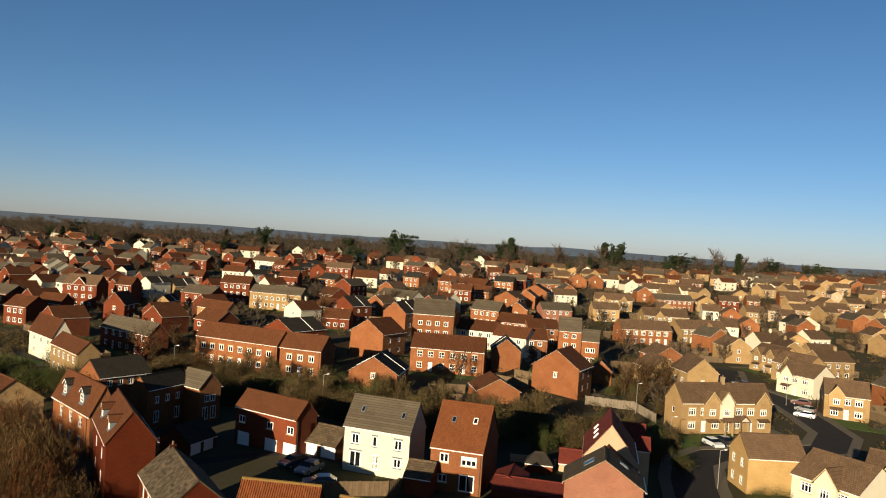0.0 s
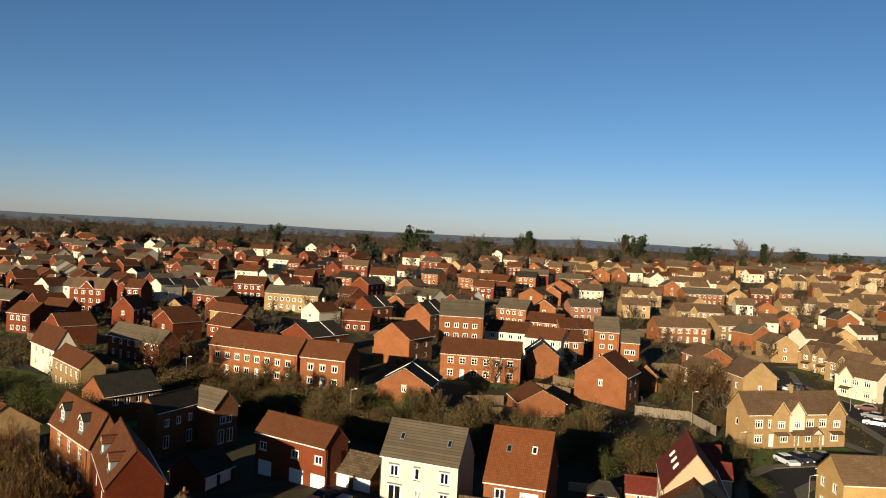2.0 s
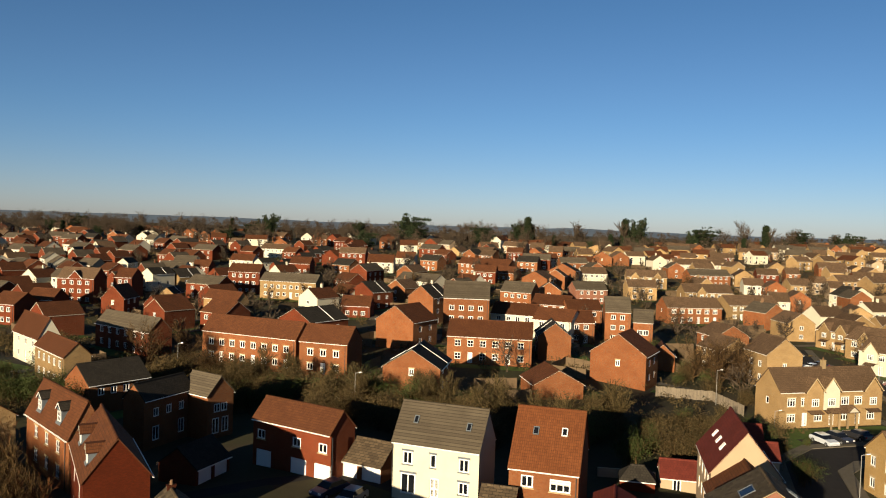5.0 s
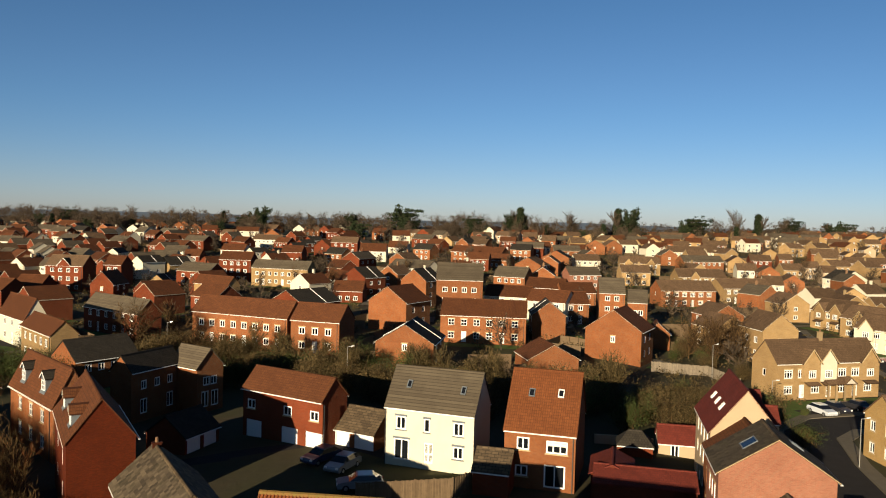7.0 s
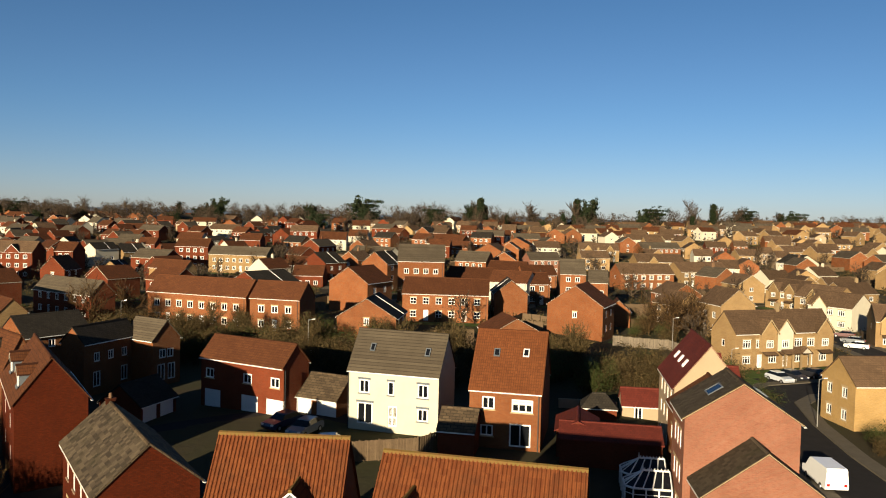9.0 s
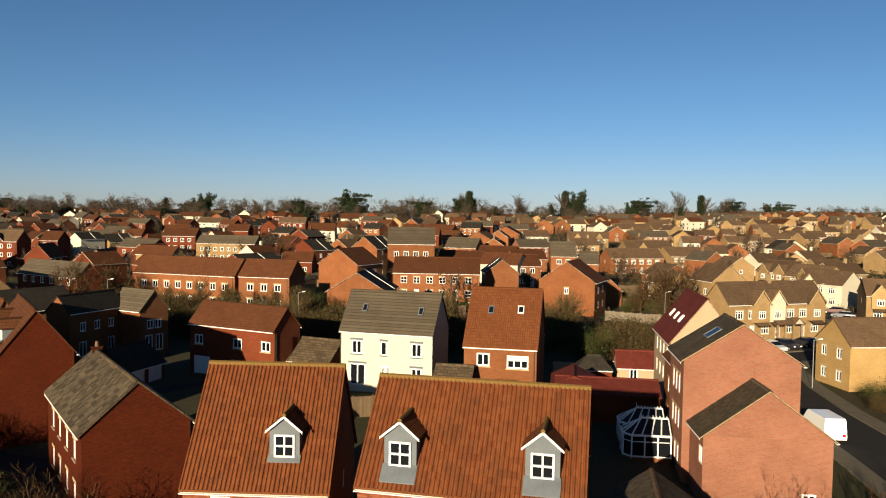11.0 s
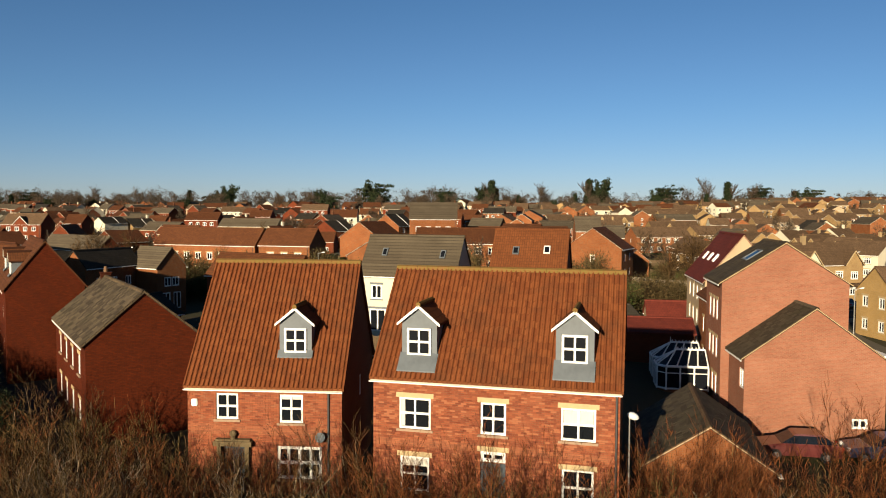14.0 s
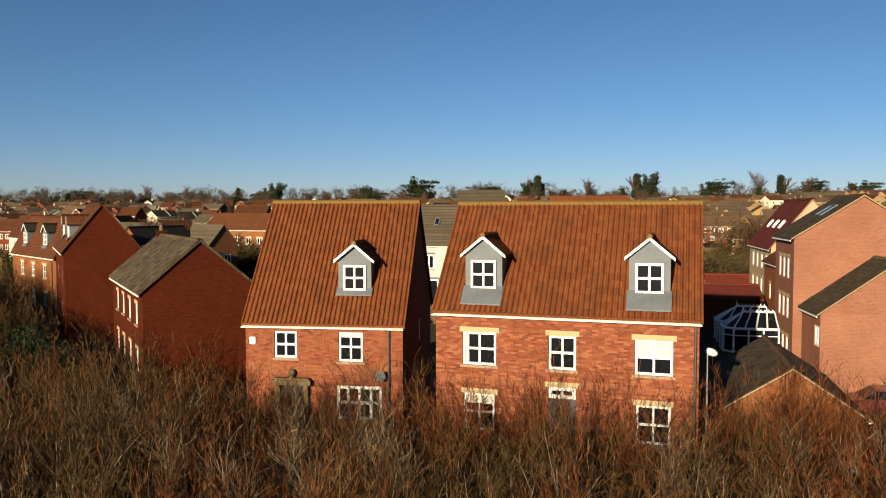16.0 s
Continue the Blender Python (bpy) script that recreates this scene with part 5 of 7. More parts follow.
def estate_models(kind):
    """Patterns of plain estate houses, built once at the far edge and copied."""
    made = []
    walls = {"red": (BRICK_O, BRICK_R, BRICK_R, BRICK_O, RENDER_W), "stone": (BRICK_Y, BRICK_Y, BRICK_O, BRICK_Y, RENDER_W)}[kind]
    roofs = {"red": (TILE_BROWN, TILE_RED, TILE_GREY, TILE_SLATE, TILE_RED), "stone": (TILE_BROWN, TILE_BROWN, TILE_GREY, TILE_BROWN, TILE_BROWN)}[kind]
    words = {"red": "brick estate house with tiled roof", "stone": "yellow stone estate house with brown tiled roof"}[kind]
    for k, (wa, ro) in enumerate(zip(walls, roofs)):
        for turned in (False, True):
            x, y = (-330 + 20 * k, 470 + 30 * turned) if kind == "red" else (190 + 20 * k, 500 + 26 * turned)
            w = 8.0 if turned else (11.0, 9.0, 14.0, 10.0, 9.0)[k]
            ho = House(("gabled " if turned else "") + words, x, y, rng.uniform(-20, 20), w, 9.0 if turned else 8.0, (5.0, 5.0, 5.2, 5.0, 5.0)[k], 2.7, wa, ro, turn=turned, group="houses filling the estate")
            if turned:
                ho.put("left", "window", 0, 3.1, 1.1, 1.15, "pair", plain_pane=True)
                ho.put("left", "window", 0, 0.7, 1.2, 1.2, "pair", plain_pane=True)
            else:
                ho.row("front", 3, 3.1, 1.35, 1.2, "pair", plain_pane=True)
                ho.row("front", 3, 0.6, 1.45, 1.3, "pair", skip=(1,), plain_pane=True)
                ho.put("front", "door", 0, 0.05, 0.95, 2.0)
            ho.build(lite=True)
            if k % 2 == 0:
                ho.chimney(2.0 if not turned else 1.0)
            made.append(ho.root)
    return made


RED_MODELS, STONE_MODELS = estate_models("red"), estate_models("stone")


def clear_of(x, y, gap):
    return all(math.hypot(x - c.x, y - c.y) > r + gap for c, r in BUILT)


def on_road(x, y):
    return any(math.hypot(x - a, y - b) < 9 for a, b in ROAD)


def fill_estate():
    count = 0
    y = 150.0
    while y < 470:
        yaw_left, yaw_right = rng.uniform(-34, -18), rng.uniform(8, 26)
        x = -0.74 * y - 20
        while x < 0.62 * y + 30:
            px, py = x + rng.uniform(-2, 2), y + rng.uniform(-4, 4)
            ok = clear_of(px, py, 6.0) and not on_road(px, py) and (y > 235 or (px < -72 and y > 182) or px > 64) and not (24 < px < 66 and y < 255)
            if ok and rng.random() < (0.42 if abs(px) < 0.6 * py else 0.8) and count < 200:
                models = STONE_MODELS if px > 18 + rng.uniform(-12, 12) else RED_MODELS
                k = rng.randrange(8)
                if rng.random() < 0.1:
                    k = 8 + rng.randrange(2)
                elif models is RED_MODELS and px < -60 and rng.random() < 0.6:
                    k = 2 + rng.randrange(4)
                yaw = (yaw_left if px < -20 else yaw_right if px > 15 else -8) + rng.uniform(-5, 5) + (90 if rng.random() < 0.12 else 0)
                c = models[k]
                turned = "gabled" in c["label"]
                m = pose(px, py, land(px, py), 0, 0, yaw) @ (pose(4.0, 4.5, 0, 0, 0, 90) if turned else pose(0, 0, 0))
                copy_thing(c, m)
                GARDENS.append((m, 9.0, 8.5, py))
                BUILT.append((Vector((px, py + 4, 0)), 5.0))
                count += 1
            x += rng.uniform(13.5, 17.0)
        y += rng.uniform(17, 20)
    return count


fill_estate()


class Many:
    """Quads of many small shapes gathered into one mesh."""

    def __init__(self):
        self.v, self.f, self.m, self.uv = [], [], [], []

    def quad(self, pts, mat, uvs):
        n = len(self.v)
        self.v += [tuple(p) for p in pts]
        self.f.append(tuple(range(n, n + len(pts))))
        self.m.append(mat)
        self.uv += uvs

    def make(self, name, mats):
        me = bpy.data.meshes.new(name)
        me.from_pydata(self.v, [], self.f)
        for m in mats:
            me.materials.append(m)
        me.polygons.foreach_set("material_index", self.m)
        lay = me.uv_layers.new(name="UVMap")
        lay.data.foreach_set("uv", [c for uv in self.uv for c in uv])
        return me


def far_town():
    """Roofs beyond the estate, too many to count."""
    many = Many()
    mats = [BRICK_O, BRICK_Y, RENDER_W, TILE_RED, TILE_BROWN, TILE_GREY, UPVC, GLASS, BRICK_R]
    y = 478.0
    while y < 640:
        x = -0.76 * y - 20
        while x < 0.64 * y + 30:
            if rng.random() < (0.25 if x < -40 else 0.45 if x < 60 else 0.72) and clear_of(x, y, 8):
                px, py = x + rng.uniform(-3, 3), y + rng.uniform(-5, 5)
                stone = px > 20 + rng.uniform(-60, 60)
                wall = rng.choice((1, 1, 1, 2, 0)) if stone else rng.choice((0, 0, 8, 2))
                roof = rng.choice((4, 4, 5, 3)) if stone else rng.choice((3, 3, 4, 5))
                w, d, e, r = rng.uniform(8, 15), 8.0, rng.uniform(4.8, 5.6), rng.uniform(2.4, 3.2)
                m = pose(px, py, land(px, py), 0, 0, rng.uniform(-30, 30) + (90 if rng.random() < 0.4 else 0))
                a = w / 2
                P = lambda *p: m @ Vector(p)
                for p, q in (((-a, 0), (a, 0)), ((a, 0), (a, d)), ((a, d), (-a, d)), ((-a, d), (-a, 0))):
                    L = math.hypot(q[0] - p[0], q[1] - p[1])
                    many.quad([P(*p, -2), P(*q, -2), P(*q, e), P(*p, e)], wall, [(0, -2), (L, -2), (L, e), (0, e)])
                    n = Vector((q[1] - p[1], p[0] - q[0], 0)).normalized()
                    t = Vector((q[0] - p[0], q[1] - p[1], 0)).normalized()
                    for s in (0.25, 0.75):
                        for zz in (0.8, 3.2):
                            c = Vector((p[0], p[1], zz)) + t * L * s
                            for half, out, mat in ((0.65, 0.04, 6), (0.5, 0.06, 7)):
                                many.quad([m @ (c - t * half + n * out + Vector((0, 0, 0.65 - half))), m @ (c + t * half + n * out + Vector((0, 0, 0.65 - half))), m @ (c + t * half + n * out + Vector((0, 0, 0.65 + half))), m @ (c - t * half + n * out + Vector((0, 0, 0.65 + half)))], mat, [(0, 0)] * 4)
                for sx in (-1, 1):
                    many.quad([P(sx * a, 0, e), P(sx * a, d, e), P(sx * a, d / 2, e + r)][::sx], wall, [(0, e), (d, e), (d / 2, e + r)][::sx])
                o, g = 0.3, a + 0.2
                dr = o * r / (d / 2)
                sl = math.hypot(d / 2, r)
                many.quad([P(-g, -o, e - dr), P(g, -o, e - dr), P(g, d / 2, e + r + 0.1), P(-g, d / 2, e + r + 0.1)], roof, [(0, 0), (w, 0), (w, sl), (0, sl)])
                many.quad([P(g, d + o, e - dr), P(-g, d + o, e - dr), P(-g, d / 2, e + r + 0.1), P(g, d / 2, e + r + 0.1)], roof, [(0, 0), (w, 0), (w, sl), (0, sl)])
            x += rng.uniform(12, 19)
        y += rng.uniform(14, 18)
    tagged(new("far_houses", many.make("far_houses", mats)), "distant brick and stone houses among trees", "houses", kind="stuff")


far_town()


# ---------------- trees and bushes ----------------
def branching(r, height, spread, limbs, levels, lean=0.25, trunk=0.25, first=0.3, rad=None, cuts=(3, 3, 3, 2)):
    """Tapered limbs from the ground up: a list of (start, end, radius at start, radius at end, level)."""
    out = []
    rad = rad or height * 0.016

    def grow(p, way, length, radius, level):
        steps = cuts[level]
        pos = p
        for k in range(steps):
            bend = Vector((r.uniform(-1, 1), r.uniform(-1, 1), r.uniform(-0.5, 0.8))) * lean
            way = (way + bend).normalized()
            nxt = pos + way * (length / steps)
            r0, r1 = radius * (1 - 0.75 * k / steps), radius * (1 - 0.75 * (k + 1) / steps)
            out.append((pos, nxt, r0, r1, level))
            if level < levels:
                for _ in range(limbs if level else limbs + 1):
                    if level == 0 and (k + 1) / steps < first:
                        continue
                    side = Vector((r.uniform(-1, 1), r.uniform(-1, 1), r.uniform(-0.1, 0.9))).normalized()
                    d = (way * (1 - spread) + side * spread).normalized()
                    grow(pos.lerp(nxt, r.uniform(0.3, 1.0)), d, length * r.uniform(0.45, 0.7), r1 * 0.6, level + 1)
            pos = nxt
    grow(Vector((0, 0, -0.3)), Vector((0, 0, 1)), height * 0.62, rad, 0)
    return out


def rods(segs, sides=3, least=0.0):
    v, f = [], []
    ring = [(math.cos(k * math.tau / sides), math.sin(k * math.tau / sides)) for k in range(sides)]
    for a, b, r0, r1, _ in segs:
        q = (b - a).to_track_quat("Z", "Y")
        ex, ey = q @ Vector((1, 0, 0)), q @ Vector((0, 1, 0))
        n = len(v)
        for c, rr in ((a, max(r0, least)), (b, max(r1, least))):
            v += [tuple(c + (ex * x + ey * y) * rr) for x, y in ring]
        for k in range(sides):
            j = (k + 1) % sides
            f.append((n + k, n + j, n + sides + j, n + sides + k))
    return v, f


def ribbons(r, segs, least=0.0):
    """Thin twigs as narrow two-sided blades, each turned its own way."""
    v, f = [], []
    for a, b, r0, r1, _ in segs:
        q = (b - a).to_track_quat("Z", "Y")
        t = r.uniform(0, math.pi)
        e = q @ Vector((math.cos(t), math.sin(t), 0))
        n = len(v)
        u, w = e * max(r0, least) * 1.3, e * max(r1, least) * 1.3
        v += [tuple(a - u), tuple(a + u), tuple(b + w), tuple(b - w)]
        f.append((n, n + 1, n + 2, n + 3))
    return v, f


def raw_mesh(name, vf, mat):
    me = bpy.data.meshes.new(name)
    me.from_pydata(vf[0], [], vf[1])
    me.materials.append(mat)
    return me


def leaves(r, centres, per, size, blur):
    """Small bent leaf clumps strewn round the given points."""
    v, f = [], []
    for c in centres:
        for _ in range(per):
            p = c + Vector((r.gauss(0, blur), r.gauss(0, blur), r.gauss(0, blur * 0.8)))
            a = Vector((r.uniform(-1, 1), r.uniform(-1, 1), r.uniform(-1, 1))).normalized() * size * r.uniform(0.6, 1.3)
            b = a.orthogonal().normalized() * size * r.uniform(0.4, 0.8)
            n = len(v)
            v += [tuple(p - a), tuple(p + b), tuple(p + a), tuple(p - b + Vector((0, 0, size * 0.2)))]
            f.append((n, n + 1, n + 2, n + 3))
    return v, f


def bare_tree(seed, height, label, least, mat=None, limbs=3, levels=3, clumps=0, cuts=(3, 2, 2, 1)):
    r = random.Random(seed)
    segs = branching(r, height, 0.55, limbs, levels, first=0.3, cuts=cuts)
    root = thing("tree", pose(0, 0, 0), label, "tree", "bare trees")
    part("trunk", raw_mesh("trunk", rods([s for s in segs if s[4] <= 1], 6, least), mat or BARK_FAR), None, root)
    v, f = ribbons(r, [s for s in segs if s[4] > 1], least * 1.15)
    if clumps:
        tips = [s[1] for s in segs if s[4] == levels]
        v2, f2 = leaves(r, tips, max(1, clumps // len(tips)), height * 0.012, height * 0.05)
        f += [tuple(k + len(v) for k in g) for g in f2]
        v += v2
    part("crown", raw_mesh("crown", (v, f), mat or BARK_FAR), None, root)
    return root


def leafy_tree(seed, height, label, mat, flat=False, slim=False):
    r = random.Random(seed)
    segs = branching(r, height, 0.75 if flat else 0.45, 3, 2, first=0.25)
    root = thing("tree", pose(0, 0, 0), label, "tree", "evergreen trees")
    part("trunk", raw_mesh("trunk", rods(segs, 5, 0.1), BARK_FAR), None, root)
    if slim:
        centres = [Vector((r.gauss(0, 0.1) * height * (1 - k / 40), r.gauss(0, 0.1) * height * (1 - k / 40), height * (0.12 + 0.86 * k / 40))) for k in range(40) for _ in range(4)]
    elif flat:
        centres = [s[1] + Vector((0, 0, 0.3)) for s in segs if s[4] == 2]
        centres = [Vector((c.x * 1.5, c.y * 1.5, round(c.z / 2.2) * 2.2)) for c in centres]
    else:
        centres = [s[1] for s in segs if s[4] >= 1]
    part("crown", raw_mesh("crown", leaves(r, centres, max(4, 4200 // len(centres)), height * 0.034, height * 0.04), mat), None, root)
    return root


def stand(model, x, y, size=1.0, turn=0.0, z=None):
    o = copy_thing(model, pose(x, y, land(x, y) if z is None else z, 0, 0, turn))
    o.scale = (size, size, size)
    return o


def settle_model(model, x, y, size=1.0):
    model.matrix_basis = pose(x, y, land(x, y))
    model.scale = (size, size, size)


BARE = [bare_tree(11 + k, 12.0, "bare winter tree with a fine twiggy crown", 0.04, clumps=500) for k in range(4)]
EVERGREEN = [leafy_tree(31, 15, "tall dark evergreen tree", LEAF_DARK), leafy_tree(32, 15, "spreading dark cedar with flat layers", LEAF_DARK, flat=True), leafy_tree(33, 14, "slim dark conifer with dense foliage", LEAF_DARK, slim=True)]
for k, mdl in enumerate(BARE):
    settle_model(mdl, -260 + 70 * k, 560)
for k, mdl in enumerate(EVERGREEN):
    settle_model(mdl, -120 + 90 * k, 575)


def tree_line():
    r = random.Random(5)
    for k in range(130):
        y = r.uniform(500, 610)
        x = r.uniform(-0.76, 0.62) * y
        if k % 9 == 0:
            stand(r.choice(EVERGREEN), x, y, r.uniform(0.5, 0.9), r.uniform(0, 360))
        else:
            stand(r.choice(BARE), x, y, r.uniform(0.6, 1.1) * (0.7 if x > 90 else 1.0), r.uniform(0, 360))
    for k in range(90):
        y = r.uniform(260, 500)
        x = r.uniform(-0.74, 0.6) * y
        if clear_of(x, y, 1.5):
            stand(r.choice(BARE), x, y, r.uniform(0.35, 0.75), r.uniform(0, 360))


def far_woods():
    """Belts of bare woodland behind the town, too many trees to count."""
    r = random.Random(21)
    v, f = [], []
    n_tree = 0
    while n_tree < 1000:
        y = 575 + (90 * r.random() if n_tree < 420 else 850 * r.random() ** 1.5)
        x = r.uniform(-0.8, 0.68) * y
        if noise.noise((x * 0.008, y * 0.008, 5.0)) < -0.15 and y > 680:
            continue
        n_tree += 1
        if x > -20 and y < 720 and r.random() < 0.5:
            continue
        h = r.uniform(11, 17.5) * (0.8 if x > 100 else 1.0)
        z = land(x, y)
        w = h * r.uniform(0.28, 0.42)
        segs = [(Vector((x, y, z - 0.5)), Vector((x, y, z + h * 0.7)), 0.3, 0.12, 0)]
        v2, f2 = rods(segs, 3)
        pts = []
        for _ in range(9):
            a, e = r.uniform(0, math.tau), r.uniform(0.25, 1.0)
            d = w * math.sin(math.pi * (0.15 + 0.75 * e)) * r.uniform(0.4, 1.0)
            pts.append(Vector((x + d * math.cos(a), y + d * math.sin(a), z + h * e)))
        v3, f3 = leaves(r, pts, 26, 0.42, h * 0.075)
        for vv, ff in ((v2, f2), (v3, f3)):
            k = len(v)
            v += vv
            f += [tuple(q + k for q in g) for g in ff]
    tagged(new("far_woods", raw_mesh("far_woods", (v, f), BARK_FAR)), "bare brown winter woodland behind the town", "woods", kind="stuff")


far_woods()
tree_line()
# dark landmark trees on the skyline
for x, y, k, s in ((-200, 600, 0, 1.25), (-207, 604, 0, 1.05), (-213, 602, 1, 0.85), (-227, 598, 2, 1.15), (-84.5, 600, 1, 1.5), (1.5, 600, 2, 1.6), (-4, 604, 0, 1.1), (5, 606, 2, 1.2), (79, 600, 0, 1.55), (73, 598, 2, 1.75), (128, 600, 1, 1.25), (121, 603, 0, 1.05), (174, 600, 2, 1.45), (198, 600, 1, 1.1), (238, 606, 1, 0.95), (229, 610, 0, 0.85), (-350, 600, 1, 1.05)):
    stand(EVERGREEN[k], x, y, s, 40 * k + x)
for x, y, k, s in ((38.5, 600, 0, 1.7), (44, 604, 3, 1.5), (-37, 600, 2, 1.6), (-45, 604, 0, 1.4), (-30, 606, 3, 1.45), (145, 602, 3, 1.5), (158, 600, 1, 1.8), (190, 600, 2, 1.5), (-264, 600, 3, 1.55), (-135, 602, 2, 1.45), (-300, 598, 0, 1.5)):
    stand(BARE[k], x, y, s, x)
# bare trees between the houses
MID = [bare_tree(51 + k, 9.0, "bare garden tree with thin branches", 0.02, BARK, limbs=3, levels=3, cuts=(3, 3, 2, 2)) for k in range(3)]
settle_model(MID[0], 33, 165)
settle_model(MID[1], -70, 150)
settle_model(MID[2], 34, 172, 0.9)
for x, y, k, s in ((37, 172, 1, 1.0), (30, 174, 2, 0.9), (38, 168, 0, 0.8), (-66, 156, 0, 0.9), (-76, 160, 2, 0.8), (-58, 144, 1, 0.7), (-73, 262, 0, 0.8), (-62, 258, 1, 0.9), (40, 245, 2, 0.8), (62, 330, 1, 1.0), (118, 360, 0, 1.0), (-45, 300, 1, 0.9)):
    stand(MID[k], x, y, s, 77 * k + x)


def hedge_trees():
    """Small bare trees with a few brown leaves left, along the hedge before the terraces."""
    r = random.Random(58)
    made = [bare_tree(56 + k, 5.6, "small bare hedge tree with some brown leaves", 0.018, LEAF_MIX, limbs=3, levels=3, clumps=1500, cuts=(3, 3, 2, 1)) for k in range(2)]
    done = 0
    for k in range(90):
        x = r.uniform(-60, 26)
        y = 127 - 0.5 * min(0, x + 14) + r.uniform(-7, 7)
        if done >= 36 or not clear_of(x, y, 0.8):
            continue
        if done < 2:
            settle_model(made[done], x, y, r.uniform(0.8, 1.1))
        else:
            stand(made[done % 2], x, y, r.uniform(0.7, 1.15), r.uniform(0, 360))
        done += 1


hedge_trees()


def leafy_bush(seed, mat, label, h=3.6):
    r = random.Random(seed)
    root = thing("hedge_bush", pose(0, 0, 0), label, "bush", "hedge bushes")
    segs = []
    for k in range(9):
        a = r.uniform(0, math.tau)
        for s in branching(r, h * r.uniform(0.7, 1.1), 0.6, 2, 2, 0.35, first=0.0, rad=0.035, cuts=(2, 2, 1)):
            off = Vector((math.cos(a), math.sin(a), 0)) * r.uniform(0, 1.3)
            segs.append((s[0] + off, s[1] + off, s[2], s[3], s[4]))
    part("bush_frame", raw_mesh("bush_frame", ribbons(r, segs, 0.013), BARK), None, root)["kind"] = "stuff"
    tips = [s[1] for s in segs if s[4] == 2]
    part("foliage", raw_mesh("foliage", leaves(r, tips, max(1, 4600 // len(tips)), 0.07, 0.36), mat), None, root)
    return root


BUSH = [leafy_bush(61, LEAF_MIX, "brown-green leafy winter bush in hedge"), leafy_bush(62, LEAF_MIX, "russet leafy winter bush in hedge"), leafy_bush(63, LEAF_GREEN, "dark green evergreen garden bush"), leafy_bush(64, LEAF_DARK, "very dark evergreen bush beside the brick house")]
for k, mdl in enumerate(BUSH):
    settle_model(mdl, -20 + 12 * k, 118)


def hedge_band():
    r = random.Random(9)
    for k in range(122):
        x = r.uniform(-66, 30)
        y = 119 - 0.5 * min(0, x + 14) + r.uniform(-8, 10)
        if clear_of(x, y, 1.2):
            stand(BUSH[0 if r.random() < 0.5 else 1 if r.random() < 0.7 else 2], x, y, r.uniform(0.9, 1.45), r.uniform(0, 360))
    for k in range(50):
        x, y = r.uniform(20, 38), r.uniform(112, 205)
        if clear_of(x, y, 1.5) and not on_road(x, y) and not (16 < x < 33 and 138 < y < 160):
            stand(BUSH[r.randrange(3)], x, y, r.uniform(0.6, 1.1), r.uniform(0, 360))
    for x, y, k, s in ((38, 99, 2, 0.9), (36.5, 102, 2, 0.6), (35.5, 98, 0, 0.6), (32, 127.5, 2, 0.4), (36, 131, 2, 0.35)):
        stand(BUSH[k], x, y, s, x * 30)


hedge_band()


def thicket_model(seed, mat, h, pale):
    """A stand of thin upright stems that fork into a haze of fine rising twigs."""
    r = random.Random(seed)
    root = thing("bush", pose(0, 0, 0), "bare brown thicket bush with fine upright twigs", "bush", "roadside thicket")
    thick, thin = [], []

    def shoot(p, way, length, radius, level, steps, wander):
        for k in range(steps):
            way = (way + Vector((r.gauss(0, wander), r.gauss(0, wander), r.gauss(0.04, wander * 0.6)))).normalized()
            q = p + way * (length / steps)
            r0, r1 = radius * (1 - 0.75 * k / steps), radius * (1 - 0.75 * (k + 1) / steps)
            (thick if level == 0 else thin).append((p, q, r0, r1, level))
            if level < 2 and (k > 0 or level):
                for _ in range((3, 2)[level]):
                    a = r.uniform(0, math.tau)
                    side = Vector((math.cos(a), math.sin(a), r.uniform(0.0, 0.9)))
                    shoot(p.lerp(q, r.random()), way * 0.75 + side * 0.5, length * r.uniform(0.25, 0.5), r1 * 0.7, level + 1, (0, 3, 2)[level + 1], 0.2)
            p = q

    for k in range(16):
        a, far = r.uniform(0, math.tau), 1.9 * math.sqrt(r.random())
        bow = r.choice((0.08, 0.12, 0.3))
        way = Vector((r.gauss(0, bow), r.gauss(0, bow), 1)).normalized()
        tall = r.uniform(0.4, 1.0) * (1.2 if pale and k < 3 else 1.0)
        shoot(Vector((math.cos(a) * far, math.sin(a) * far, -0.3)), way, h * tall, r.uniform(0.01, 0.024) * (1.5 if pale else 1.0), 0, 5, 0.07 if bow < 0.2 else 0.14)
    part("bush_frame", raw_mesh("bush_frame", rods(thick, 3, 0.006), BARK_PALE if pale else BARK_STRAW), None, root)["kind"] = "stuff"
    part("brushwood", raw_mesh("brushwood", ribbons(r, thin, 0.0042), mat), None, root)["kind"] = "stuff"
    return root


THICKET = [thicket_model(70 + k, (BARK, BARK_RED, BARK_STRAW, BARK_RED, BARK_OLIVE)[k], (3.1, 2.8, 2.6, 3.0, 2.2)[k], k == 0) for k in range(5)]


def outside_walls(x, y, gap):
    """True where a bush stands clear of every house near by."""
    for ho in (A, B, L, N1, N2, garage_front, W1, R):
        p = ho.root.matrix_basis.inverted() @ Vector((x, y, 0))
        if -ho.w / 2 - gap < p.x < ho.w / 2 + gap and -gap < p.y < ho.d + gap:
            return False
    return True


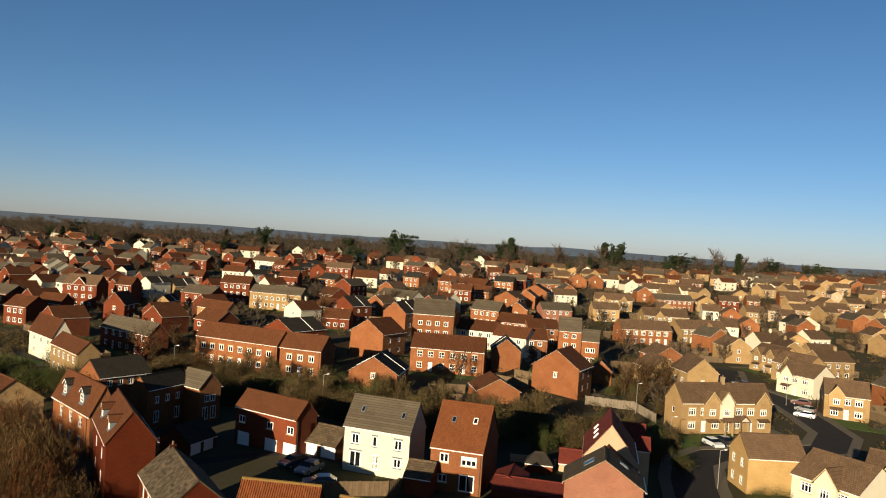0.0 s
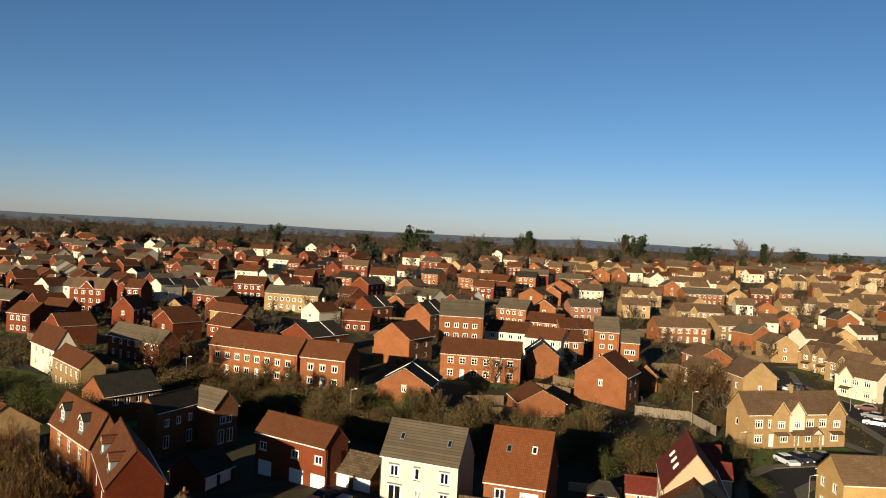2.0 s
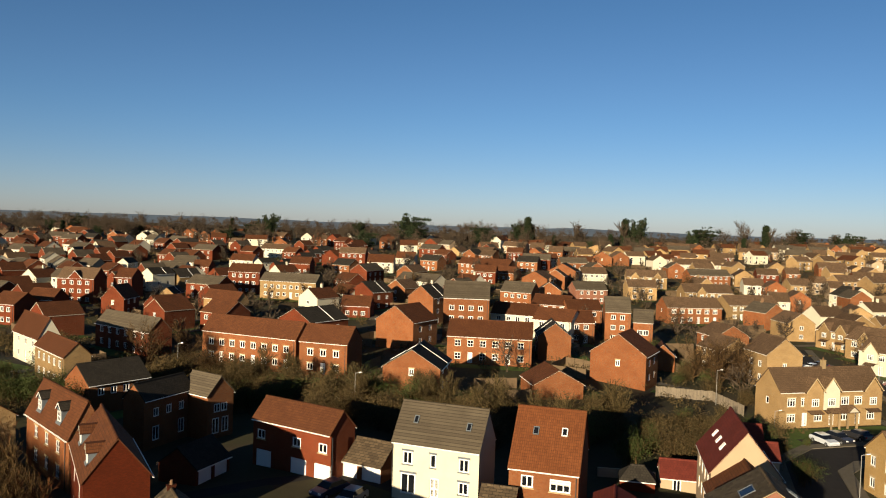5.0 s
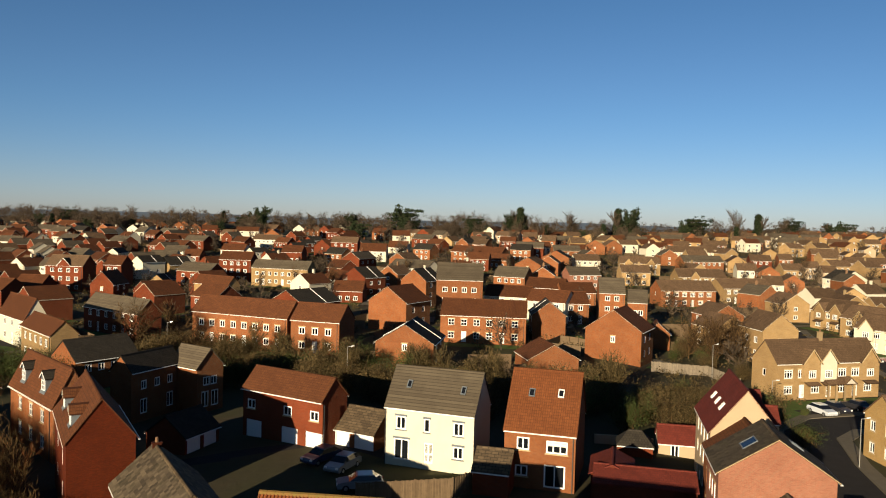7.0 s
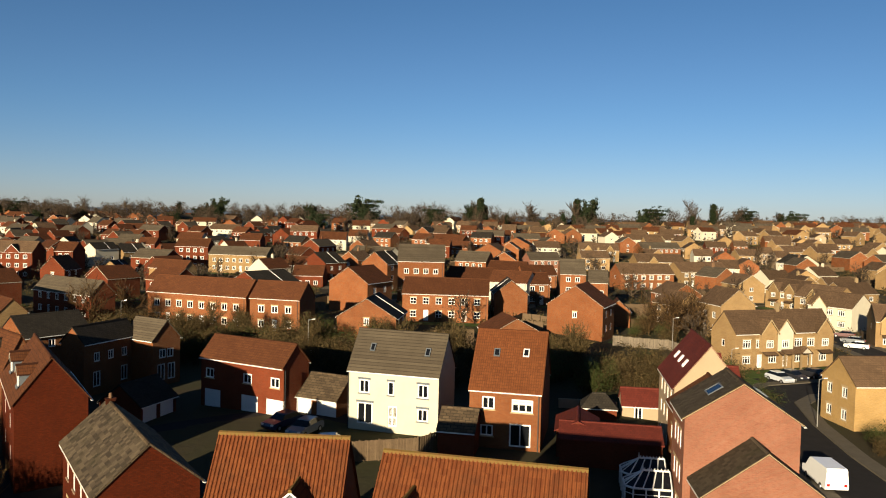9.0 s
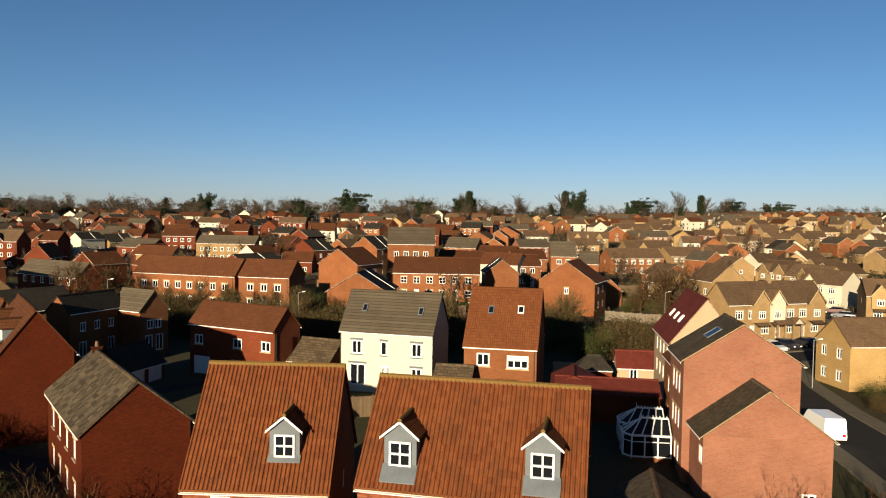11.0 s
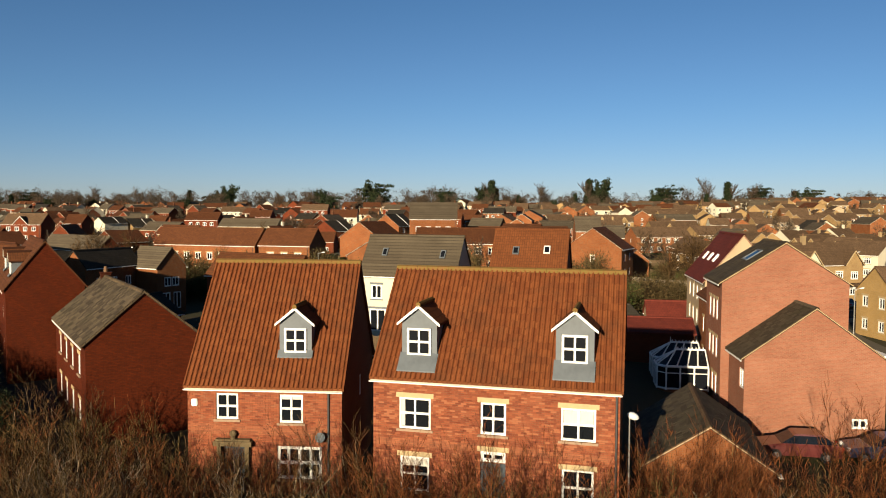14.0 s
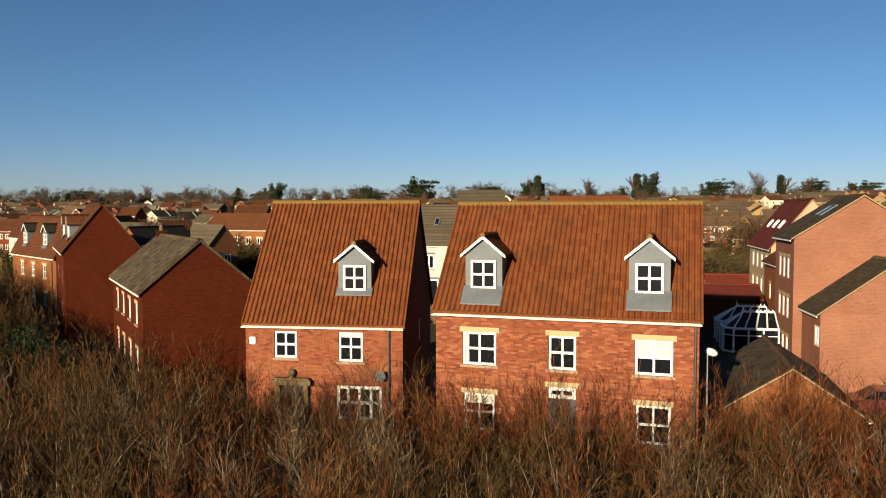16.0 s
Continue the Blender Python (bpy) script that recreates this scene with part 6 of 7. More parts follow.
def thicket_band():
    r = random.Random(12)
    line = [(-66, 98), (-54, 87), (-44, 77), (-35, 67), (-28, 61.5), (-20.5, 58), (-17, 55.5), (-8, 54.5), (-2, 53.5), (2, 57), (7, 58), (13, 63), (24, 66)]
    done = 0
    for row in range(7):
        for (a, b), (c, d) in zip(line, line[1:]):
            n = max(1, round(math.hypot(c - a, d - b) / (1.9 if a < -18 else 2.4)))
            for k in range(n):
                u = (k + r.random()) / n
                x, y = a + (c - a) * u + r.uniform(-0.6, 0.6), b + (d - b) * u - row * 2.3 + r.uniform(-0.7, 0.7)
                if done >= 320 or not outside_walls(x, y, 0.7) or (row == 0 and 9 < x < 23) or (row < 2 and -39 < x < -27):
                    continue
                mdl = THICKET[2 if x < -42 and r.random() < 0.7 else 0 if row > 2 and r.random() < 0.2 else r.choice((0, 1, 1, 4, 2, 3, 4, 4) if x < -18 else (0, 1, 1, 3, 3, 2, 4))]
                s = r.uniform(0.75, 1.15) * (1.9 if x < -46 else 1.3 if x < -36 else 1.1 if x < -20 else 1.0) * (1.02, 1.15, 1.12, 1.05, 1, 1, 1)[row] * (0.95 if 0.5 < x < 9 and row < 3 else 1.3 if x > 9 else 1.0)
                if done < 5:
                    settle_model(THICKET[done], x, y, s)
                else:
                    stand(mdl, x, y, s, r.uniform(0, 360))
                done += 1


thicket_band()
for x, y, s in ((-38.0, 68.6, 0.75), (-36.2, 67.0, 0.85), (-34.6, 65.6, 0.8), (-33.0, 64.6, 0.9), (-31.6, 63.4, 0.75), (-30.2, 62.6, 0.7), (-28.8, 61.4, 0.6), (-37.2, 70.4, 0.7), (-35.0, 68.4, 0.65), (-32.6, 66.6, 0.6)):
    stand(BUSH[3], x, y, s, x * 50)


def saplings():
    """Pale-barked bare saplings that stand in the thicket."""
    r = random.Random(28)
    made = []
    for k in range(3):
        segs = branching(random.Random(90 + k), 3.4, 0.5, 2, 2, lean=0.3, first=0.2, rad=0.03, cuts=(4, 4, 3))
        root = thing("sapling", pose(0, 0, 0), "slender pale-barked bare sapling in the thicket", "sapling", "thicket saplings")
        part("trunk", raw_mesh("trunk", rods([q for q in segs if q[4] == 0], 5, 0.008), BARK_PALE), None, root)
        part("crown", raw_mesh("crown", rods([q for q in segs if q[4] > 0], 3, 0.005), BARK_PALE), None, root)["kind"] = "stuff"
        made.append(root)
    for k in range(46):
        x = r.uniform(-30, 14)
        y = 53.0 - r.uniform(0.5, 9.0) + (0.0 if x > -18 else (-18 - x) * 0.55)
        if not outside_walls(x, y, 0.8):
            continue
        if k < 3:
            settle_model(made[k], x, y, r.uniform(0.7, 1.05))
        else:
            stand(made[k % 3], x, y, r.uniform(0.6, 1.1), r.uniform(0, 360))


saplings()


def west_bushes():
    """Dark evergreen bushes on the rough ground beside the white house."""
    r = random.Random(83)
    for k in range(40):
        x, y = r.uniform(-104, -66), r.uniform(108, 150)
        if clear_of(x, y, 1.0):
            stand(BUSH[2 if r.random() < 0.7 else 0], x, y, r.uniform(0.7, 1.3), r.uniform(0, 360))


west_bushes()


def garden_shrubs():
    """Low shrubs, hedges and rough plants in the gardens between the houses."""
    r = random.Random(31)
    v, f = [], []
    for n in range(5900):
        y = 125 + 380 * r.random() ** 0.8
        x = r.uniform(-0.76, 0.64) * y
        if n >= 5200:                       # rough ground beside the old houses
            x, y = r.uniform(-125, -73), r.uniform(98, 182)
        if not clear_of(x, y, 0.4) or on_road(x, y):
            continue
        h = r.uniform(0.5, 2.2)
        z = land(x, y)
        pts = [Vector((x + r.gauss(0, 0.8), y + r.gauss(0, 0.8), z + h * r.random())) for _ in range(5)]
        v2, f2 = leaves(r, pts, 10 if y < 260 else 5, 0.17 if y < 260 else 0.3, 0.3)
        k = len(v)
        v += v2
        f += [tuple(q + k for q in g) for g in f2]
    tagged(new("garden_shrubs", raw_mesh("garden_shrubs", (v, f), LEAF_MIX)), "low brown-green shrubs in the gardens", "shrubs", kind="stuff")


garden_shrubs()


def plots():
    """Front lawns, paved drives and board fences round the plots of the estate."""
    r = random.Random(44)
    lawn, drive, boards = Many(), Many(), Many()

    def patch(many, m, x0, x1, y0, y1, lift):
        pts = []
        for x, y in ((x0, y0), (x1, y0), (x1, y1), (x0, y1)):
            p = m @ Vector((x, y, 0))
            pts.append((p.x, p.y, land(p.x, p.y) + lift))
        many.quad(pts, 0, [(0, 0), (x1 - x0, 0), (x1 - x0, y1 - y0), (0, y1 - y0)])

    def panels(m, a, b):
        n = max(1, round(math.hypot(b[0] - a[0], b[1] - a[1]) / 1.83))
        for k in range(n):
            p = m @ Vector((a[0] + (b[0] - a[0]) * (k + 0.02) / n, a[1] + (b[1] - a[1]) * (k + 0.02) / n, 0))
            q = m @ Vector((a[0] + (b[0] - a[0]) * (k + 0.98) / n, a[1] + (b[1] - a[1]) * (k + 0.98) / n, 0))
            if not clear_of((p.x + q.x) / 2, (p.y + q.y) / 2, -1.5) or on_road(p.x, p.y):
                continue
            t = Vector((p.y - q.y, q.x - p.x, 0)).normalized() * 0.03
            z0, z1 = land(p.x, p.y), land(q.x, q.y)
            h = 1.75 + r.uniform(-0.05, 0.1)
            c = [Vector((v.x, v.y, 0)) + s * t for v in (p, q) for s in (-1, 1)]
            lo = [Vector((v.x, v.y, (z0, z0, z1, z1)[i] - 0.1)) for i, v in enumerate(c)]
            hi = [Vector((v.x, v.y, (z0, z0, z1, z1)[i] + h)) for i, v in enumerate(c)]
            for i, j in ((0, 2), (2, 3), (3, 1), (1, 0)):
                boards.quad([lo[i], lo[j], hi[j], hi[i]], 0, [(0, 0), (1.8, 0), (1.8, h), (0, h)])
            boards.quad([hi[0], hi[2], hi[3], hi[1]], 0, [(0, 0), (1.8, 0), (1.8, 0.1), (0, 0.1)])

    for m, w, d, y in GARDENS:
        if y < 118:
            continue
        side = r.choice((-1, 1))
        patch(lawn, m, -w / 2 + 0.4, w / 2 - 0.4, -4.6, -0.8, 0.04)
        x = side * (w / 2 + 1.5)
        patch(drive, m, x - 1.3, x + 1.3, -5.5, 4.0, 0.06)
        if r.random() < 0.75:
            panels(m, (-w / 2 - 0.5, d + 0.5), (-w / 2 - 0.5, d + 8))
            panels(m, (w / 2 + 0.5, d + 0.5), (w / 2 + 0.5, d + 8))
            panels(m, (-w / 2 - 0.5, d + 8), (w / 2 + 0.5, d + 8))
    for name, many, mat, words in (("front_lawns", lawn, GRASS, "small green front lawns of the estate"), ("driveways", drive, PAVING, "pale paved driveways beside the houses"), ("garden_fences", boards, FENCEWOOD, "weathered board fences round the gardens")):
        tagged(new(name, many.make(name, [mat])), words, name.split("_")[-1], kind="stuff")


plots()


def garden_trees():
    """Small bare trees scattered through the gardens, more than one could count."""
    r = random.Random(77)
    v, f = [], []
    n = 0
    while n < 230:
        y = 150 + 360 * r.random() ** 0.85
        x = r.uniform(-0.74, 0.62) * y
        if not clear_of(x, y, 1.0) or on_road(x, y):
            continue
        n += 1
        base = Vector((x, y, land(x, y)))
        segs = [(a + base, b + base, r0, r1, k) for a, b, r0, r1, k in branching(r, r.uniform(4, 8), 0.55, 3, 2, first=0.3, cuts=(3, 2, 2))]
        v2, f2 = ribbons(r, segs, 0.045)
        tips = [s[1] for s in segs if s[4] == 2]
        v3, f3 = leaves(r, tips, 1, 0.22, 0.3)
        for vv, ff in ((v2, f2), (v3, f3)):
            k = len(v)
            v += vv
            f += [tuple(q + k for q in g) for g in ff]
    tagged(new("garden_trees", raw_mesh("garden_trees", (v, f), BARK_FAR)), "small bare winter trees in the gardens", "trees", kind="stuff")


garden_trees()


# ---------------- garages, conservatory, fences ----------------
g4 = House("low brick garage block with red tile roof", 6.6, 86.0, -8, 8.4, 5.0, 2.3, 0.8, BRICK_R, TILE_MAROON, name="garage", category="garage", group="garages")
g4.build(fascia=None)
g7 = House("low brick garage wing with red tile roof", 4.2, 88.4, -8, 3.6, 5.2, 2.3, 0.85, BRICK_R, TILE_MAROON, turn=True, name="garage", category="garage", group="garages")
g7.build(fascia=None)
g5 = House("cream garage with red tile roof", 13.8, 104.2, -6, 5.2, 3.8, 2.2, 1.4, RENDER_C, TILE_MAROON, name="garage", category="garage", group="garages", z=-0.9)
g5.put("front", "window", -0.9, 0.2, 0.9, 1.9, "pair")
g5.build()
g8 = House("small brick shed with dark hipped slate roof", 8.4, 102.2, -6, 3.6, 2.6, 1.7, 1.1, BRICK_R, TILE_SLATE, name="garage", category="shed", group="garages", hip=1.2, z=-0.2)
g8.build()
g6 = House("brown-roofed brick shed beside the white house", -6.3, 88.0, -10, 3.2, 4.0, 2.2, 1.4, BRICK_R, TILE_MOTTLED, turn=False, name="garage", category="garage", group="garages")
g6.build()
for x, y in ((20.7, 102.4), (21.4, 110.2)):
    wing = House("cream rear wing with red tile roof", x, y, -6, 4.2, 3.4, 5.5, 1.3, RENDER_C, TILE_MAROON, name="rear_wing", category="house wing", group="rear wings", z=-1.0)
    wing.put("right", "window", 0.0, 3.2, 0.8, 1.1, "single")
    wing.build()


def conservatory(x, y, z, yaw, w, d):
    """Ridge along x with its square end on a wall, the other end a three-sided hip; origin at the middle of the wall end."""
    root = thing("conservatory", pose(x, y, z, 0, 0, yaw), "white framed glass conservatory with crested ridge on the house", "conservatory", "conservatories")
    h, r, cut = 2.1, 0.95, 0.55
    base = [(0, -d / 2), (-w + cut, -d / 2), (-w, -d / 2 + cut), (-w, d / 2 - cut), (-w + cut, d / 2), (0, d / 2)]
    ridge0, ridge1 = Vector((-w + d / 2, 0, h + r)), Vector((0, 0, h + r))
    for p, q in zip(base, base[1:]):
        n = max(1, round(math.hypot(q[0] - p[0], q[1] - p[1]) / 0.8))
        bm = bmesh.new()
        quad(bm, [(*p, 0), (*q, 0), (*q, 0.55), (*p, 0.55)], [(0, 0), (2, 0), (2, 0.55), (0, 0.55)])
        part("dwarf_wall", bm, BRICK_O, root)
        for k in range(n + (1 if q == base[-1] else 0)):
            a, b = p[0] + (q[0] - p[0]) * k / n, p[1] + (q[1] - p[1]) * k / n
            bm = bmesh.new()
            box(bm, a - 0.05, a + 0.05, b - 0.05, b + 0.05, 0.5, h)
            part("post", bm, UPVC, root)
        for k in range(n):
            u, v = [(p[0] + (q[0] - p[0]) * t, p[1] + (q[1] - p[1]) * t) for t in (k / n, (k + 1) / n)]
            bm = bmesh.new()
            quad(bm, [(*u, 0.6), (*v, 0.6), (*v, h), (*u, h)])
            part("pane", bm, GLASS, root)
        for zz, rr in ((0.58, 0.06), (1.65, 0.035), (h, 0.085)):
            bm = bmesh.new()
            prism(bm, (*p, zz), (*q, zz), rr, rr, 4)
            part("rail", bm, UPVC, root)
    bars = []
    for sy in (-1, 1):
        n = 4
        for k in range(n + 1):
            t = k / n
            bars.append((Vector((-(w - cut) * t, sy * d / 2, h + 0.04)), ridge1.lerp(ridge0, t)))
    bars += [(Vector((*b, h + 0.04)), ridge0) for b in base[2:4]]
    bars += [(Vector((-w, -0.18, h + 0.04)), ridge0), (Vector((-w, 0.18, h + 0.04)), ridge0)]
    for a, b in bars:
        bm = bmesh.new()
        prism(bm, a, b, 0.05, 0.05, 4)
        part("rafter", bm, UPVC, root)
    for sy in (-1, 1):
        bm = bmesh.new()
        quad(bm, [(0, sy * d / 2, h), (-w + cut, sy * d / 2, h), ridge0, ridge1][::-sy])
        part("roof_pane", bm, GLASS, root)
    for p, q in zip(base[1:4], base[2:5]):
        bm = bmesh.new()
        quad(bm, [(*q, h), (*p, h), ridge0])
        part("roof_pane", bm, GLASS, root)
    bm = bmesh.new()
    prism(bm, ridge0, ridge1, 0.08, 0.08, 6)
    beam = part("ridge_beam", bm, UPVC, root)
    bm = bmesh.new()
    n = 8
    for k in range(n):
        c = ridge0.lerp(ridge1, (k + 0.5) / n)
        prism(bm, c + Vector((0, 0, 0.06)), c + Vector((0, 0, 0.2)), 0.05, 0.015, 4)
    prism(bm, ridge0 + Vector((0, 0, 0.05)), ridge0 + Vector((0, 0, 0.42)), 0.05, 0.012, 6)
    part("cresting", bm, UPVC, beam, "white ridge cresting with a finial")


conservatory(10.1, 82.2, -0.6, -6, 3.3, 2.7)
conservatory(9.75, 79.2, -0.6, -6, 3.3, 2.7)


def fence(x0, y0, x1, y1, label, h=1.8, mat=None):
    L = math.hypot(x1 - x0, y1 - y0)
    yaw = math.degrees(math.atan2(y1 - y0, x1 - x0))
    root = thing("fence", pose(x0, y0, land(x0, y0), 0, 0, yaw), label, "fence", "garden fences")
    n = max(1, round(L / 1.83))
    for k in range(n + 1):
        x = L * k / n
        gx, gy = x0 + (x1 - x0) * k / n, y0 + (y1 - y0) * k / n
        z = land(gx, gy) - land(x0, y0)
        bm = bmesh.new()
        box(bm, x - 0.05, x + 0.05, -0.05, 0.05, z - 0.3, z + h + 0.08)
        part("post", bm, mat or FENCEWOOD, root)
        if k < n:
            m = max(6, int(L / n / 0.15))
            for j in range(m):
                a = x + 0.05 + (L / n - 0.1) * j / m
                bm = bmesh.new()
                box(bm, a + 0.005, a + (L / n - 0.1) / m - 0.005, -0.012 + 0.02 * (j % 2), 0.012 + 0.02 * (j % 2), z + 0.05, z + h - 0.02 * ((j * 7) % 3))
                part("board", bm, mat or FENCEWOOD, root)


fence(19.5, 155.0, 29.5, 157.0, "weathered grey wooden garden fence", mat=GREYWOOD)
fence(29.5, 157.0, 32.0, 147.0, "weathered grey wooden fence beside the hedge", mat=GREYWOOD)
fence(-17.5, 84.5, -9.5, 87.0, "curved brown wooden garden fence")
fence(-9.5, 87.0, -7.5, 89.5, "brown wooden fence by the white house")


POST = plain("grey_post_paint", (0.17, 0.165, 0.15), 0.5, vary=0.1)


def lamp_post(x, y, h, arm=0.6, z=None):
    root = thing("street_lamp", pose(x, y, land(x, y) if z is None else z), "slim grey steel street lamp with white head", "street lamp", "street lamps")
    bm = bmesh.new()
    prism(bm, (0, 0, -0.2), (0, 0, h), 0.06, 0.035, 8)
    part("pole", bm, POST, root)
    bm = bmesh.new()
    prism(bm, (0, 0, h - 0.05), (arm, 0, h + 0.1), 0.03, 0.03, 6)
    part("arm", bm, STEEL, root)
    bm = bmesh.new()
    v = [(arm - 0.1, -0.09, h + 0.05), (arm + 0.32, -0.07, h + 0.1), (arm + 0.32, 0.07, h + 0.1), (arm - 0.1, 0.09, h + 0.05)]
    lo = [bm.verts.new(p) for p in v]
    hi = [bm.verts.new((p[0], p[1] * 0.7, p[2] + 0.1)) for p in v]
    bm.faces.new(lo[::-1])
    bm.faces.new(hi)
    for k in range(4):
        bm.faces.new((lo[k], lo[(k + 1) % 4], hi[(k + 1) % 4], hi[k]))
    if arm < 0.1:
        bm.free()
        bm = bmesh.new()
        bmesh.ops.create_icosphere(bm, subdivisions=2, radius=0.2, matrix=pose(0.14, 0, h + 0.12, 0, 20) @ Matrix.Diagonal((1.25, 1, 0.75, 1)))
    part("lamp_head", bm, LAMPGLASS, root)


lamp_post(0.15, 56.0, 4.4, 0.05, z=-0.6)
lamp_post(-40.5, 80.0, 4.6, 0.3, z=-0.5)
lamp_post(-27.5, 127.0, 6.0)
lamp_post(29.4, 154.0, 6.0)
lamp_post(-63.0, 147.0, 6.5)
lamp_post(33.4, 108.0, 5.5)
lamp_post(31.2, 129.8, 5.0)
lamp_post(66.5, 178.0, 6.0)


# ---------------- cars ----------------
def car_paint(name, col):
    m, n, l, b = material(name, 0.3)
    b.inputs["Base Color"].default_value = (*col, 1)
    b.inputs["Coat Weight"].default_value = 0.6
    b.inputs["Specular IOR Level"].default_value = 0.5
    return m


PAINT = {k: car_paint(k + "_car_paint", c) for k, c in (("silver", (0.38, 0.4, 0.42)), ("blue", (0.012, 0.02, 0.05)), ("black", (0.015, 0.015, 0.018)), ("red", (0.06, 0.009, 0.008)), ("white", (0.75, 0.75, 0.74)), ("grey", (0.14, 0.15, 0.16)))}


def profile_solid(bm, prof, half, inset):
    """A body drawn as a side outline (y, z, pull-in) and closed across its width."""
    left = [bm.verts.new((-half + inset * p[2], p[0], p[1])) for p in prof]
    right = [bm.verts.new((half - inset * p[2], p[0], p[1])) for p in prof]
    n = len(prof)
    for k in range(n):
        j = (k + 1) % n
        bm.faces.new((left[k], left[j], right[j], right[k]))
    bm.faces.new(left[::-1])
    bm.faces.new(right)


def car(x, y, yaw, colour, van=False):
    root = thing("van" if van else "car", pose(x, y, land(x, y) + 0.06, 0, 0, yaw), ("white panel van parked on the road" if van else colour + " hatchback car parked beside the houses"), "van" if van else "car", "parked cars")
    L, H, hw = (4.9, 2.1, 0.95) if van else (4.1, 1.45, 0.86)
    bm = bmesh.new()
    if van:
        prof = [(-2.4, 0.35, 0), (2.4, 0.35, 0), (2.4, 1.05, 0.2), (1.75, 1.2, 0.3), (1.2, 1.95, 1), (0.9, 2.08, 1), (-2.3, 2.1, 1), (-2.42, 1.9, 0.8), (-2.45, 0.6, 0)]
    else:
        prof = [(-2.0, 0.3, 0.1), (2.0, 0.3, 0.1), (2.08, 0.55, 0.2), (1.95, 0.78, 0.4), (1.1, 0.92, 0.4), (0.9, 0.95, 0.4), (-1.75, 0.98, 0.4), (-2.02, 0.85, 0.3), (-2.08, 0.5, 0.2)]
    profile_solid(bm, prof, hw, 0.12)
    body = part("body", bm, PAINT["white" if van else colour], root)
    bm = bmesh.new()
    if van:
        quad(bm, [(-0.72, 1.77, 1.24), (0.72, 1.77, 1.24), (0.66, 1.28, 1.9), (-0.66, 1.28, 1.9)])
        part("windscreen", bm, GLASS, root)
    else:
        profile_solid(bm, [(1.0, 0.93, 0), (0.3, 1.36, 1.1), (-1.15, 1.38, 1.1), (-1.85, 0.96, 0)], hw - 0.06, 0.14)
        part("glasshouse", bm, GLASS, root)
        bm = bmesh.new()
        profile_solid(bm, [(0.35, 1.35, 0), (0.2, 1.43, 0.4), (-1.1, 1.45, 0.4), (-1.3, 1.36, 0)], hw - 0.2, 0.06)
        part("roof_panel", bm, PAINT[colour], root)
    for sx in (-1, 1):
        for wy in ((-1.45, 1.5) if van else (-1.25, 1.28)):
            bm = bmesh.new()
            prism(bm, (sx * (hw - 0.2), wy, 0.31), (sx * (hw + 0.01), wy, 0.31), 0.31, 0.31, 14)
            t = part("wheel", bm, TYRE, root)
            bm = bmesh.new()
            prism(bm, (sx * (hw - 0.05), wy, 0.31), (sx * (hw + 0.025), wy, 0.31), 0.2, 0.17, 10)
            part("rim", bm, RIM, t)
        bm = bmesh.new()
        box(bm, sx * hw * 0.72 - 0.14, sx * hw * 0.72 + 0.14, prof[2][0] - 0.1, prof[2][0] + 0.015, 0.6, 0.76)
        part("headlight", bm, LAMPGLASS, body)
        bm = bmesh.new()
        box(bm, sx * hw * 0.74 - 0.12, sx * hw * 0.74 + 0.12, prof[-1][0] - 0.03, prof[-1][0] + 0.1, 0.62, 0.84)
        part("tail_light", bm, REDLENS, body)


for x, y, yaw, c in ((-23.0, 94.6, 150, "blue"), (-20.4, 92.6, 160, "grey"), (-17.8, 87.8, 105, "grey"), (39.0, 132.6, 200, "silver"), (41.6, 134.2, 205, "black"), (45.2, 136.6, 25, "black"), (30.5, 80.0, 2, "black"), (66.0, 165.5, 60, "white"), (70.5, 180.0, 60, "red"), (68.5, 172.0, 50, "grey"), (27.5, 130.5, 60, "silver"), (-35.0, 137.0, 70, "silver"), (-30.0, 134.5, 70, "white"), (60.0, 196.0, 40, "silver"), (63.0, 199.0, 40, "black"), (56.5, 203.0, 60, "blue"), (-98, 172, 60, "white"), (-95, 165, 60, "blue")):
    car(x, y, yaw, c)
car(25.4, 88.6, -2, "white", van=True)
car(11.4, 67.6, 82, "red")
car(16.4, 68.4, 84, "blue")

# small fittings on the front houses
for ho, side, u, z in ((A, "front", 2.45, 2.6),):
    m = ho.root.matrix_basis @ ho.face(side)
    dish = new("satellite_dish")
    dish.matrix_basis = m @ pose(u, -0.02, z)
    tagged(dish, "small grey satellite dish fixed to the brick wall", "satellite dish")
    bm = bmesh.new()
    rim = []
    for k in range(14):
        a = k * math.tau / 14
        rim.append(bm.verts.new((0.21 * math.cos(a), -0.3 + 0.05 * math.sin(a), 0.21 * math.sin(a))))
    c = bm.verts.new((0, -0.2, 0))
    for k in range(14):
        bm.faces.new((rim[k], rim[(k + 1) % 14], c))
    part("dish", bm, LEAD, dish)
    bm = bmesh.new()
    prism(bm, (0, 0.03, -0.1), (0, -0.22, 0), 0.02, 0.02, 6)
    part("bracket", bm, DARKPLASTIC, dish)


def hang(ho, name, u, z, w, h, label, parent=None):
    """A blind or curtain just behind the window frame, before the dark room."""
    bm = bmesh.new()
    n = max(2, int(w / 0.06))
    for k in range(n):
        x0, x1 = -w / 2 + w * k / n, -w / 2 + w * (k + 1) / n
        quad(bm, [(x0, 0.004 * (k % 2), 0), (x1, 0.004 * ((k + 1) % 2), 0), (x1, 0.004 * ((k + 1) % 2), h), (x0, 0.004 * (k % 2), h)])
    bmesh.ops.remove_doubles(bm, verts=bm.verts, dist=1e-4)
    part(name, bm, CURTAIN, parent or ho.root, label, pose(u, 0.08, z))


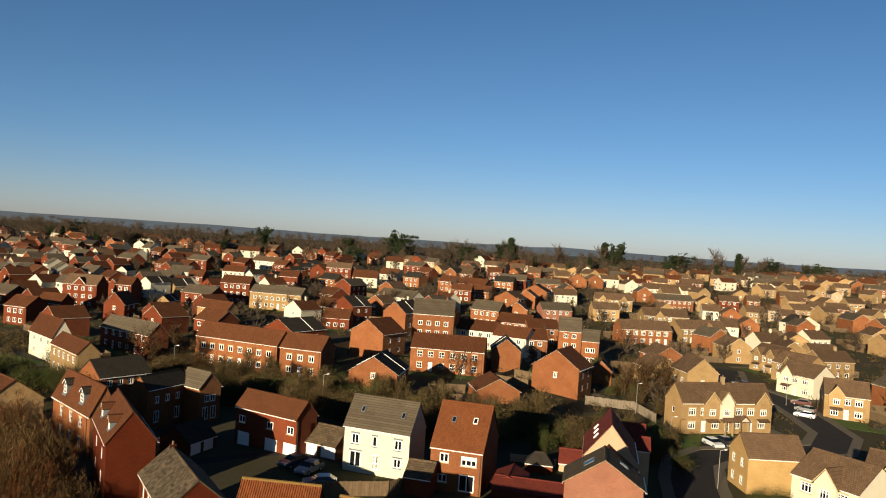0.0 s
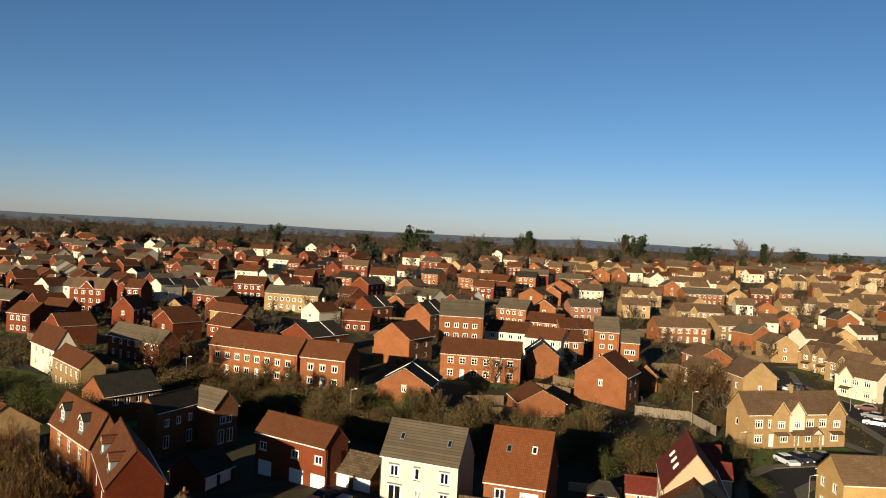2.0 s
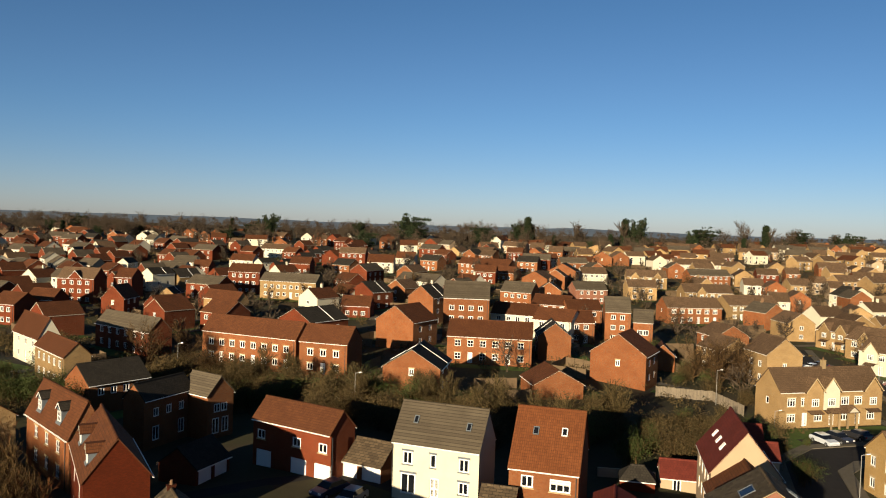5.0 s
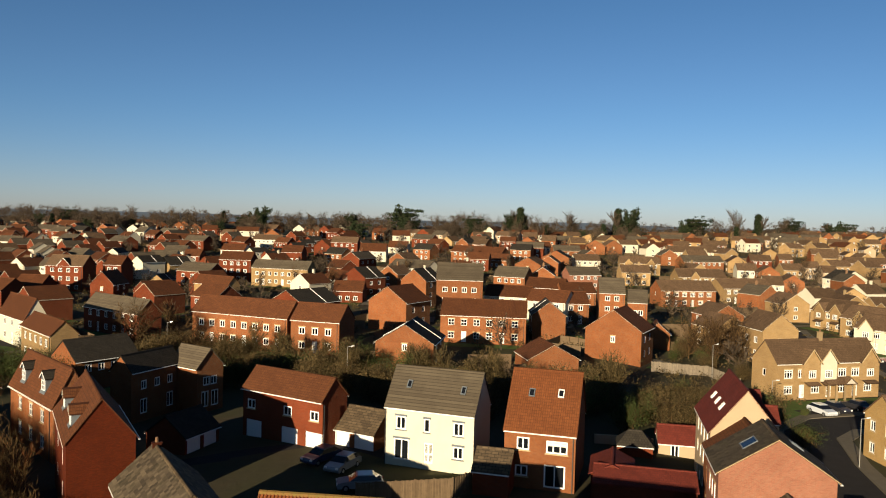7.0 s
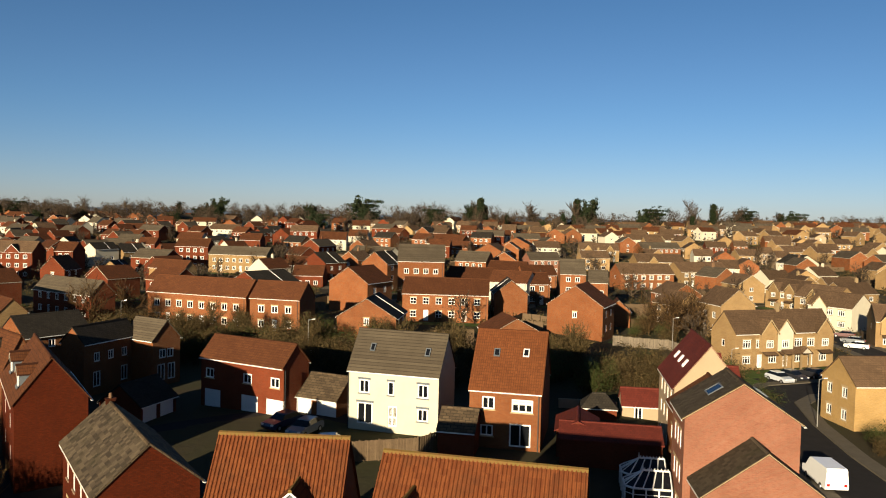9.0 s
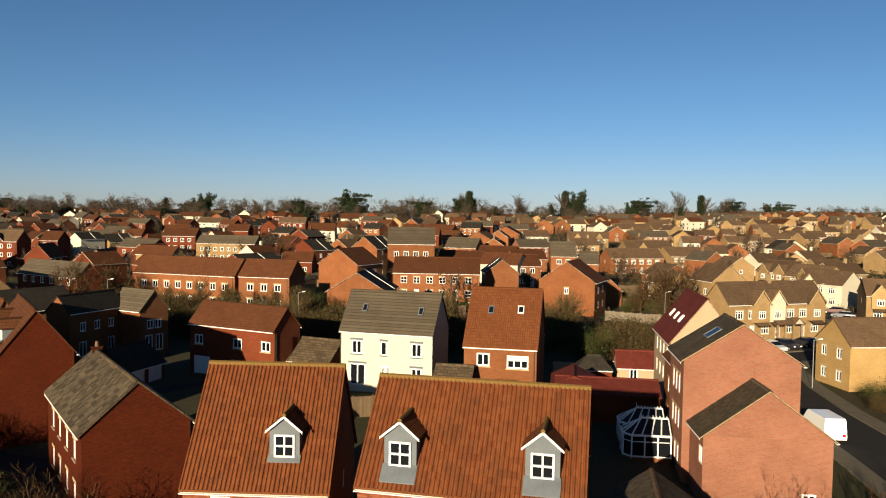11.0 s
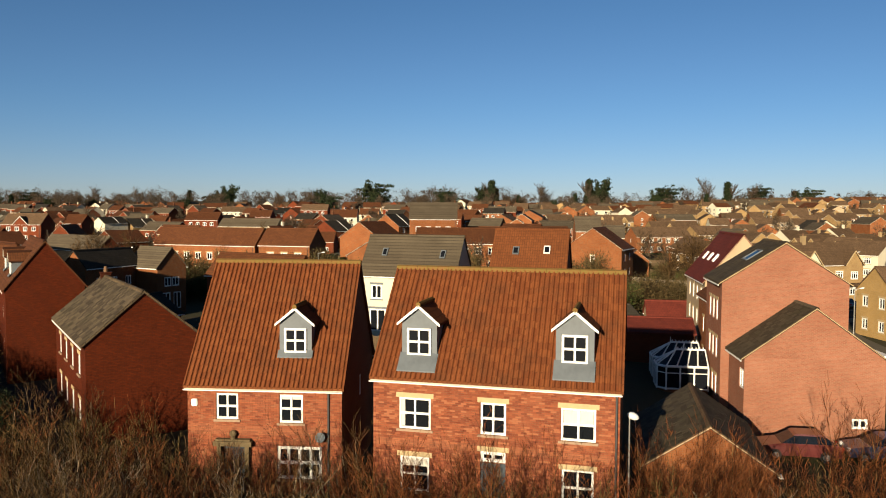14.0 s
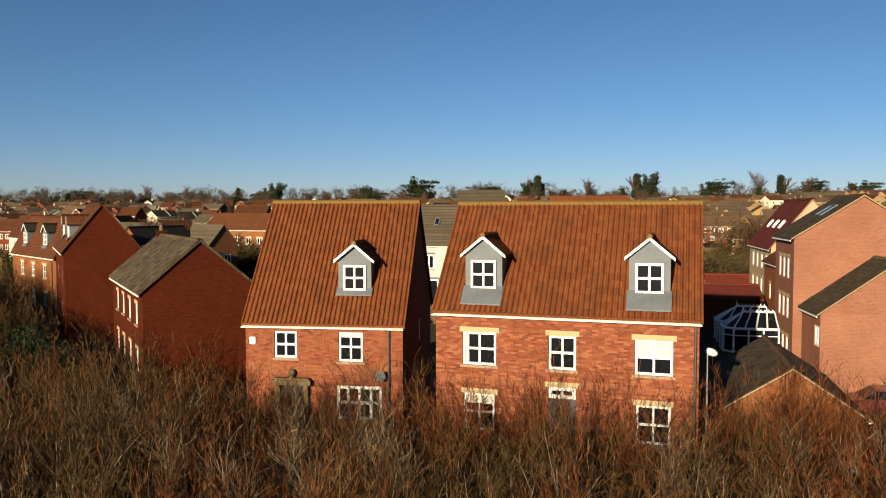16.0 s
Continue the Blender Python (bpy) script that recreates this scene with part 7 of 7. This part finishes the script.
hang(B, "blind", 3.3, 3.75, 1.1, 0.5, "white roller blind")
hang(B, "curtain", -3.62, 3.2, 0.2, 1.05, "pale curtain")
hang(B, "blind", -3.1, 1.6, 1.0, 0.35, "white roller blind")
hang(A, "blind", 1.15, 4.08, 0.85, 0.14, "white roller blind")
hang(CH, "blind", 1.55, 3.85, 1.7, 0.4, "white roller blind")


def doorcase(ho, u, w, h):
    """Stone posts, head and a round finial about the front door."""
    for s in (-1, 1):
        bm = bmesh.new()
        box(bm, s * (w / 2 + 0.1) - 0.09, s * (w / 2 + 0.1) + 0.09, -0.22, 0.0, 0, h)
        part("door_post", bm, OLD_STONE, ho.root, "", pose(u, 0, 0))
    bm = bmesh.new()
    box(bm, -w / 2 - 0.32, w / 2 + 0.32, -0.3, 0.0, h + 0.003, h + 0.2)
    box(bm, -w / 2 - 0.24, w / 2 + 0.24, -0.25, 0.0, h + 0.2, h + 0.28)
    head = part("door_head", bm, OLD_STONE, ho.root, "", pose(u, 0, 0))
    bm = bmesh.new()
    bmesh.ops.create_icosphere(bm, subdivisions=2, radius=0.16, matrix=pose(0, -0.14, h + 0.5))
    prism(bm, (0, -0.14, h + 0.26), (0, -0.14, h + 0.4), 0.14, 0.07, 10)
    part("finial", bm, OLD_STONE, head)


doorcase(A, -1.3, 1.0, 2.12)
alarm = new("alarm_box")
alarm.matrix_basis = A.root.matrix_basis @ pose(-3.0, 0.0, 3.75)
tagged(alarm, "small white alarm box on the brick wall", "alarm box")
bm = bmesh.new()
box(bm, -0.13, 0.13, -0.09, 0.01, 0, 0.3)
bmesh.ops.bevel(bm, geom=bm.edges[:], offset=0.025, segments=2, affect="EDGES")
part("alarm_case", bm, UPVC, alarm)


# ---------------- roof tiles of the two front houses ----------------
def pantile_mesh():
    """One clay pantile, a roll and a pan, laid along +y up the slope."""
    if "pantile" not in SHARED:
        w, h = 0.2, 0.36
        prof = [(0, 0.0), (0.02, 0.05), (0.052, 0.076), (0.085, 0.068), (0.112, 0.016), (0.14, -0.006), (0.2, 0.0)]
        v, f = [], []
        for y, lift in ((0, 0.024), (h, 0.0)):
            v += [(x, y, z + lift) for x, z in prof]
        v += [(x, 0, z) for x, z in prof]
        n = len(prof)
        for k in range(n - 1):
            f.append((k, k + 1, n + k + 1, n + k))
            f.append((2 * n + k, 2 * n + k + 1, k + 1, k))
        SHARED["pantile"] = (v, f)
    return SHARED["pantile"]


def tile_material(name, one, two, dirt, pale):
    m, n, l, b = material(name, 0.85)
    info, geo = n.new("ShaderNodeObjectInfo"), n.new("ShaderNodeNewGeometry")
    co = n.new("ShaderNodeTexCoord").outputs["Object"]
    pick = n.new("ShaderNodeMath")
    pick.operation = "FRACT"
    s = n.new("ShaderNodeMath")
    s.operation = "ADD"
    l.new(info.outputs["Random"], s.inputs[0])
    l.new(geo.outputs["Random Per Island"], s.inputs[1])
    l.new(s.outputs[0], pick.inputs[0])
    c = mix(n, l, one, two, pick.outputs[0])
    pos = geo.outputs["Position"]
    c = mix(n, l, c, dirt, mix_fac(n, l, ramp(n, l, noise_tex(n, l, pos, 0.9, 5), 0.5, 0.75), 0.7))
    c = mix(n, l, c, pale, mix_fac(n, l, ramp(n, l, noise_tex(n, l, pos, 22, 4), 0.55, 0.8), 0.4))
    l.new(c, b.inputs["Base Color"])
    bumped(n, l, b, noise_tex(n, l, pos, 60, 3), 0.3, 0.004)
    return m


CLAY = tile_material("clay_pantile", (0.138, 0.044, 0.015), (0.096, 0.028, 0.010), (0.060, 0.025, 0.012), (0.170, 0.076, 0.033))
OLD_TILE = tile_material("weathered_flat_tile", (0.084, 0.064, 0.041), (0.026, 0.020, 0.014), (0.025, 0.022, 0.012), (0.112, 0.088, 0.056))
DARK_TILE = tile_material("dark_grey_flat_tile", (0.058, 0.046, 0.030), (0.031, 0.024, 0.017), (0.027, 0.026, 0.012), (0.086, 0.070, 0.045))


def lay_pantiles(ho, keep):
    """Pantiles over the front slope; those round the given patch are pieces of their own."""
    v, f = pantile_mesh()
    single = raw_mesh("tile", (v, f), CLAY)
    w, d, e, r, o = ho.w, ho.d, ho.eave, ho.rise, ho.over
    k = r / (d / 2)
    ang = math.degrees(math.atan(k))
    slope = math.hypot(d / 2 + o, (d / 2 + o) * k)
    cols, rows_n = int((w + 0.24) / 0.2), int(slope / 0.32)
    roof_base = pose(-w / 2 - 0.12, -o, e - o * k + 0.1) @ pose(0, 0, 0, ang)
    sx = (w + 0.24) / (cols * 0.2)
    many_v, many_f = [], []
    made = 0
    r2 = random.Random(3)
    for j in range(rows_n):
        for i in range(cols):
            m = roof_base @ pose(i * 0.2 * sx, j * slope / rows_n, r2.uniform(0, 0.006), r2.uniform(-0.6, 0.6), 0, r2.uniform(-0.5, 0.5)) @ Matrix.Diagonal((sx, slope / rows_n / 0.33, 1, 1))
            if keep(i, j) and made < 150:
                part("tile", single, None, ho.root, "", m)
                made += 1
            else:
                n = len(many_v)
                many_v += [tuple(m @ Vector(p)) for p in v]
                many_f += [tuple(q + n for q in g) for g in f]
    rest = part("tiles", raw_mesh("tiles", (many_v, many_f), CLAY), None, ho.root)
    rest["kind"] = "stuff"


def lay_flat_tiles(ho, mat, backs=(False, True), spare=20):
    """Plain interlocking tiles in broken bond over the slopes of a roof."""
    w, d, e, r, o = ho.w, ho.d, ho.eave, ho.rise, ho.over
    k = r / (d / 2)
    ang = math.degrees(math.atan(k))
    slope = math.hypot(d / 2 + o, (d / 2 + o) * k)
    W = w + 0.24
    rows_n = int(slope / 0.3)
    step = slope / rows_n
    corners = [(x, y, z) for x in (0, 1) for y in (0, 1) for z in (0, 1)]
    faces = ((0, 1, 3, 2), (4, 6, 7, 5), (0, 4, 5, 1), (2, 3, 7, 6), (0, 2, 6, 4), (1, 5, 7, 3))
    single = raw_mesh("tile", ([(0.006 + 0.318 * x, 0.35 * y, (0.026 if y == 0 else 0.004) + 0.016 * z) for x, y, z in corners], faces), mat)
    mv, mf = [], []
    r2 = random.Random(6)
    made = 0
    for back in backs:
        flip = pose(0, d, 0, 0, 0, 180) if back else pose(0, 0, 0)
        base = flip @ pose(-W / 2, -o, e - o * k + 0.122) @ pose(0, 0, 0, ang)
        for j in range(rows_n):
            x = -0.165 if j % 2 else 0.0
            while x < W - 0.02:
                a, b = max(0.0, x) + 0.006, min(W, x + 0.33) - 0.006
                x += 0.33
                if b - a < 0.03:
                    continue
                m = base @ pose(a, j * step, r2.uniform(0, 0.006), 0, 0, r2.uniform(-0.4, 0.4))
                if b - a > 0.3 and 3 <= j < 5 and made < spare:
                    part("tile", single, None, ho.root, "", m @ pose(-0.006, 0, 0))
                    made += 1
                    continue
                n = len(mv)
                mv += [tuple(m @ Vector(((b - a) * p, (step + 0.04) * q, (0.026 if q == 0 else 0.004) + 0.016 * z))) for p, q, z in corners]
                mf += [tuple(i + n for i in g) for g in faces]
    part("tiles", raw_mesh("tiles", (mv, mf), mat), None, ho.root)["kind"] = "stuff"


lay_flat_tiles(L, OLD_TILE)
lay_flat_tiles(W1, DARK_TILE, (True,), 10)
lay_flat_tiles(R, DARK_TILE, (True,), 10)
lay_flat_tiles(garage_front, DARK_TILE, (False, True), 10)
lay_pantiles(A, lambda i, j: j < 9)
lay_pantiles(B, lambda i, j: j < 6)


# ---------------- bricks of the two front faces ----------------
def brick_material():
    m, n, l, b = material("front_brick", 0.9)
    info, geo = n.new("ShaderNodeObjectInfo"), n.new("ShaderNodeNewGeometry")
    s, pick = n.new("ShaderNodeMath"), n.new("ShaderNodeMath")
    s.operation, pick.operation = "ADD", "FRACT"
    l.new(info.outputs["Random"], s.inputs[0])
    l.new(geo.outputs["Random Per Island"], s.inputs[1])
    l.new(s.outputs[0], pick.inputs[0])
    c = mix(n, l, (0.205, 0.062, 0.027), (0.092, 0.023, 0.012), pick.outputs[0])
    c = mix(n, l, c, (0.255, 0.110, 0.055), mix_fac(n, l, ramp(n, l, geo.outputs["Random Per Island"], 0.84, 0.9), 0.45))
    pos = geo.outputs["Position"]
    c = mix(n, l, c, (0.202, 0.080, 0.042), mix_fac(n, l, ramp(n, l, noise_tex(n, l, pos, 1.1, 4), 0.5, 0.75), 0.35))
    c = mix(n, l, c, (0.141, 0.043, 0.028), mix_fac(n, l, noise_tex(n, l, pos, 30, 4), 0.3))
    l.new(c, b.inputs["Base Color"])
    bumped(n, l, b, noise_tex(n, l, pos, 80, 3), 0.4, 0.004)
    return m


FACE_BRICK = brick_material()


def lay_bricks(ho, keep_z):
    """Bricks in half bond, proud of their joints, clear of the openings."""
    bm = bmesh.new()
    box(bm, 0, 0.215, -0.012, 0.004, 0, 0.065)
    single = mesh_of("brick", bm, FACE_BRICK)
    w, e = ho.w, ho.eave
    v0 = [(x, y, z) for x in (0, 1) for y in (0, 1) for z in (0, 1)]
    fs = ((0, 1, 3, 2), (4, 6, 7, 5), (0, 4, 5, 1), (2, 3, 7, 6), (0, 2, 6, 4), (1, 5, 7, 3))
    mv, mf = [], []
    made = 0
    r2 = random.Random(8)
    for j in range(int((e - 0.12) / 0.075)):
        z = 0.005 + j * 0.075
        x = -w / 2 - (0.1125 if j % 2 else 0.0)
        while x < w / 2:
            a, b = max(x, -w / 2), min(x + 0.215, w / 2)
            x += 0.225
            for h in ho.holes["front"]:
                if z + 0.065 > h[2] and z < h[3]:
                    if a < h[0] < b:
                        b = h[0]
                    elif a < h[1] < b:
                        a = h[1]
                    elif a >= h[0] and b <= h[1]:
                        b = a
            if b - a < 0.02:
                continue
            out = -0.012 - r2.uniform(0, 0.004)
            if keep_z[0] < z < keep_z[1] and b - a > 0.214 and made < 150:
                part("brick", single, None, ho.root, "", pose(a, 0, z))
                made += 1
            else:
                n = len(mv)
                mv += [(a + (b - a) * p[0], out + (0.004 - out) * p[1], z + 0.065 * p[2]) for p in v0]
                mf += [tuple(q + n for q in g) for g in fs]
    rest = part("bricks", raw_mesh("bricks", (mv, mf), FACE_BRICK), None, ho.root)
    rest["kind"] = "stuff"


lay_bricks(A, (2.5, 4.0))
lay_bricks(B, (2.4, 3.3))
